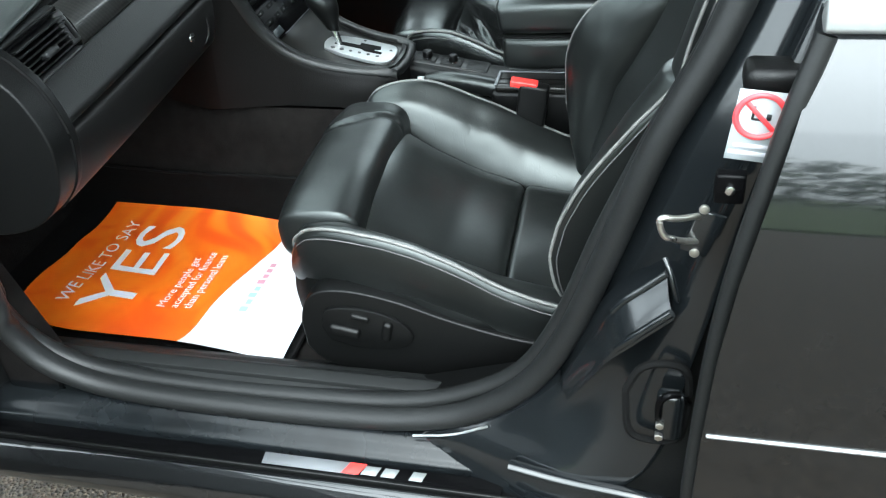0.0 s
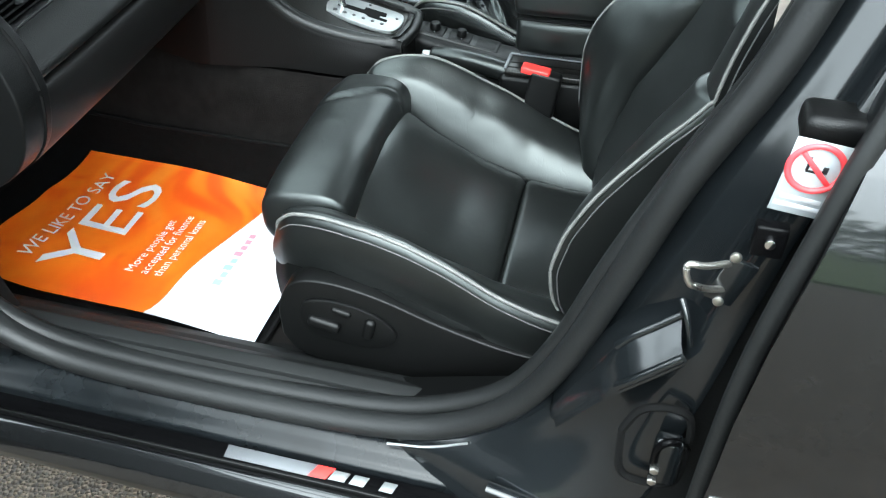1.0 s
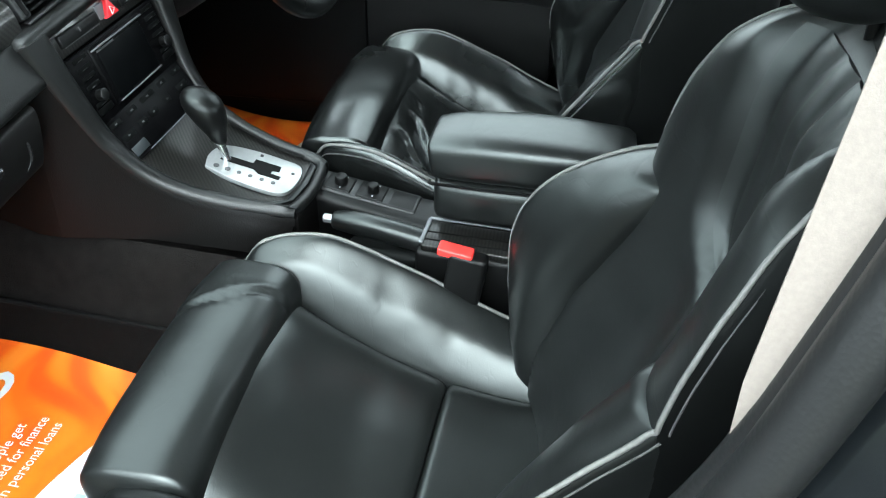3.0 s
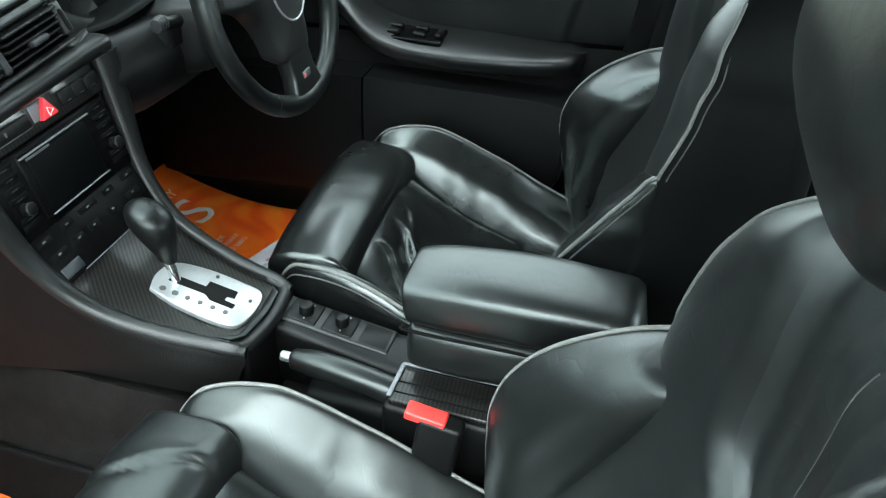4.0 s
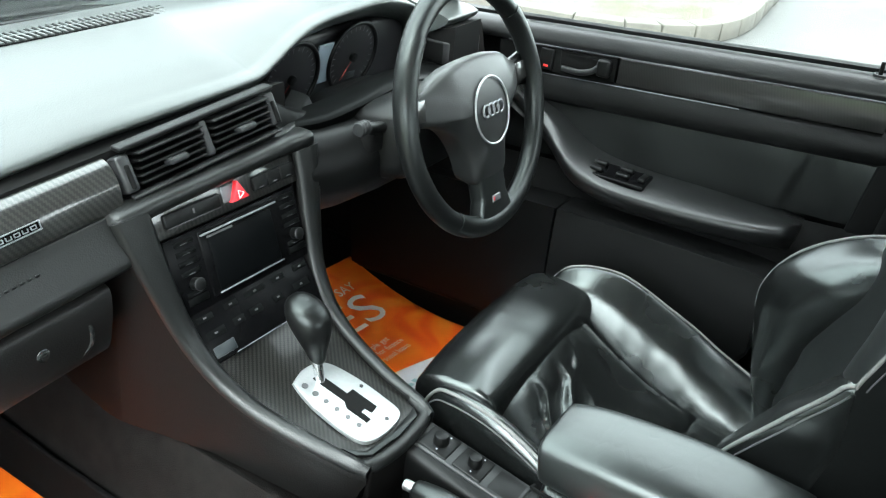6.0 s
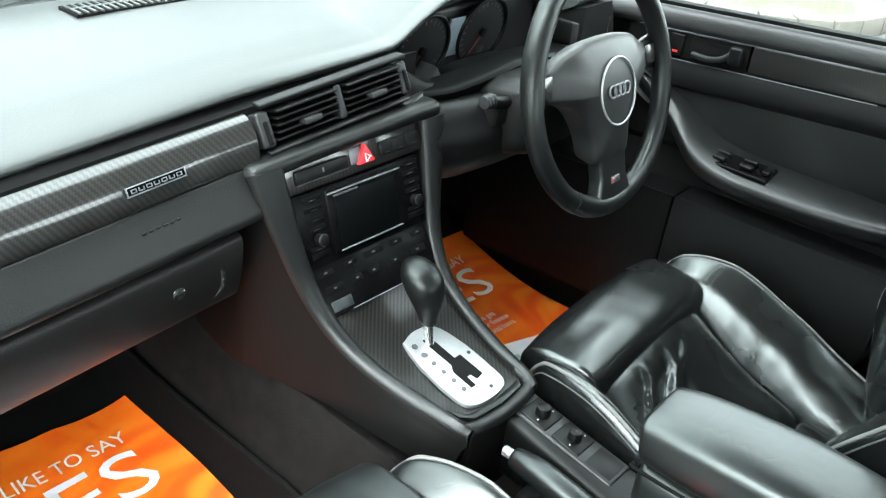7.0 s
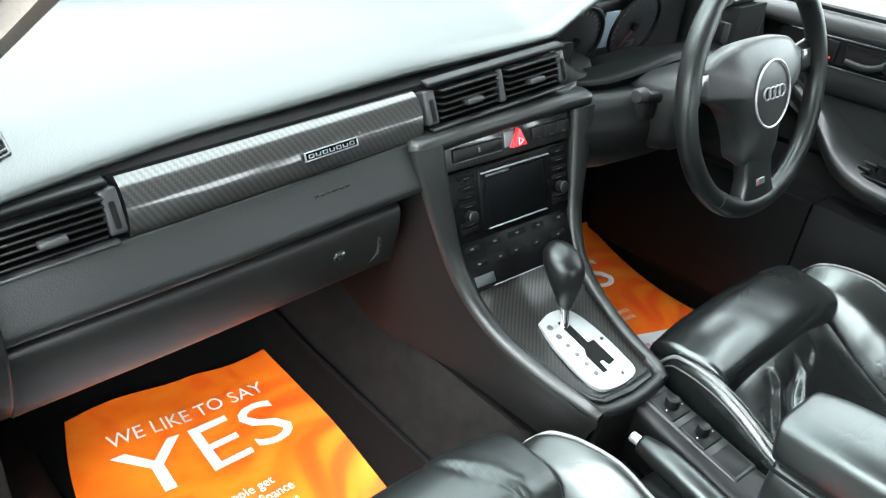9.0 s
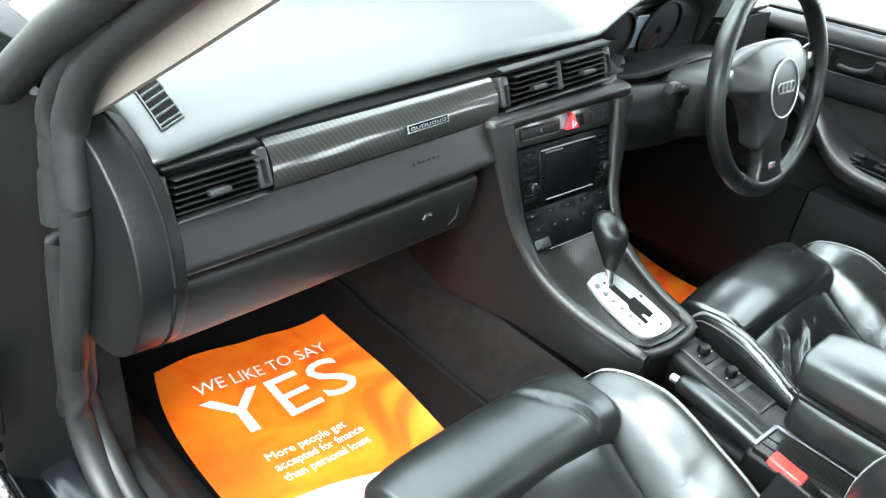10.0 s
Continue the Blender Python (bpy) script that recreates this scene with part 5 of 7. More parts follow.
        part("piping", tube("piping", M["piping"], edge[6::2] + [edge[-1] + Vector((0.010, -s * 0.003, -0.004)), edge[-1] + Vector((0.014, -s * 0.004, -0.020))], 0.0025, 120, 8), wing, "pale grey piping")
        part("stitching", tube("stitching", M["stitch"], [p + Vector((0.009, s * 0.0042, -0.003)) for p in edge[6:-6:2]], 0.0011, 90, 6), wing)
        # curved welt on the flat outer side of the wing
        if s == outboard and not worn:
            part("side_welt", tube("side_welt", M["stitch"], [Vector((curve(z, table) + 0.055 + 0.05 * ((z - 0.70) / 0.15) ** 2, s * 0.2245, z)) for z in np.linspace(0.56, 0.80, 12)], 0.0028, 40, 8), wing)
    # tulip-shaped ribbed panel let into the upper back
    rows = np.linspace(0.822, 1.055, 26)
    half = [max(0.006, hollow(z) - 0.016) for z in rows]
    secs = []
    for z, w in zip(rows, half):
        row = [face(z, w * f, 0.0006 + 0.0045 * (abs(math.sin(2.5 * math.pi * f)) ** 0.5 - 1) * (1 - f ** 8) + 0.004 * (1 - f ** 8)) for f in np.linspace(-1, 1, 33)]
        secs.append(row + [face(z, w * f, -0.02) for f in np.linspace(1, -1, 33)])
    inset = part("back_inset", loft("back_inset", M["leather_matt"], secs, sharp=60), ob, "ribbed centre panel of the backrest")
    for f in (-0.8, -0.4, 0.0, 0.4, 0.8):
        part("seam", tube("seam", M["stitch"], [face(z, w * f, 0.0008) for z, w in list(zip(rows, half))[2:22]], 0.0009, 40, 6), inset)
    shell = [(0.50, 0.50, 0.16, 0.04), (0.535, 0.62, 0.190, 0.06), (0.575, 0.80, 0.195, 0.055), (0.605, 0.96, 0.180, 0.05), (0.63, 1.05, 0.13, 0.045), (0.645, 1.12, 0.08, 0.04)]
    me, _ = roll("back_shell", M["leather_side"], [(x - lean(z), 0, z, w, d, 0) for x, z, w, d in shell], 50, 48, 4.5, 0.06, 0.0, 7.0, None, seed)
    part("back_shell", me, ob, "smooth black leather back of the seat")
    me, _ = roll("headrest", M["leather"], [(0.54, -0.130, 1.205, 0.056, 0.078, -16), (0.53, -0.07, 1.212, 0.064, 0.092, -16), (0.53, 0.07, 1.212, 0.064, 0.092, -16), (0.54, 0.130, 1.205, 0.056, 0.078, -16)],
                 44, 44, 2.6, 0.2, 0.002, 7.0, (1, 0, 0), seed)
    hr = part("headrest", me, ob, "rounded black leather headrest", pose(0.010 - lean(1.2), 0, 0.010))
    part("piping", tube("piping", M["piping"], [(0.52, -0.118, 1.27), (0.487, -0.122, 1.20), (0.488, -0.10, 1.15), (0.488, -0.05, 1.128), (0.488, 0, 1.122), (0.488, 0.05, 1.128), (0.488, 0.10, 1.15), (0.487, 0.122, 1.20), (0.52, 0.118, 1.27)], 0.003, 70, 8), hr, "pale grey piping")
    for s in (-1, 1):
        part("headrest_post", cyl("headrest_post", M["plastic"], (0.590 - lean(1.1), s * 0.055, 1.10), 0.007, 0.16, "z", 16), ob)
    # base and switch panel
    part("seat_base", rbox("seat_base", M["hole"], (0.17, 0, 0.42), (0.46, 0.37, 0.13), 0.02, 3), ob)
    for s in (-1, 1):
        part("seat_rail", rbox("seat_rail", M["steel"] if s * outboard < 0 else M["hole"], (0.14, s * 0.185, 0.334), (0.56, 0.035, 0.036), 0.006), ob)
        line = spline([(-0.052, 0.455), (-0.052, 0.51), (-0.03, 0.552), (0.02, 0.562), (0.09, 0.548), (0.17, 0.518), (0.26, 0.492), (0.36, 0.478), (0.40, 0.455), (0.38, 0.425), (0.25, 0.405), (0.10, 0.40), (0.0, 0.415), (-0.04, 0.435)], 60)
        lo, hi = (0.215, 0.249)
        v = part("side_valance", extrude("side_valance", M["plastic"], [tuple(p) for p in line], "y", lo * s if s > 0 else -hi, hi * s if s > 0 else -lo, 0.009, 3), ob, "moulded black seat side cover")
        if s == outboard:
            y = s * 0.2515
            dish = spline([(-0.02, 0.50), (-0.01, 0.53), (0.04, 0.535), (0.09, 0.52), (0.115, 0.49), (0.09, 0.465), (0.03, 0.465), (-0.01, 0.475)], 30)
            part("switch_plate", extrude("switch_plate", M["plastic"], [tuple(p) for p in dish], "y", y - 0.004, y + 0.003, 0.002), v)
            part("seat_switch", rbox("seat_switch", M["plastic"], (0.015, y + s * 0.006, 0.497), (0.046, 0.014, 0.017), 0.006, 4, Matrix.Rotation(radians(12), 4, "Y")), v)
            part("seat_switch", rbox("seat_switch", M["plastic"], (0.040, y + s * 0.004, 0.521), (0.028, 0.010, 0.010), 0.004, 3, Matrix.Rotation(radians(14), 4, "Y")), v)
            part("seat_switch", rbox("seat_switch", M["plastic"], (0.078, y + s * 0.006, 0.500), (0.015, 0.013, 0.034), 0.006, 4, Matrix.Rotation(radians(12), 4, "Y")), v)
    return ob


def buckle():
    ob = thing("seat_belt_buckle", "black seat belt buckle with a red release button", "seat belt buckle")
    lean = Matrix.Rotation(radians(8), 4, "Y")
    part("housing", rbox("housing", M["plastic"], (0.222, -0.092, 0.585), (0.052, 0.026, 0.125), 0.006, 3, lean), ob)
    part("release_button", rbox("release_button", M["red"], (0.212, -0.092, 0.6475), (0.048, 0.022, 0.012), 0.003, 3, lean), ob, "red release button")
    part("stalk", rbox("stalk", M["plastic"], (0.235, -0.092, 0.47), (0.03, 0.014, 0.14), 0.004, 2), ob)


# ---- dashboard ----
def droop(y):
    """How much the dash falls towards the passenger's door."""
    return 0.075 * max(-0.25, -y - 0.13)


def back(y):
    """How much the dash front recedes towards its ends."""
    return 0.05 * max(0.0, abs(y) - 0.42) ** 1.5


def dash_run(name, mat, prof, ys, sharp=40, scale_end=None):
    secs = []
    for y in ys:
        k = scale_end(y) if scale_end else 1.0
        secs.append([(x - back(y) - (1 - k) * 0.05, y, z - droop(y) * float(np.interp(x, [-0.405, -0.345], [0.12, 1.0])) - (1 - k) * 0.03) for x, z in prof])
    return loft(name, mat, secs, sharp=sharp)


def vent(parent, ya, yb, z0, z1, x, name_label, tabs, sub=6):
    """An outlet with louvres between ya and yb."""
    zc = lambda y: -droop(y)
    v = part("air_vent", extrude("air_vent", M["hole"], [(ya, z0 + zc(ya)), (yb, z0 + zc(yb)), (yb, z1 + zc(yb)), (ya, z1 + zc(ya))], "x", x - 0.05, x - 0.026), parent, name_label)
    h = (z1 - z0) / sub
    ym, w = (ya + yb) / 2, yb - ya
    tilt = Matrix.Rotation(math.atan2(zc(yb) - zc(ya), w), 4, "X") @ Matrix.Rotation(radians(-16), 4, "Y")
    for k in range(sub):
        part("louvre", rbox("louvre", M["plastic"], (x - 0.012 - 0.004 * (k / sub), ym, z0 + (k + 0.5) * h + zc(ym)), (0.028, w, 0.0030), 0.0012, 2, tilt), v)
    for y in tabs:
        part("adjuster", rbox("adjuster", M["plastic_grey"], (x + 0.002, y, (z0 + z1) / 2 + zc(y) - 0.001), (0.016, 0.027, 0.008), 0.003, 3, tilt), v)
    return v


def dashboard():
    ob = thing("dashboard", "black soft dashboard with carbon trim and air vents", "dashboard")
    ys = [-0.655, -0.652, -0.645, -0.636, -0.62, -0.59, -0.54] + list(np.linspace(-0.48, 0.62, 34)) + [0.66, 0.69]
    end = lambda y: 1.0 if y > -0.636 else 1.0 - ((-0.636 - y) / 0.019) ** 2 * 0.25
    pad = [(-0.410, 0.964), (-0.388, 0.968), (-0.371, 0.974), (-0.365, 0.9815), (-0.373, 0.9885), (-0.388, 0.9955), (-0.41, 1.0030), (-0.45, 1.0135), (-0.54, 1.027), (-0.62, 1.028), (-0.70, 1.015), (-0.74, 0.98), (-0.70, 0.95), (-0.45, 0.95)]
    pad = [tuple(p) for p in spline(pad, 60)]

    def wrap(y):
        """How far the pad's lip comes forward towards the passenger's door."""
        return 0.030 * min(1.0, max(0.0, (-0.40 - y) / 0.22)) ** 1.4

    def fall(x, y):
        if y > -0.13:
            return droop(y) * float(np.interp(x, [-0.388, -0.343], [0.12, 1.0]))
        return droop(y) * float(np.interp(x, [-0.62, -0.47, -0.40], [0.15, 0.8, 1.0]))

    def pad_row(y, dx=0.0, dz=0.0):
        """The pad's section, its front lip pushed by dx and lifted by dz to make the hood."""
        k = end(y)
        row = []
        for x, z in pad:
            f = min(1.0, max(0.0, (x + 0.64) / 0.24))
            f = f * f * (3 - 2 * f)
            row.append((x + (dx + wrap(y)) * f - back(y) * (1 - f * (dz > 0.004)) - (1 - k) * 0.05, y, z + dz * f - fall(x, y) - (1 - k) * 0.03))
        return row
    secs = [pad_row(y) for y in ys if y < 0.12]
    lip = spline([(0.128, 1.003, -0.340), (0.145, 1.008, -0.341), (0.170, 1.019, -0.343), (0.205, 1.035, -0.345), (0.258, 1.051, -0.348), (0.346, 1.058, -0.350), (0.43, 1.057, -0.352), (0.52, 1.033, -0.362), (0.566, 0.997, -0.382), (0.582, 0.95, -0.40), (0.588, 0.905, -0.42)], 54)
    secs += [pad_row(y, x + 0.338, z - 0.984 + droop(y)) for y, z, x in lip]
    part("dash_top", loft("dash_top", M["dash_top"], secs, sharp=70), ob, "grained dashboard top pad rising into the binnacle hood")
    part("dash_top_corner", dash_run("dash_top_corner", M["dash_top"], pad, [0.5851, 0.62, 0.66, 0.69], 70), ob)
    core = [(-0.375, 0.968), (-0.352, 0.968), (-0.352, 0.90), (-0.375, 0.89), (-0.60, 0.80), (-0.60, 0.968)]
    part("dash_core", dash_run("dash_core", M["hole"], core, [-0.645] + list(np.linspace(-0.62, 0.16, 20))), ob)
    part("dash_core_far", dash_run("dash_core_far", M["hole"], core, [0.59, 0.64, 0.68]), ob)
    band = [(-0.355, 0.905), (-0.326, 0.912), (-0.318, 0.906), (-0.304, 0.880), (-0.296, 0.862), (-0.302, 0.852), (-0.325, 0.848), (-0.40, 0.85)]
    band = [tuple(p) for p in spline(band, 32)]
    part("dash_band", dash_run("dash_band", M["dash"], band, list(np.linspace(-0.642, -0.145, 22)), 60), ob, "soft black band below the trim")
    for k in range(6):
        y = -0.292 + k * 0.0085
        part("embossed_mark", rbox("embossed_mark", M["dash"], (-0.3102, y, 0.892 - droop(y)), (0.002, 0.0055, 0.006), 0.0006, 1, Matrix.Rotation(radians(28), 4, "Y")), ob, "embossed letter-sized mark")
    # trim strip, passenger's side
    prof = [tuple(p) for p in spline([(-0.356, 0.911), (-0.330, 0.9110), (-0.3225, 0.9140), (-0.3228, 0.9260), (-0.3255, 0.9380), (-0.3315, 0.9500), (-0.3425, 0.9605), (-0.358, 0.965)], 30)]
    me = dash_run("carbon_trim", M["carbon"], prof, list(np.linspace(-0.500, -0.131, 19)), 60)
    st = part("carbon_trim", uv_planar(me, (0, 1, 0), (0, 0, 1.0), 12), ob, "lacquered carbon fibre trim strip")
    tilt = Matrix.Rotation(math.atan(0.075), 4, "X") @ Matrix.Rotation(radians(-22), 4, "Y")
    by = -0.266
    bz = 0.9385 - droop(by)
    part("badge", rbox("badge", M["gloss_black"], (-0.3235, by, bz), (0.004, 0.069, 0.0082), 0.001, 2, tilt), st, "small dark badge with a bright rim")
    for dz in (-0.0043, 0.0043):
        part("badge_rim", rbox("badge_rim", M["silver"], (-0.3215 - 0.4 * dz, by, bz + dz), (0.0035, 0.071, 0.0010), 0.0004, 1, tilt), st)
    for dy in (-0.0345, 0.0345):
        part("badge_rim", rbox("badge_rim", M["silver"], (-0.3215, by + dy, bz + dy * 0.075), (0.0035, 0.0010, 0.0096), 0.0004, 1, tilt), st)
    for k in range(7):
        y = by - 0.027 + k * 0.009
        z = 0.9385 - droop(y)
        for oy, oz, w, h in ((0, 0.0016, 0.0064, 0.0009), (0, -0.0016, 0.0064, 0.0009), (-0.0028, 0, 0.0010, 0.0040), (0.0028, 0, 0.0010, 0.0040))[k % 2:]:
            part("badge_mark", rbox("badge_mark", M["silver"], (-0.3213 - 0.4 * oz, y + oy, z + oz), (0.003, w, h), 0.0003, 1, tilt), st, "bright letter-sized mark")
    # outlets
    vent(ob, -0.103, -0.008, 0.923, 0.966, -0.323, "black centre air vent", (-0.055,), 5)
    vent(ob, 0.008, 0.103, 0.923, 0.966, -0.323, "black centre air vent", (0.055,), 5)
    vent(ob, -0.625, -0.522, 0.917, 0.964, -0.320, "black outer air vent", (-0.575,))
    for y, w, z, tall in ((0.0, 0.011, 0.944, 0.044), (-0.1165, 0.018, 0.943, 0.043), (0.1125, 0.016, 0.944, 0.043), (-0.5125, 0.019, 0.941, 0.047), (-0.634, 0.016, 0.941, 0.047)):
        t2 = Matrix.Rotation(math.atan(0.075), 4, "X") @ Matrix.Rotation(radians(-22), 4, "Y")
        b = part("vent_bezel", rbox("vent_bezel", M["bezel"], (-0.336, y, z - droop(y)), (0.020, w, tall), 0.004, 3, t2), ob, "dark grey vent surround")
        if w > 0.015:
            part("thumb_wheel", rbox("thumb_wheel", M["hole"], (-0.3255, y, z - droop(y)), (0.006, 0.006, 0.028), 0.002, 2, t2), b)
    rise_x = Matrix.Rotation(math.atan(0.075), 4, "X")
    part("vent_rim", rbox("vent_rim", M["bezel"], (-0.3225, 0.0, 0.9195 - droop(0.0)), (0.010, 0.236, 0.004), 0.0015, 2, rise_x), ob)
    part("vent_rim", rbox("vent_rim", M["plastic"], (-0.343, 0.0, 0.9715 - droop(0.0)), (0.016, 0.24, 0.006), 0.002, 2, rise_x), ob)
    part("vent_rim", rbox("vent_rim", M["bezel"], (-0.319, -0.573, 0.917 - droop(-0.573)), (0.012, 0.12, 0.004), 0.0015, 2, rise_x), ob)
    part("vent_rim", rbox("vent_rim", M["plastic"], (-0.343, -0.573, 0.9715 - droop(-0.573)), (0.016, 0.12, 0.006), 0.002, 2, rise_x), ob)
    # soft strip between the centre vents and the switches
    cb = [tuple(p) for p in spline([(-0.355, 0.913), (-0.326, 0.912), (-0.318, 0.906), (-0.312, 0.894), (-0.325, 0.887), (-0.355, 0.887)], 22)]
    secs = [[(x - 0.75 * max(0.0, y - 0.125) ** 1.15, y, z - droop(y)) for x, z in cb] for y in np.linspace(-0.146, 0.262, 26)]
    part("centre_band", loft("centre_band", M["dash"], secs, sharp=60), ob, "soft black band below the centre vents")
    me, _ = roll("console_arch", M["dash"], [(-0.322, CY - 0.166, 0.902, 0.020, 0.013, 0), (-0.322, CY - 0.10, 0.9075, 0.020, 0.012, 0), (-0.322, CY, 0.912, 0.020, 0.0115, 0), (-0.322, CY + 0.10, 0.916, 0.020, 0.012, 0), (-0.324, CY + 0.166, 0.914, 0.020, 0.013, 0)], 60, 24, 2.6, 0.075, 0.0, 9.0, (1, 0, 0))
    part("console_arch", me, ob, "rounded soft arch above the centre switches")
    # glove box
    gl = [(-0.36, 0.852), (-0.312, 0.846), (-0.300, 0.835), (-0.303, 0.80), (-0.312, 0.765), (-0.325, 0.750), (-0.345, 0.742), (-0.42, 0.742), (-0.45, 0.80)]
    gl = [tuple(p) for p in spline(gl, 40)]
    g = part("glove_box", dash_run("glove_box", M["glove_vinyl"], gl, list(np.linspace(-0.634, -0.175, 22)), 60), ob, "closed glove box lid")
    part("glove_lock_plate", rbox("glove_lock_plate", M["plastic"], (-0.3112, -0.262, 0.790), (0.008, 0.080, 0.036), 0.003, 2, Matrix.Rotation(radians(14), 4, "Y")), g)
    part("glove_lock", cyl("glove_lock", M["chrome"], (-0.3045, -0.262, 0.797), 0.0078, 0.008, "x", 24), g, "round bright lock barrel")
    part("key_slot", rbox("key_slot", M["hole"], (-0.2995, -0.262, 0.797), (0.002, 0.009, 0.0025), 0.0005, 1), g)
    part("pull_edge", tube("pull_edge", M["plastic_grey"], [(-0.306, -0.21, 0.815), (-0.303, -0.203, 0.80), (-0.306, -0.202, 0.78), (-0.312, -0.21, 0.765)], 0.003, 20, 6), g)
    # end cap facing the open door
    cap = spline([(-0.312, 0.930), (-0.286, 0.900), (-0.270, 0.860), (-0.266, 0.820), (-0.284, 0.760), (-0.332, 0.716), (-0.40, 0.698), (-0.46, 0.715), (-0.505, 0.78), (-0.510, 0.87), (-0.485, 0.945), (-0.43, 0.972), (-0.365, 0.962), (-0.312, 0.930)], 70)[:-1]
    part("end_cap", extrude("end_cap", M["plastic"], [tuple(p) for p in cap], "y", -0.694, -0.640, 0.026, 7), ob, "rounded black dash end cover")
    part("cap_seam", tube("cap_seam", M["hole"], [(x, -0.6555, z) for x, z in cap], 0.0022, 90, 6, True), ob)
    # demister outlet on the passenger's corner and slot at the glass

    def on_top(x, y, up):
        row = [p for p in pad_row(y) if p[2] > 0.95 and p[0] > -0.62][4:]
        row.sort()
        return Vector((x, y, float(np.interp(x, [p[0] for p in row], [p[2] for p in row])) + up))
    inner, outer = ((-0.469, -0.579), (-0.384, -0.581)), ((-0.450, -0.613), (-0.371, -0.613))

    def across(f, q, up):
        """f: 0 at the glass to 1 in front, q: 0 on the inner to 1 on the outer side."""
        a = [inner[0][k] + (inner[1][k] - inner[0][k]) * f for k in (0, 1)]
        b = [outer[0][k] + (outer[1][k] - outer[0][k]) * f for k in (0, 1)]
        return on_top(a[0] + (b[0] - a[0]) * q, a[1] + (b[1] - a[1]) * q, up)
    steps = [i / 10 for i in range(11)]
    secs = [[across(f, 0, 0.0009), across(f, 0.5, 0.0009), across(f, 1, 0.0009), across(f, 1, -0.012), across(f, 0, -0.012)] for f in steps]
    d = part("demister", loft("demister", M["hole"], secs, sharp=30), ob, "slotted side demister")
    for q in (0.0, 1.0):
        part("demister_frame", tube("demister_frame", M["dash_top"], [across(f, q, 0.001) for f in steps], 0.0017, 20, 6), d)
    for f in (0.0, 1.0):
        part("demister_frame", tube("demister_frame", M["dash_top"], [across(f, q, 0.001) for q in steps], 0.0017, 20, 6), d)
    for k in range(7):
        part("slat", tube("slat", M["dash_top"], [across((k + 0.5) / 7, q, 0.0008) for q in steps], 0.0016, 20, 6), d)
    sl = part("defroster", extrude("defroster", M["hole"], [(-0.622, -0.20), (-0.576, -0.20), (-0.572, 0.16), (-0.616, 0.185)], "z", 1.02, 1.0316, 0.001), ob, "slotted windscreen defroster")
    for k in range(38):
        y = -0.195 + k * 0.0098
        part("slat", rbox("slat", M["dash_top"], (-0.597, y, 1.0322), (0.044, 0.0036, 0.003), 0.0008, 1), sl)
    part("slat", rbox("slat", M["dash_top"], (-0.597, -0.01, 1.0324), (0.004, 0.37, 0.003), 0.0008, 1), sl)
    return ob


def instruments():
    ob = thing("instrument_cluster", "black instrument cluster with two round dials under a hood", "instrument cluster")
    part("face", rbox("face", M["dial"], (-0.447, 0.374, 0.945), (0.02, 0.36, 0.118), 0.01), ob)
    lean = Matrix.Rotation(radians(90), 4, "Y") @ Matrix.Rotation(radians(90), 4, "Z")
    for y, z in ((0.258, 0.948), (0.402, 0.955)):
        base = Matrix.Translation((-0.432, y, z)) @ Matrix.Rotation(radians(12), 4, "Y") @ lean
        dl = part("dial", cyl("dial", M["dial"], (0, 0, 0), 0.056, 0.006, "z", 48, m=None), ob, "round black gauge with pale marks", m=base)
        part("dial_rim", torus("dial_rim", M["plastic"], 0.058, 0.004, Matrix.Translation((0, 0, 0.004)), 48, 8), dl)
        for k in range(22):
            a = radians(225 - k * 270 / 21)
            r = 0.048
            part("mark", rbox("mark", M["dial_mark"], (r * math.cos(a), r * math.sin(a), 0.0036), (0.005 if k % 2 else 0.008, 0.0010, 0.0005), 0.0002, 1, Matrix.Rotation(a, 4, "Z")), dl)
        a = radians(235)
        part("needle", rbox("needle", M["needle"], (0.018 * math.cos(a), 0.018 * math.sin(a), 0.006), (0.05, 0.0022, 0.0015), 0.0006, 1, Matrix.Rotation(a, 4, "Z")), dl, "thin red needle")
        part("needle_cap", cyl("needle_cap", M["plastic"], (0, 0, 0.006), 0.008, 0.006, "z", 20), dl)
        part("odometer", rbox("odometer", M["lcd"], (0.0, -0.032, 0.0036), (0.03, 0.012, 0.0006), 0.0003, 1), dl, "grey trip display")
    part("display", rbox("display", M["lcd_bright"], (-0.430, 0.332, 0.957), (0.004, 0.036, 0.066), 0.003, 2, Matrix.Rotation(radians(12), 4, "Y")), ob, "grey upright information display")
    part("inner_wall", rbox("inner_wall", M["dial"], (-0.415, 0.158, 0.935), (0.07, 0.012, 0.075), 0.004, 2), ob)
    part("lower_lip", rbox("lower_lip", M["button"], (-0.385, 0.374, 0.893), (0.11, 0.42, 0.018), 0.006, 3, Matrix.Rotation(radians(-4), 4, "Y")), ob)
    return ob


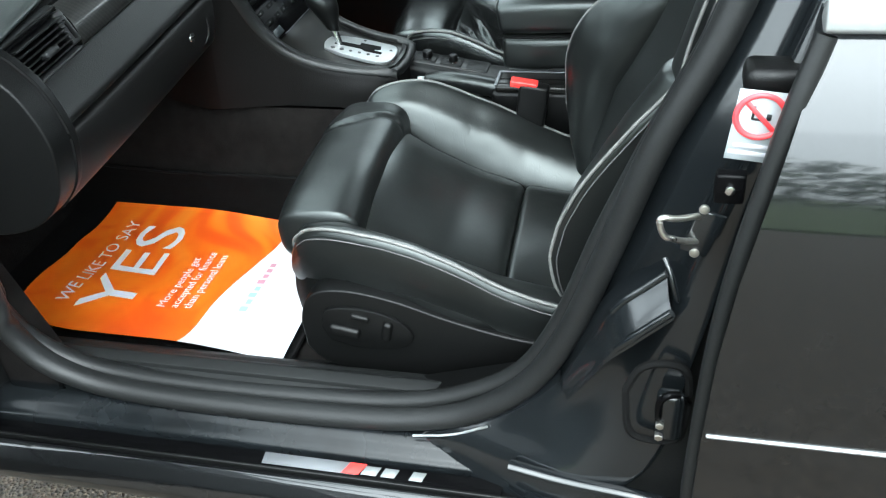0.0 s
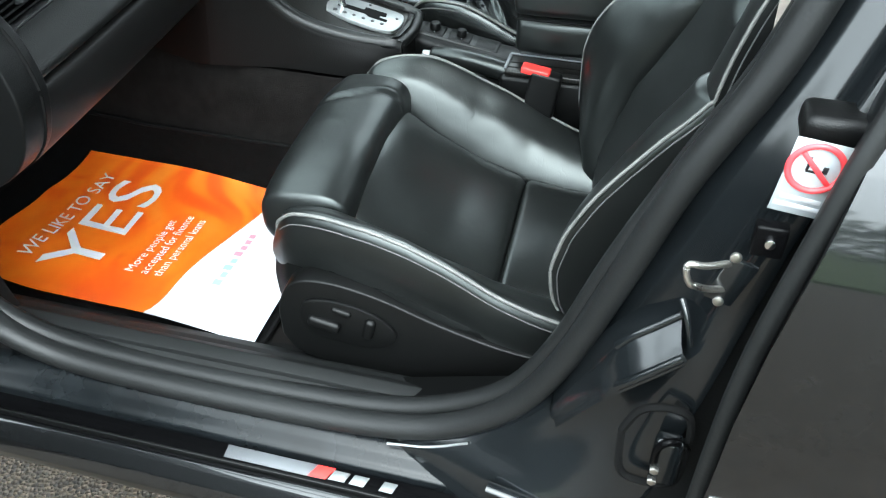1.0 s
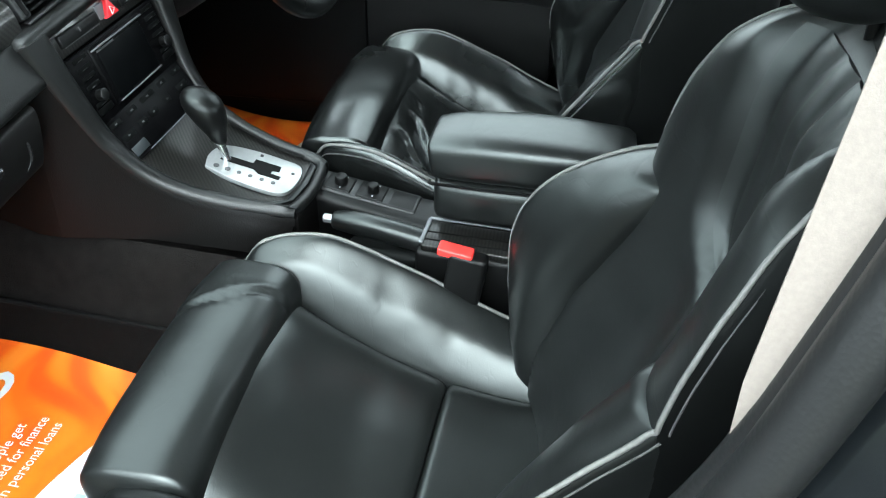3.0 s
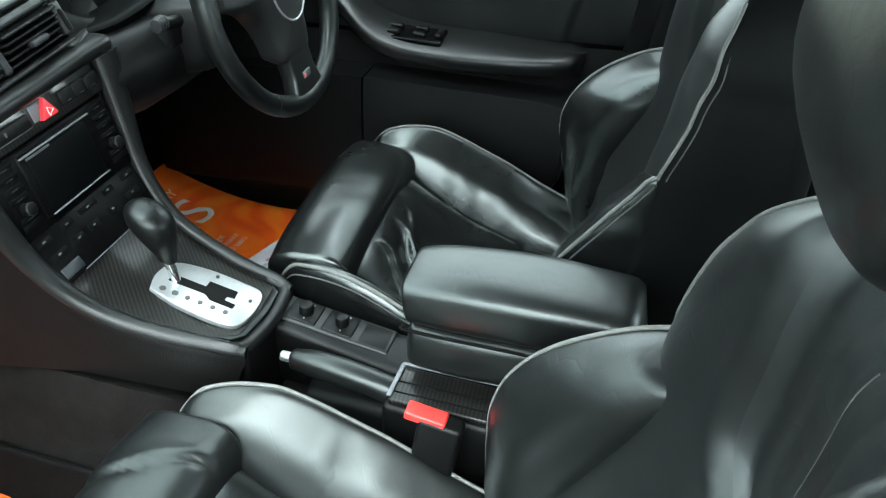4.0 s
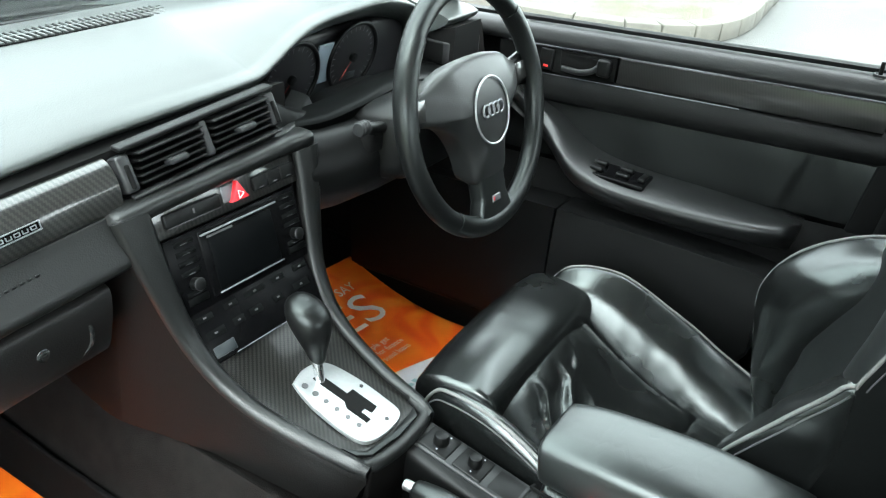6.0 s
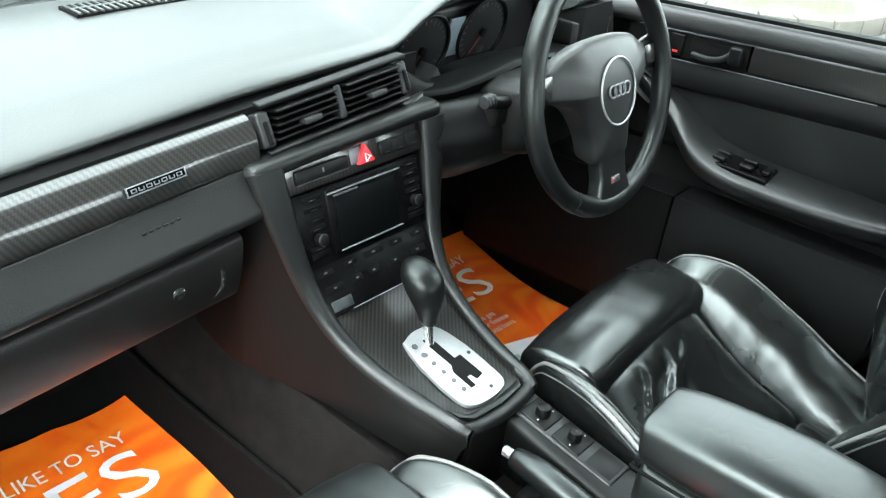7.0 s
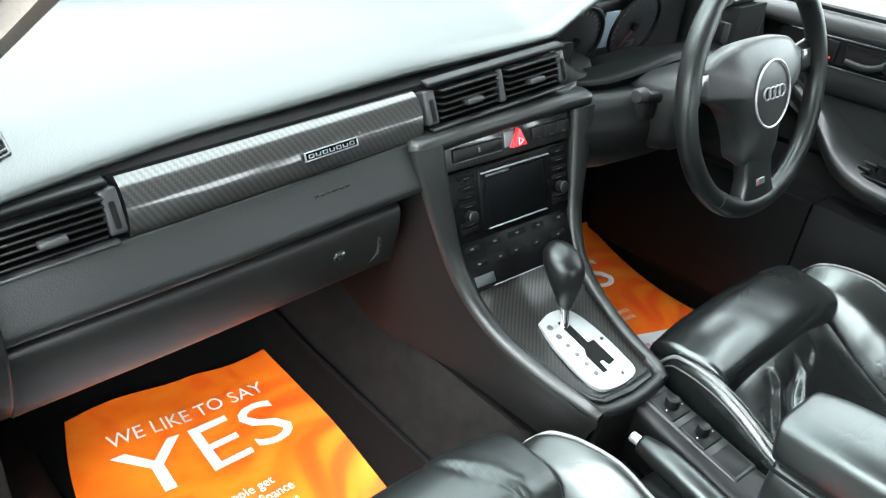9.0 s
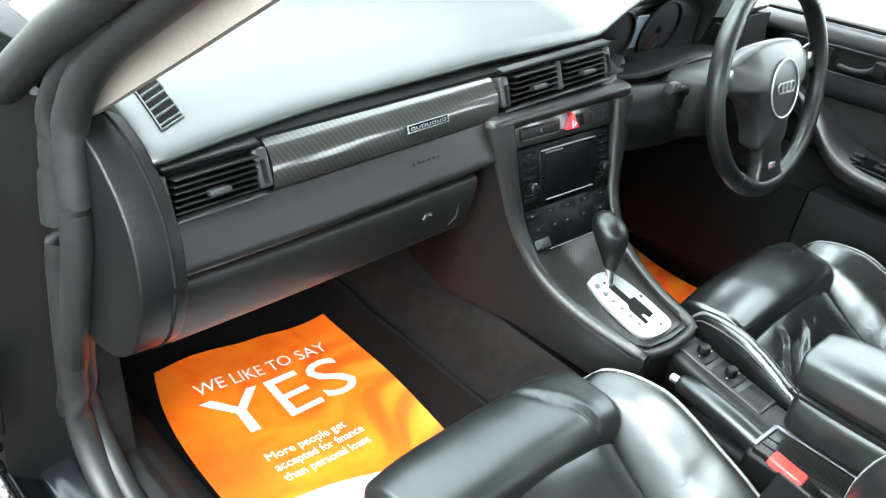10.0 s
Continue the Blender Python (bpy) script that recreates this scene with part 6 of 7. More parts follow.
def driver_lower_dash():
    ob = thing("lower_dash_panel", "black lower dash panel round the steering column", "dash panel")
    secs = []
    for y, f in ((0.145, 0.0), (0.17, 0.0), (0.21, 0.012), (0.30, 0.02), (0.44, 0.02), (0.55, 0.01), (0.66, 0.0), (0.70, -0.01)):
        prof = [(-0.36, 0.915), (-0.322 + f, 0.912), (-0.300 + f, 0.892), (-0.288 + f, 0.862), (-0.296 + f, 0.825), (-0.325 + f, 0.796), (-0.40, 0.785), (-0.50, 0.79), (-0.50, 0.90)]
        secs.append([(x, y, z) for x, z in (tuple(p) for p in spline(prof, 36))])
    part("panel", loft("panel", M["plastic"], secs, sharp=60), ob)
    # cowl lip that sweeps from the centre vents over the column
    lip = spline([(0.126, -0.348, 0.934), (0.150, -0.342, 0.931), (0.172, -0.335, 0.928), (0.219, -0.322, 0.929), (0.29, -0.315, 0.937), (0.358, -0.317, 0.943), (0.43, -0.322, 0.940), (0.52, -0.334, 0.925), (0.59, -0.35, 0.908)], 44)
    secs = [[(x - 0.05, y, z + 0.001), (x - 0.010, y, z + 0.0015), (x - 0.002, y, z), (x + 0.002, y, z - 0.004), (x - 0.001, y, z - 0.011), (x - 0.012, y, z - 0.030), (-0.43, y, 0.872), (-0.438, y, 0.893), (-0.40, y, min(0.905, z - 0.012))] for y, x, z in lip]
    part("cowl_lip", loft("cowl_lip", M["button"], secs, sharp=55), ob, "thin soft lip sweeping under the dials")
    v = part("outer_vent", rbox("outer_vent", M["plastic"], (-0.398, 0.640, 0.936), (0.05, 0.108, 0.040), 0.006), ob, "black outer air vent")
    for k in range(4):
        part("louvre", rbox("louvre", M["plastic_grey"], (-0.371, 0.640, 0.9225 + k * 0.009), (0.012, 0.09, 0.003), 0.001, 1), v)
    for y in (0.592, 0.688):
        part("vent_bezel", rbox("vent_bezel", M["bezel"], (-0.373, y, 0.936), (0.02, 0.009, 0.040), 0.004, 2), v)
    secs = []
    for y, x, top in ((0.1225, -0.335, 0.968), (0.135, -0.338, 0.964), (0.155, -0.343, 0.953), (0.180, -0.348, 0.940), (0.21, -0.352, 0.930)):
        secs.append([(x - 0.03, y, top), (x - 0.006, y, top), (x, y, top - 0.004), (x + 0.004, y, 0.92), (x + 0.006, y, 0.908), (x - 0.03, y, 0.908)])
    part("vent_fairing", loft("vent_fairing", M["button"], secs, sharp=50), ob, "soft fairing beside the centre vents")
    # column shroud
    col = thing("steering_column", "black steering column shroud with a stalk", "steering column")
    secs = []
    for x, w, h, z in ((-0.42, 0.098, 0.060, 0.862), (-0.36, 0.102, 0.062, 0.868), (-0.30, 0.102, 0.062, 0.876), (-0.250, 0.094, 0.058, 0.885), (-0.232, 0.080, 0.048, 0.890)):
        secs.append([(x, 0.369 + a * w, z + b * h) for a, b in super_ring(36, 4.5)])
    part("shroud", loft("shroud", M["plastic"], secs, sharp=60), col)
    part("stalk_slot", rbox("stalk_slot", M["hole"], (-0.283, 0.262, 0.898), (0.03, 0.032, 0.040), 0.006, 3), col, "dark slot for the stalk")
    sk = part("stalk", tube("stalk", M["plastic"], [(-0.275, 0.29, 0.908), (-0.268, 0.25, 0.918), (-0.262, 0.222, 0.927)], 0.009, 16, 12), col, "black column stalk")
    part("stalk_end", cyl("stalk_end", M["plastic_grey"], (-0.260, 0.213, 0.930), 0.0100, 0.022, "y", 24, bev=0.003), sk)
    for k in range(3):
        part("stalk_ring", torus("stalk_ring", M["bezel"], 0.0098, 0.0013, Matrix.Translation((-0.260, 0.207 + 0.006 * k, 0.930)) @ Matrix.Rotation(radians(90), 4, "X"), 24, 6), sk, "pale ribbed end")
    part("stalk", tube("stalk", M["plastic"], [(-0.265, 0.43, 0.912), (-0.262, 0.48, 0.925), (-0.258, 0.52, 0.935)], 0.009, 16, 10), col)


def steering_wheel():
    lean = radians(16)
    m = Matrix(((0, -math.sin(lean), math.cos(lean), -0.172), (1, 0, 0, 0.364), (0, math.cos(lean), math.sin(lean), 0.945), (0, 0, 0, 1)))
    ob = thing("steering_wheel", "black leather three-spoke steering wheel with silver ring emblem", "steering wheel", m=m)
    part("rim", torus("rim", M["leather_grip"], 0.172, 0.0153, Matrix.Scale(1.0, 4), 96, 18), ob, "thick leather rim")
    part("thumb_grip", tube("thumb_grip", M["leather_grip"], [(0.171 * math.cos(a), 0.171 * math.sin(a), 0.001) for a in np.linspace(radians(2), radians(44), 14)], 0.0158, 30, 14), ob)
    part("thumb_grip", tube("thumb_grip", M["leather_grip"], [(0.171 * math.cos(a), 0.171 * math.sin(a), 0.001) for a in np.linspace(radians(136), radians(178), 14)], 0.0158, 30, 14), ob)
    part("lower_grip", tube("lower_grip", M["leather_grip"], [(0.171 * math.cos(a), 0.171 * math.sin(a), 0.001) for a in np.linspace(radians(-125), radians(-55), 16)], 0.0157, 30, 14), ob)
    half = [(0.0, 0.074), (0.045, 0.072), (0.082, 0.064), (0.112, 0.050), (0.136, 0.044), (0.143, 0.036), (0.143, 0.014), (0.134, 0.004), (0.105, -0.004), (0.078, -0.018), (0.058, -0.042), (0.046, -0.072), (0.038, -0.104)]
    out = spline(half + [(0.0, -0.110)] + [(-x, y) for x, y in reversed(half[1:])], 96)
    secs = []
    for z, k in ((-0.03, 0.92), (-0.008, 0.995), (0.002, 0.992)) + tuple((0.002 + 0.0245 * math.sin(a), 0.03 + 0.962 * math.cos(a) ** 0.8) for a in np.linspace(0.12, 1.54, 14)):
        row = []
        for x, y in out:
            # towards the middle the outline melts into an oval
            r, g = math.hypot(x, y), math.atan2(y, x)
            f = 1 - min(1.0, max(0.0, (k - 0.35) / 0.6))
            rr = r * (1 - f) + 0.075 * f
            px, py = rr * math.cos(g) * k, rr * math.sin(g) * k - 0.004 * f
            row.append((px, py, z - 0.25 * max(0.0, abs(px) - 0.07) * (z > 0)))
        secs.append(row)
    part("airbag_cover", loft("airbag_cover", M["wheel_vinyl"], secs, sharp=60), ob, "smooth black airbag cover with shoulders on the spokes")
    for s in (-1, 1):
        sp = [(s * 0.10, 0.044), (s * 0.13, 0.048), (s * 0.162, 0.054), (s * 0.163, 0.000), (s * 0.13, 0.003), (s * 0.10, 0.002)]
        part("spoke", extrude("spoke", M["plastic"], sp, "z", -0.016, -0.004, 0.004, 3), ob)
        me = extrude("spoke_insert", M["carbon"], [(s * 0.121, 0.040), (s * 0.152, 0.040), (s * 0.153, 0.012), (s * 0.126, 0.010)], "z", -0.006, 0.0015, 0.002, 2)
        part("spoke_insert", uv_planar(me, (1, 0, 0), (0, 1, 0)), ob, "carbon spoke insert")
    part("lower_spoke", extrude("lower_spoke", M["leather"], [(-0.040, -0.080), (0.040, -0.080), (0.034, -0.10), (0.034, -0.13), (0.048, -0.168), (-0.048, -0.168), (-0.034, -0.13), (-0.034, -0.10)], "z", -0.014, 0.012, 0.006, 3), ob)
    part("spoke_badge", rbox("spoke_badge", M["silver"], (0, -0.134, 0.0122), (0.022, 0.010, 0.003), 0.001, 2), ob, "small silver badge")
    part("spoke_badge_slant", rbox("spoke_badge_slant", M["red"], (-0.008, -0.134, 0.0135), (0.0035, 0.006, 0.0012), 0.0005, 1), ob)
    part("emblem_ring", torus("emblem_ring", M["alu"], 0.045, 0.0016, Matrix.Translation((0, -0.004, 0.0262)), 56, 8, 1.06), ob, "oval satin ring")
    for k in range(4):
        part("emblem", torus("emblem", M["silver"], 0.0085, 0.0016, Matrix.Translation(((k - 1.5) * 0.0125, -0.002, 0.0282)), 24, 8), ob, "bright interlocked ring")


# ---- centre console ----
CON = [  # x, z, outer half width, inner half width
    (-0.309, 0.906, 0.165, 0.122), (-0.298, 0.868, 0.157, 0.119), (-0.283, 0.815, 0.143, 0.113), (-0.262, 0.755, 0.127, 0.104),
    (-0.226, 0.707, 0.114, 0.094), (-0.175, 0.677, 0.103, 0.085), (-0.11, 0.659, 0.090, 0.073), (-0.050, 0.650, 0.078, 0.065), (-0.028, 0.643, 0.070, 0.059)]
CY = 0.008


def console():
    ob = thing("centre_console", "black centre console with head unit and carbon panel", "centre console")
    q = spline(CON, 60)
    for s in (-1, 1):
        secs = []
        for x, z, wo, wi in q:
            k = (x - q[0, 0]) / (q[-1, 0] - q[0, 0])
            foot = np.interp(x, [-0.33, -0.2, -0.08, -0.03], [0.608, 0.602, 0.590, 0.57])
            fw = np.interp(x, [-0.33, -0.28, -0.2, -0.08, -0.03], [0.158, 0.143, 0.119, 0.100, 0.088])
            nx, nz = 0.92 * (1 - min(1, k * 1.5)), 0.4 + 0.6 * min(1, k * 1.5)
            L = math.hypot(nx, nz)
            nx, nz = nx / L, nz / L
            d = 0.006
            secs.append([(x - 0.02 * nx, CY + s * wi, z - 0.02 * nz), (x + d * 0.6 * nx, CY + s * wi, z + d * 0.6 * nz), (x + d * nx, CY + s * (wi + 0.006), z + d * nz),
                         (x + d * nx, CY + s * (wo - 0.010), z + d * nz), (x + 0.3 * d * nx, CY + s * (wo - 0.002), z + 0.3 * d * nz), (x - 0.012 * nx, CY + s * wo, z - 0.012 * nz - 0.002),
                         (x - 0.016 * nx - 0.004, CY + s * (wo * 0.7 + fw * 0.3), z * 0.7 + foot * 0.3), (x - 0.024 * nx - 0.01, CY + s * (wo * 0.35 + fw * 0.65), z * 0.35 + foot * 0.65), (x - 0.03 * nx - 0.016, CY + s * fw, foot), (x - 0.05, CY + s * (wi - 0.03), foot)])
        rim = []
        for x, z, wo, wi in q:
            k = (x - q[0, 0]) / (q[-1, 0] - q[0, 0])
            nx, nz = 0.92 * (1 - min(1, k * 1.5)), 0.4 + 0.6 * min(1, k * 1.5)
            L = math.hypot(nx, nz)
            nx, nz = nx / L, nz / L
            rim.append([(x + d * nx, CY + s * w, z + d * nz) for d, w in ((0.002, wi - 0.0015), (0.0058, wi - 0.001), (0.0082, wi + 0.004), (0.0088, (wi + wo) / 2), (0.0078, wo - 0.006), (0.0045, wo + 0.0005), (-0.004, wo + 0.0012), (-0.004, wo - 0.004))])
        part("rim", loft("rim", M["dash"], rim, sharp=60), ob, "rounded soft rim of the console")
        # the flank runs on under the dash
        for d, up in ((0.03, 0.0), (0.09, 0.015), (0.16, 0.05), (0.34, 0.12)):
            secs.insert(0, [(p[0] - d, p[1], p[2] + up * (k in (8, 9))) for k, p in enumerate(secs[0] if d == 0.03 else first)])
            if d == 0.03:
                first = secs[1]
        part("side_panel", loft("side_panel", M["console_vinyl"], secs, sharp=80), ob, "soft black console side")
    # stack backing follows the rim, slightly sunk
    secs = []
    for x, z, wo, wi in q[:34]:
        secs.append([(x - 0.012, CY - wi, z - 0.003), (x - 0.012, CY + wi, z - 0.003), (x - 0.05, CY + wi, z - 0.02), (x - 0.05, CY - wi, z - 0.02)])
    part("stack_backing", loft("stack_backing", M["plastic"], secs), ob)
    # flat carbon panel by the gear lever
    secs = []
    for x, z, wo, wi in q[26:]:
        secs.append([(x, CY - wi, z - 0.003), (x, CY + wi, z - 0.003), (x, CY + wi, z - 0.012), (x, CY - wi, z - 0.012)])
    me = loft("carbon_panel", M["carbon_panel"], secs)
    part("carbon_panel", uv_planar(me, (1, 0, 0), (0, 1, 0), 0), ob, "lacquered carbon fibre panel")
    part("nose", tube("nose", M["dash"], [(-0.062, CY - 0.072, 0.650), (-0.046, CY - 0.067, 0.6455), (-0.034, CY - 0.052, 0.6425), (-0.029, CY, 0.6405), (-0.034, CY + 0.052, 0.6425), (-0.046, CY + 0.067, 0.6455), (-0.062, CY + 0.072, 0.650)], 0.0095, 60, 14), ob, "rounded soft end of the console")
    lip = [(-0.075, CY - 0.0605), (-0.052, CY - 0.0585), (-0.0375, CY - 0.046), (-0.033, CY), (-0.0375, CY + 0.046), (-0.052, CY + 0.0585), (-0.048, CY + 0.046), (-0.044, CY), (-0.048, CY - 0.046)]
    part("panel_lip", extrude("panel_lip", M["lacquer"], lip, "z", 0.6490, 0.6530, 0.0015, 2), ob, "glossy lip of the carbon panel")
    part("end_wall", extrude("end_wall", M["console_vinyl"], [(CY - 0.066, 0.645), (CY + 0.066, 0.645), (CY + 0.075, 0.50), (CY - 0.075, 0.50)], "x", -0.05, -0.026, 0.006, 3), ob)

    # axes of the stack face
    a, b = Vector((-0.310, 0, 0.907)), Vector((-0.262, 0, 0.755))
    down = (b - a).normalized()
    out = Vector((-down.z, 0, down.x))
    if out.x < 0:
        out = -out
    face = Matrix(((0, -down.x, out.x, a.x), (1, 0, 0, CY), (0, -down.z, out.z, a.z), (0, 0, 0, 1)))

    def on(name, mat, u, v, w, h, lift=0.0, depth=0.008, r=0.002, parent=ob, label="", seg=2):
        return part(name, rbox(name, M[mat], (0, 0, 0), (w, h, depth), r, seg), parent, label, face @ Matrix.Translation((u, -v, lift - depth / 2)))
    # switch strip under the vents
    me = extrude("switch_strip", M["carbon"], [(-0.121, 0.0), (0.121, 0.0), (0.119, -0.040), (-0.119, -0.040)], "z", -0.012, -0.002, 0.002)
    part("switch_strip", uv_planar(me, (1, 0, 0), (0, 1, 0), 45), ob, "carbon switch strip", face)
    on("drinks_lid", "plastic", -0.060, 0.0215, 0.086, 0.0175, 0.003, 0.012, 0.0025, label="closed rectangular flap")
    on("lid_edge", "dim_print", -0.060, 0.0298, 0.080, 0.0010, 0.0026, 0.001, 0.0003)
    on("lid_mark", "dim_print", -0.060, 0.0205, 0.003, 0.006, 0.0034, 0.001, 0.0003)
    tri = extrude("hazard_button", M["red_gloss"], [(-0.0142, -0.0105), (0.0142, -0.0105), (0.0, 0.0145)], "z", -0.006, 0.006, 0.002, 2)
    hz = part("hazard_button", tri, ob, "red triangular hazard button", face @ Matrix.Translation((0.012, -0.020, 0)))
    part("hazard_line", torus("hazard_line", M["white"], 0.006, 0.0006, Matrix.Translation((0, -0.003, 0.0062)), 3, 4), hz)
    # pale plate puts the reflection left of the triangle into colour
    on("hazard_glare", "silver", 0.004, 0.0185, 0.030, 0.021, -0.0008, 0.004)
    for k in range(3):
        on("switch", "plastic", 0.051 + 0.0245 * k, 0.0205, 0.0240, 0.0185, 0.003, 0.012, 0.0016)
        on("switch_mark", "dim_print", 0.051 + 0.0245 * k, 0.0262, 0.008, 0.001, 0.0036, 0.001, 0.0003)
    # head unit
    hu = thing("head_unit", "black navigation radio with a dark square screen", "car radio")
    on("faceplate", "gloss_black", 0, 0.092, 0.222, 0.098, -0.003, 0.01, 0.003, hu)
    on("screen_bezel", "gloss_black", 0.004, 0.090, 0.130, 0.084, -0.001, 0.006, 0.003, hu)
    on("screen", "screen", 0.004, 0.092, 0.106, 0.068, 0.0012, 0.004, 0.001, hu, "blank dark display")
    on("bezel_top", "silver", 0.004, 0.0525, 0.128, 0.0022, 0.0028, 0.003, 0.0008, hu, "thin bright line")
    on("bezel_foot", "silver", 0.004, 0.1285, 0.112, 0.0018, 0.0024, 0.003, 0.0008, hu, "thin bright line")
    on("print_bar", "dim_print", -0.03, 0.057, 0.042, 0.003, 0.0013, 0.001, 0.0003, hu)
    for s in (-1, 1):
        for k in range(6):
            v = 0.052 + 0.0125 * k
            if k == 4:
                continue
            on("button", "button", 0.004 + s * 0.0865, v, 0.029, 0.0062, -0.0018, 0.006, 0.001, hu)
            on("button_mark", "dim_print", 0.004 + s * 0.0865, v + 0.0016, 0.011, 0.0007, -0.0016, 0.001, 0.0002, hu)
        kn = part("knob", cyl("knob", M["plastic"], (0, 0, 0.002), 0.0075, 0.014, "z", 28), hu, "round knob", face @ Matrix.Translation((0.004 + s * 0.0865, -0.104, 0)))
        part("knob_ring", torus("knob_ring", M["bezel"], 0.0072, 0.0010, Matrix.Translation((0, 0, 0.0075)), 28, 6), kn)
        on("button", "button", 0.004 + s * 0.0865, 0.124, 0.031, 0.009, -0.0014, 0.006, 0.001, hu)
    # climate panel lower down, on the steeper curve of the rim
    a2, b2 = Vector((-0.277, 0, 0.770)), Vector((-0.231, 0, 0.703))
    down = (b2 - a2).normalized()
    out = Vector((-down.z, 0, down.x))
    face2 = Matrix(((0, -down.x, out.x, a2.x), (1, 0, 0, CY), (0, -down.z, out.z, a2.z), (0, 0, 0, 1)))
    cl = thing("climate_panel", "black climate control panel with small buttons", "climate panel")

    def on2(name, mat, u, v, w, h, lift=0.0, depth=0.006, r=0.002, label=""):
        return part(name, rbox(name, M[mat], (0, 0, 0), (w, h, depth), r, 2), cl, label, face2 @ Matrix.Translation((u, -v, lift - depth / 2)))
    on2("faceplate", "gloss_black", 0, 0.030, 0.202, 0.074, 0.006, 0.012)
    for u, w in ((-0.084, 0.03), (-0.042, 0.026), (0.0, 0.04), (0.042, 0.026), (0.084, 0.03)):
        on2("button", "button", u, 0.010, w * 0.9, 0.0085, 0.0062, 0.004, 0.001)
        on2("button_mark", "dim_print", u, 0.010, 0.005, 0.0022, 0.0069, 0.001, 0.0003)
    for u, w in ((-0.078, 0.034), (-0.040, 0.022), (-0.010, 0.026), (0.030, 0.020), (0.074, 0.034)):
        on2("button", "button", u, 0.032, w * 0.9, 0.0105, 0.0062, 0.004, 0.001)
        on2("button_mark", "dim_print", u, 0.032, 0.0045, 0.0022, 0.0069, 0.001, 0.0003)
    on2("display", "lcd", -0.076, 0.054, 0.034, 0.014, 0.007, 0.004, 0.001, "small grey display")
    on2("trim_line", "silver", 0.012, 0.0655, 0.15, 0.0012, 0.0075, 0.003, 0.0006, "thin bright line")
    return ob


def gear_lever():
    gp = thing("shift_gate", "satin aluminium shift gate plate with a stepped slot", "shift gate")
    tilt = math.atan2(0.677 - 0.652, 0.175 - 0.05)
    base = Matrix.Translation((-0.118, CY + 0.002, 0.6625)) @ Matrix.Rotation(tilt, 4, "Y")
    out = spline([(-0.062, -0.030), (-0.070, 0.0), (-0.060, 0.030), (-0.02, 0.040), (0.03, 0.040), (0.062, 0.034), (0.070, 0.0), (0.062, -0.036), (0.03, -0.043), (-0.02, -0.040)], 50)
    part("plate", extrude("plate", M["alu"], [tuple(p) for p in out], "z", -0.004, 0.004, 0.002, 2), gp, m=base)
    part("slot", extrude("slot", M["hole"], [(-0.050, -0.005), (-0.050, 0.008), (-0.004, 0.008), (-0.004, 0.019), (0.036, 0.019), (0.038, 0.006), (0.028, 0.004), (0.028, -0.003), (0.044, -0.004), (0.044, -0.012), (0.012, -0.012), (0.002, -0.005)], "z", 0.0035, 0.0052, 0.0004, 1), gp, "dark stepped slot", base)
    for k in range(6):
        part("mark", cyl("mark", M["dim_print"], (-0.048 + 0.0175 * k, -0.022, 0.0045), 0.0042 if k < 2 else 0.0032, 0.0012, "z", 16, bev=0), gp, "round grey position mark", base)
    for c in ((-0.058, 0.020), (0.0, 0.032), (0.057, 0.012)):
        part("mark", cyl("mark", M["dial"], (c[0], c[1], 0.0045), 0.0026, 0.0012, "z", 12, bev=0), gp, m=base)
    ob = thing("gear_lever", "black gear selector with a chrome stem", "gear lever")
    stem = [(-0.153, CY + 0.002, 0.655), (-0.160, CY + 0.003, 0.680), (-0.168, CY + 0.005, 0.706)]
    part("stem", tube("stem", M["chrome"], stem, 0.0065, 12, 14), ob, "chrome stem")
    secs = []
    prof = spline([(0.699, 0.0085, -0.1680), (0.703, 0.0112, -0.1690), (0.712, 0.0138, -0.1715), (0.724, 0.0188, -0.1755), (0.739, 0.0245, -0.180), (0.752, 0.0278, -0.184), (0.764, 0.0270, -0.1865), (0.7725, 0.0218, -0.188), (0.7775, 0.0135, -0.1885), (0.7795, 0.0045, -0.1885), (0.7797, 0.0005, -0.1885)], 56)
    for z, r, x in prof:
        secs.append([(x + r * 1.08 * a, CY + 0.006 + 0.04 * (z - 0.684) + r * 0.92 * b, z - 0.25 * r * a) for a, b in super_ring(32, 2.15)])
    me = loft("knob", M["lacquer"], secs, sharp=170)
    part("knob", me, ob, "glossy black grip")
    part("button", cyl("button", M["chrome"], (-0.182, CY + 0.034, 0.752), 0.0055, 0.010, "y", 18), ob, "bright release button")


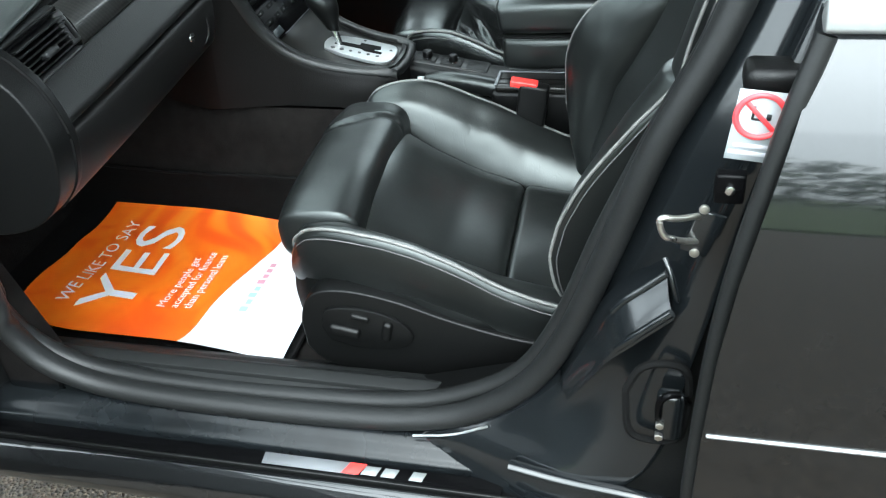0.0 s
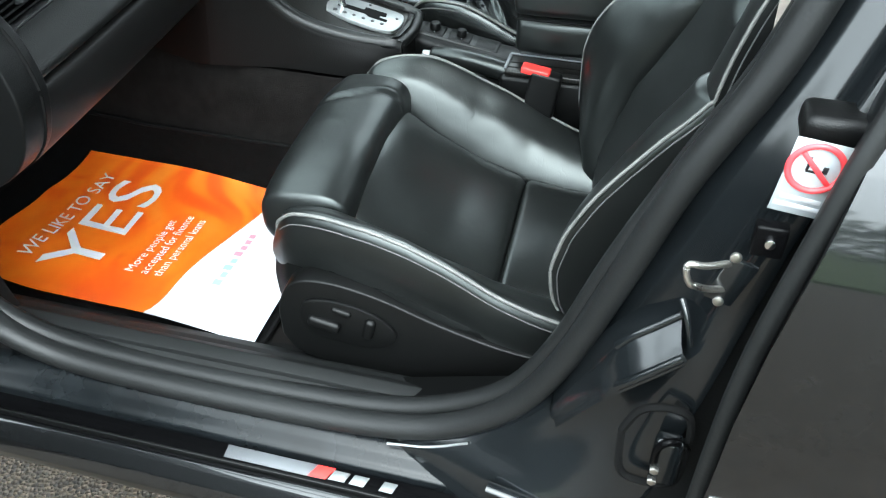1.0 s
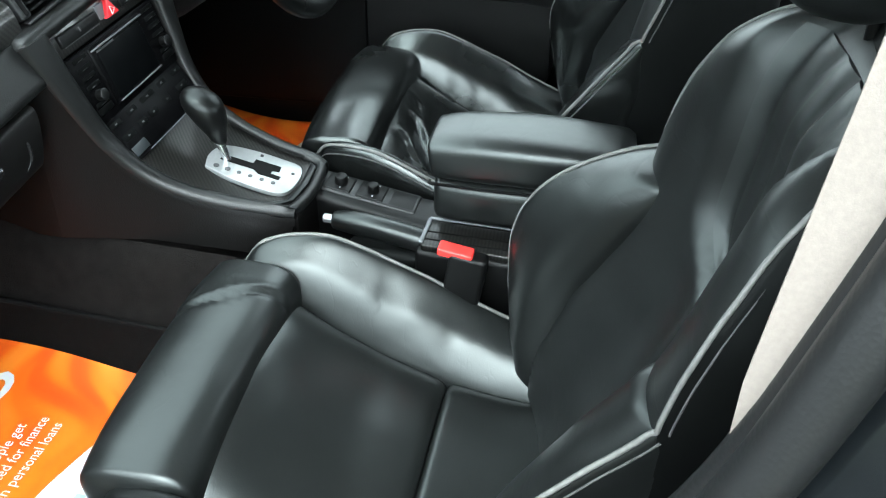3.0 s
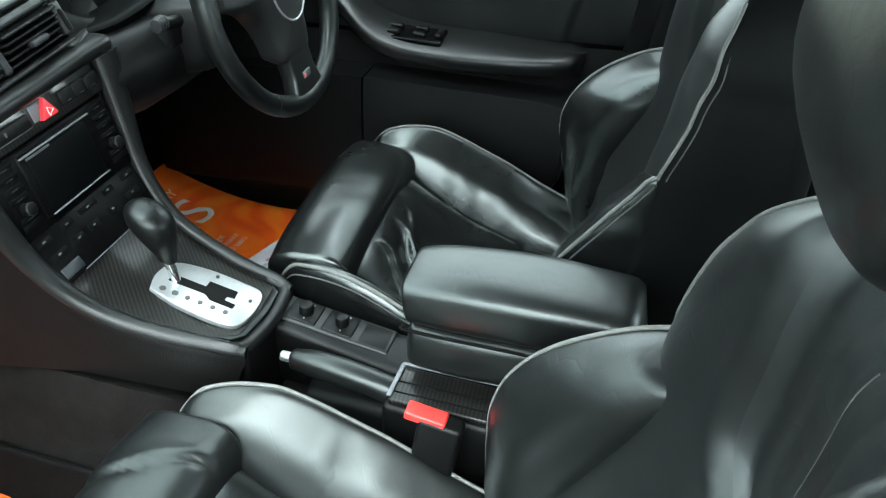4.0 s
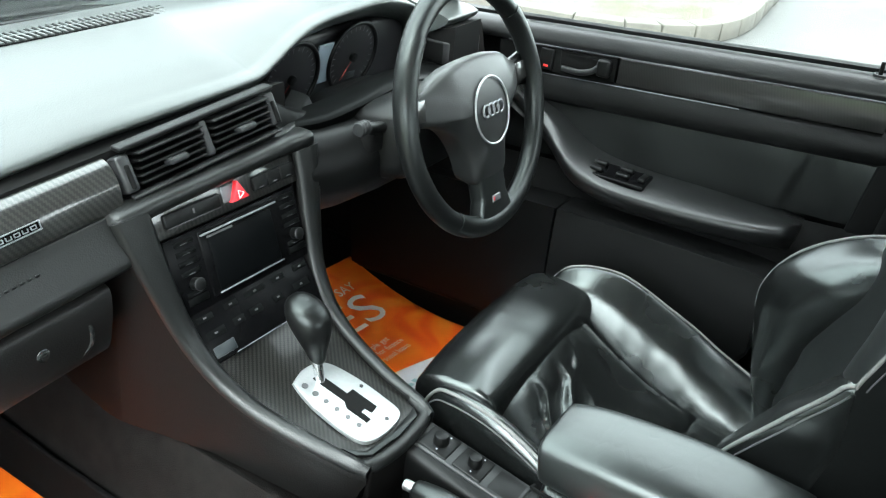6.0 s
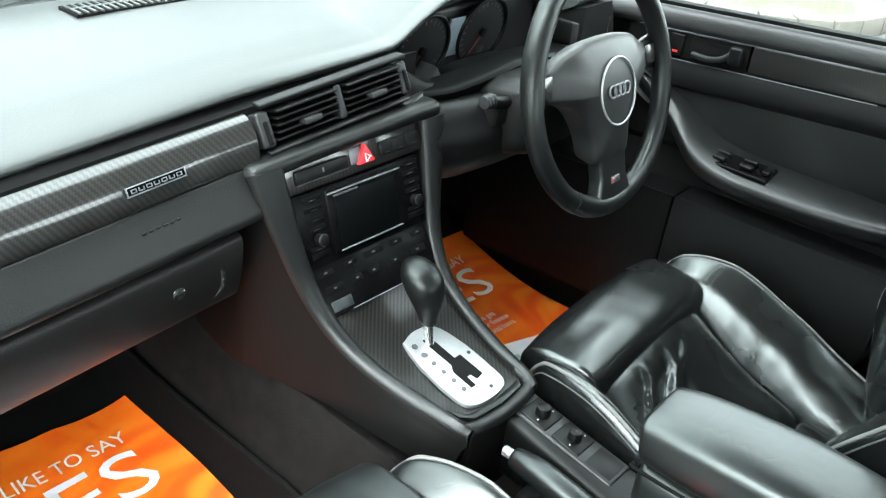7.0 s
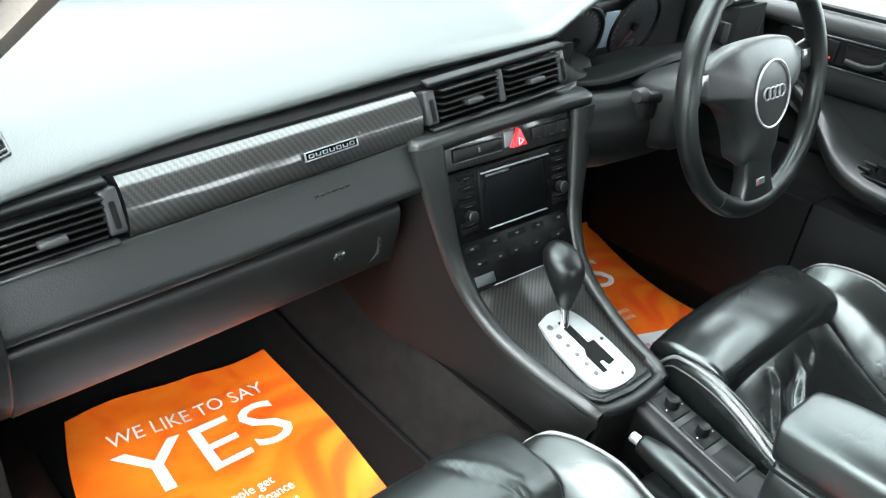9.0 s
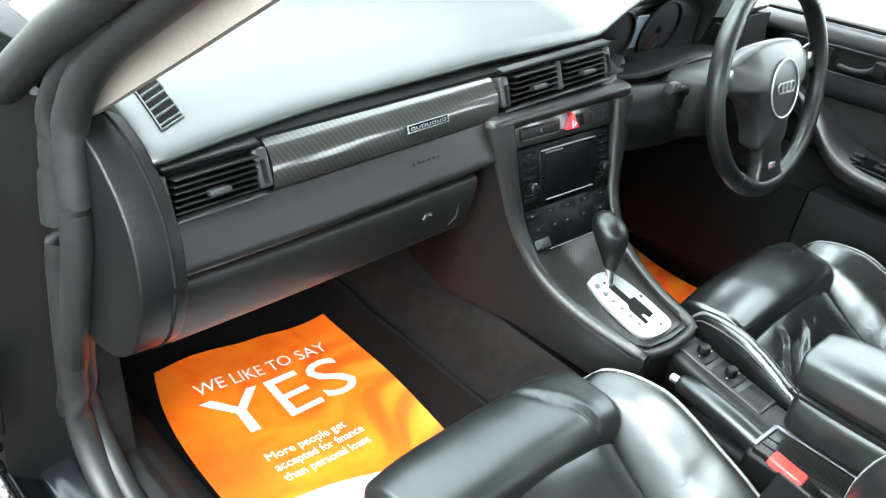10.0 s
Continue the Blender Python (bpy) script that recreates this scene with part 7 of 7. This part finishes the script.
def rear_console():
    ob = thing("console_box", "black rear console with rotary switches and carbon lid", "console box")
    sec = []
    for x, z, w in ((-0.028, 0.632, 0.052), (0.06, 0.617, 0.062), (0.14, 0.607, 0.072), (0.30, 0.612, 0.078), (0.50, 0.612, 0.078)):
        sec.append([(x, 0.044 + a * w * 0.56, 0.53 + (z - 0.53) * (0.5 + 0.5 * b)) for a, b in super_ring(28, 5.0)])
    part("body", loft("body", M["plastic"], sec, sharp=50), ob)
    tilt = Matrix.Rotation(radians(9), 4, "Y")
    pl = part("switch_plate", rbox("switch_plate", M["satin_grey"], (0.045, 0.052, 0.6170), (0.155, 0.048, 0.012), 0.004, 3, tilt), ob, "satin grey switch panel")
    for x, r in ((0.0, 0.0105), (0.05, 0.0095)):
        z = 0.6235 - 0.158 * (x - 0.045)
        part("seat_plate", rbox("seat_plate", M["plastic"], (x, 0.052, z - 0.0002), (0.042, 0.040, 0.004), 0.003, 2, tilt), pl)
        part("knob", cyl("knob", M["plastic"], (x + 0.002, 0.052, z + 0.007), r, 0.014, "z", 28, r * 0.88, 0.0025), pl, "round black rotary switch")
        for k in range(4):
            a = radians(60 + 75 * k)
            part("mark", cyl("mark", M["grey_print"], (x + 0.017 * math.cos(a), 0.052 + 0.015 * math.sin(a), z + 0.0022), 0.0011, 0.0008, "z", 8, bev=0), pl)
    part("blank_plate", rbox("blank_plate", M["plastic"], (0.098, 0.052, 0.6125), (0.040, 0.040, 0.005), 0.003, 2, tilt), pl)
    part("lid_box", rbox("lid_box", M["plastic"], (0.245, -0.026, 0.565), (0.20, 0.070, 0.096), 0.008, 3), ob)
    # carbon lid with bright edges; their pale metal also stands for reflected sky
    me = rbox("carbon_lid", M["carbon_panel"], (0.235, -0.028, 0.618), (0.165, 0.060, 0.012), 0.004, 3)
    part("carbon_lid", uv_planar(me, (1, 0, 0), (0, 1, 0), 40), ob, "carbon fibre lid")
    for y in (-0.044, -0.026):
        part("lid_gap", rbox("lid_gap", M["hole"], (0.235, y, 0.6242), (0.162, 0.0022, 0.0016), 0.0004, 1), ob)
    part("lid_rim", rbox("lid_rim", M["silver"], (0.1535, -0.026, 0.6255), (0.006, 0.058, 0.002), 0.0008, 2), ob, "bright lid edge with sky reflection in its tone")
    part("lid_rim", rbox("lid_rim", M["silver"], (0.235, 0.003, 0.6260), (0.165, 0.0045, 0.003), 0.0008, 2), ob, "bright lid edge with sky reflection in its tone")
    # added pale flap: sky reflected in the carbon, put in as bright metal
    part("sheen_flap", rbox("sheen_flap", M["alu"], (0.205, 0.022, 0.630), (0.075, 0.030, 0.008), 0.003, 2), ob, "pale satin flap standing for sky sheen on the console")
    hb = thing("handbrake", "black leather handbrake lever with a bright button", "handbrake")
    me, _ = roll("grip", M["leather"], [(0.012, -0.022, 0.6165, 0.0115, 0.0125, 0), (0.05, -0.024, 0.618, 0.0165, 0.0165, 0), (0.10, -0.026, 0.614, 0.0170, 0.0170, 0), (0.165, -0.028, 0.604, 0.0165, 0.0165, 0)], 36, 24, 2.3, 0.06, 0.0)
    part("grip", me, hb)
    part("button", cyl("button", M["alu"], (0.006, -0.0215, 0.6172), 0.0068, 0.014, "x", 20, bev=0.002), hb, "bright release button")
    part("gaiter", rbox("gaiter", M["leather_side"], (0.10, -0.027, 0.545), (0.13, 0.045, 0.09), 0.014, 3), hb)
    ar = thing("armrest", "black leather centre armrest with a padded lid", "armrest")
    me, _ = roll("lid", M["leather_armrest"], [(0.150, 0.034, 0.728, 0.050, 0.030, 0), (0.20, 0.035, 0.734, 0.056, 0.034, 0), (0.30, 0.036, 0.738, 0.058, 0.034, 0), (0.43, 0.037, 0.736, 0.056, 0.033, 0)], 44, 40, 4.0, 0.07, 0.002, 8.0)
    part("lid", me, ar, "padded leather lid")
    me, _ = roll("box", M["leather"], [(0.156, 0.034, 0.668, 0.048, 0.035, 0), (0.22, 0.035, 0.668, 0.054, 0.036, 0), (0.30, 0.036, 0.67, 0.055, 0.036, 0), (0.44, 0.037, 0.672, 0.054, 0.036, 0)], 40, 36, 4.0, 0.06, 0.001, 8.0)
    part("box", me, ar)
    part("seam", tube("seam", M["hole"], [(0.156, -0.012, 0.700), (0.17, -0.0205, 0.7015), (0.30, -0.0225, 0.7045), (0.42, -0.0205, 0.704)], 0.0022, 30, 6), ar)
    part("hinge_post", rbox("hinge_post", M["plastic"], (0.43, 0.036, 0.64), (0.05, 0.09, 0.09), 0.01), ar)


# ---- driver's door ----
def rise(x):
    return 0.062 * (x + 0.05)


def driver_door():
    ob = thing("driver_door", "closed black door panel with carbon strip and leather armrest", "car door")

    def strip(name, mat, prof, xs, label="", sharp=45, parent=ob):
        secs = [[(x, y, z + rise(x)) for y, z in prof] for x in xs]
        return part(name, loft(name, mat, secs, sharp=sharp), parent, label)
    xs = list(np.linspace(-0.60, 0.40, 21))
    strip("belt_rail", M["door_soft"], [tuple(p) for p in spline([(0.800, 0.985), (0.790, 0.992), (0.775, 0.988), (0.764, 0.972), (0.762, 0.962), (0.770, 0.955), (0.80, 0.955)], 24)], xs, "soft black window sill rail", 60)
    strip("window_seal", M["rubber"], [(0.800, 0.985), (0.796, 0.997), (0.806, 1.0), (0.812, 0.985)], xs)
    me = loft("carbon_strip", M["carbon_dark"], [[(x, y, z + rise(x)) for y, z in ((0.764, 0.955), (0.7625, 0.953), (0.7605, 0.935), (0.7625, 0.909), (0.764, 0.907), (0.78, 0.907), (0.78, 0.955))] for x in np.linspace(-0.118, 0.320, 15)], sharp=30)
    part("carbon_strip", uv_planar(me, (1, 0, 0), (0, 0, 1), 30), ob, "lacquered carbon fibre door strip")
    part("strip_rim", tube("strip_rim", M["silver"], [(x, 0.7612, 0.9565 + rise(x)) for x in np.linspace(-0.34, 0.32, 8)], 0.0009, 30, 6), ob, "fine bright line")
    part("strip_rim", tube("strip_rim", M["silver"], [(x, 0.7612, 0.9050 + rise(x)) for x in np.linspace(-0.34, 0.10, 8)], 0.0008, 30, 6), ob, "fine bright line")
    strip("handle_panel", M["plastic"], [(0.765, 0.953), (0.765, 0.909), (0.785, 0.909), (0.785, 0.953)], list(np.linspace(-0.36, -0.124, 6)))
    # flat black plate in place of the shade in the handle dish
    part("handle_recess", rbox("handle_recess", M["hole"], (-0.190, 0.7655, 0.932 + rise(-0.19)), (0.085, 0.006, 0.034), 0.0028, 2), ob)
    part("door_handle", tube("door_handle", M["plastic_grey"], [(-0.225, 0.761, 0.920 + rise(-0.22)), (-0.19, 0.756, 0.919 + rise(-0.19)), (-0.165, 0.754, 0.925 + rise(-0.16)), (-0.150, 0.756, 0.938 + rise(-0.15))], 0.0055, 24, 10), ob, "satin grey door handle")
    part("handle_knob", rbox("handle_knob", M["plastic"], (-0.143, 0.756, 0.934 + rise(-0.14)), (0.026, 0.018, 0.032), 0.007, 4), ob)
    lk = part("lock_switch", rbox("lock_switch", M["plastic"], (-0.258, 0.7625, 0.932 + rise(-0.258)), (0.026, 0.008, 0.038), 0.002, 2), ob)
    part("switch_mark", rbox("switch_mark", M["red"], (-0.258, 0.758, 0.920 + rise(-0.258)), (0.010, 0.001, 0.004), 0.0003, 1), lk, "small red mark")
    strip("upper_panel", M["door_vinyl"], [tuple(p) for p in spline([(0.772, 0.908), (0.764, 0.900), (0.758, 0.885), (0.758, 0.868), (0.766, 0.855), (0.78, 0.852), (0.79, 0.88)], 20)], xs, "soft black band below the strip", 60)
    # quilted leather field
    grid, fc = [], []
    nx, nz = 90, 12
    for i in range(nx + 1):
        x = -0.42 + 0.79 * i / nx
        for j in range(nz + 1):
            z = 0.745 + 0.112 * j / nz
            y = 0.772 + 0.006 * noise.noise(Vector((x * 9 + 2 * z, z * 4, 1.3))) + 0.004 * (abs(j / nz - 0.5) * 2) ** 3 - 0.0035 * math.exp(-((x - 0.205 - 0.25 * (z - 0.80)) / 0.008) ** 2) + 0.0025 * math.exp(-((x - 0.222 - 0.25 * (z - 0.80)) / 0.007) ** 2) - 0.0022 * math.exp(-((x - 0.275 + 0.1 * (z - 0.80)) / 0.010) ** 2)
            grid.append((x, y, z + rise(x)))
    for i in range(nx):
        for j in range(nz):
            k = i * (nz + 1) + j
            fc.append((k, k + nz + 1, k + nz + 2, k + 1))
    base = len(grid)
    grid += [(x, y + 0.02, z) for x, y, z in grid]
    fc += [tuple(base + k for k in reversed(f)) for f in fc[:]]
    part("leather_field", mesh_of("leather_field", grid, fc, M["door_leather"], 80), ob, "soft wrinkled black leather field")
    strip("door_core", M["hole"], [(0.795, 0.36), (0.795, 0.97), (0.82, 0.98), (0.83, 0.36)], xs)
    part("end_panel", extrude("end_panel", M["plastic"], [(0.285, 0.60), (0.42, 0.60), (0.42, 0.975), (0.335, 0.972), (0.324, 0.925), (0.330, 0.90)], "y", 0.7625, 0.800, 0.006, 4), ob, "soft black rear edge of the door panel")
    # armrest
    rows = spline([(-0.34, 0.756, 0.868, 0.872), (-0.27, 0.735, 0.838, 0.842), (-0.215, 0.706, 0.814, 0.820), (-0.18, 0.685, 0.793, 0.800), (-0.15, 0.675, 0.772, 0.782), (-0.115, 0.672, 0.757, 0.770), (-0.062, 0.672, 0.748, 0.762), (0.043, 0.672, 0.748, 0.760), (0.14, 0.677, 0.752, 0.758), (0.20, 0.688, 0.755, 0.757), (0.230, 0.705, 0.755, 0.755), (0.246, 0.738, 0.751, 0.752)], 60)
    secs = []
    for x, ye, ze, zb in rows:
        prof = [(0.786, zb), (0.75, zb + 0.001), ((ye + 0.75) / 2, (ze + zb) / 2 + 0.004), (ye + 0.010, ze + 0.001), (ye + 0.002, ze - 0.006), (ye + 0.002, ze - 0.018), (ye + 0.012, ze - 0.034), (0.5 * ye + 0.38, ze - 0.044), (0.786, ze - 0.046)]
        secs.append([(x, y, z) for y, z in spline(prof, 34)])
    me = loft("door_armrest", M["door_soft"], secs, sharp=70)
    arm = part("door_armrest", me, ob, "sloping black door armrest")
    sp = part("switch_plate", rbox("switch_plate", M["gloss_black"], (-0.070, 0.715, 0.7585), (0.120, 0.052, 0.010), 0.004, 3, Matrix.Rotation(radians(9), 4, "X")), arm, "glossy black switch plate")
    for x in (-0.105, -0.055):
        for y, z in ((0.705, 0.7655), (0.726, 0.769)):
            part("window_switch", rbox("window_switch", M["plastic"], (x, y, z), (0.024, 0.014, 0.008), 0.003, 3), sp, "window switch")
            part("switch_edge", rbox("switch_edge", M["bezel"], (x - 0.010, y, z + 0.003), (0.003, 0.011, 0.003), 0.001, 1), sp)
    part("mirror_switch", rbox("mirror_switch", M["plastic"], (-0.020, 0.716, 0.7665), (0.012, 0.030, 0.007), 0.002, 2), sp)
    # recess below the armrest, its shade put in as a black band, then the pocket
    strip("recess", M["hole"], [(0.765, 0.74), (0.740, 0.71), (0.735, 0.665), (0.765, 0.655), (0.79, 0.70)], xs, "recess under the armrest with its shade in black")
    secs = []
    for x in np.linspace(-0.150, 0.232, 16):
        e = max(0.0, (x - 0.16) / 0.075)
        top, low = 0.683 - 0.035 * (x + 0.15) - 0.006 * e ** 3, 0.44 + 0.08 * e ** 2
        prof = [(0.76, top + 0.004), (0.672, top + 0.004), (0.661, top - 0.006), (0.655, (top + low) / 2), (0.664, low + 0.01), (0.69, low), (0.76, low)]
        secs.append([(x, y, z + 0.7 * rise(x)) for y, z in (tuple(p) for p in spline(prof, 26))])
    part("door_pocket", loft("door_pocket", M["door_vinyl"], secs, sharp=60), ob, "moulded black door pocket")
    secs = []
    for x in np.linspace(-0.62, -0.156, 10):
        prof = [(0.76, 0.684), (0.675, 0.684), (0.664, 0.676), (0.660, 0.56), (0.668, 0.43), (0.69, 0.41), (0.76, 0.41)]
        secs.append([(x, y, z + 0.7 * rise(x)) for y, z in (tuple(p) for p in spline(prof, 26))])
    part("speaker_panel", loft("speaker_panel", M["plastic"], secs, sharp=60), ob, "black lower door panel")
    part("lock_pin", cyl("lock_pin", M["plastic"], (0.288, 0.782, 1.022), 0.0035, 0.022, "z", 14), ob, "black lock pin")
    part("lock_ring", torus("lock_ring", M["plastic_grey"], 0.009, 0.002, Matrix.Translation((0.288, 0.782, 1.0125)), 24, 6), ob)
    part("window_pane", extrude("window_pane", M["glass"], [(-0.42, 0.97), (0.42, 1.01), (0.46, 1.38), (0.02, 1.38)], "y", 0.800, 0.804, m=None), ob).visible_shadow = False
    sl = thing("far_sill", "black far door sill and pillar trim", "sill", kind="structure")
    part("sill_trim", extrude("sill_trim", M["plastic"], [(0.685, 0.28), (0.690, 0.40), (0.70, 0.43), (0.80, 0.43), (0.82, 0.28)], "x", -0.75, 1.4, 0.004), sl)
    for name, mat, rows in (("far_pillar_trim", M["plastic"], ((0.40, 0.31, 0.70), (0.70, 0.345, 0.71), (0.95, 0.372, 0.715), (1.005, 0.380, 0.7125))), ("far_pillar_upper", M["beige"], ((1.0065, 0.3805, 0.7145), (1.20, 0.415, 0.655), (1.40, 0.455, 0.58)))):
        pl = [[(x, y + 0.06, z), (x, y - 0.01, z), (x + 0.02, y - 0.035, z), (x + 0.05, y - 0.045, z), (x + 0.16, y - 0.045, z), (x + 0.20, y + 0.06, z)] for z, x, y in rows]
        part(name, loft(name, mat, pl, sharp=60), sl)
    part("far_rear_wall", rbox("far_rear_wall", M["plastic"], (1.15, 0.76, 0.62), (1.3, 0.06, 0.74), 0.01), sl)


ground_and_road()
floor_pan()
sill()
b_pillar()
rear_door()
front_pillar()
open_door()
roof_and_glass()
mats()
paper(False, "orange and white printed paper mat on the passenger's floor")
paper(True, "orange and white printed paper mat on the driver's floor")
front_seat(-0.335, 0.0, -1, "black leather passenger seat with pale piping", False, 0.0)
front_seat(0.335, -0.016, 1, "creased black leather driver's seat with pale piping", True, 20.0)
buckle()
dashboard()
instruments()
driver_lower_dash()
steering_wheel()
console()
gear_lever()
rear_console()
driver_door()
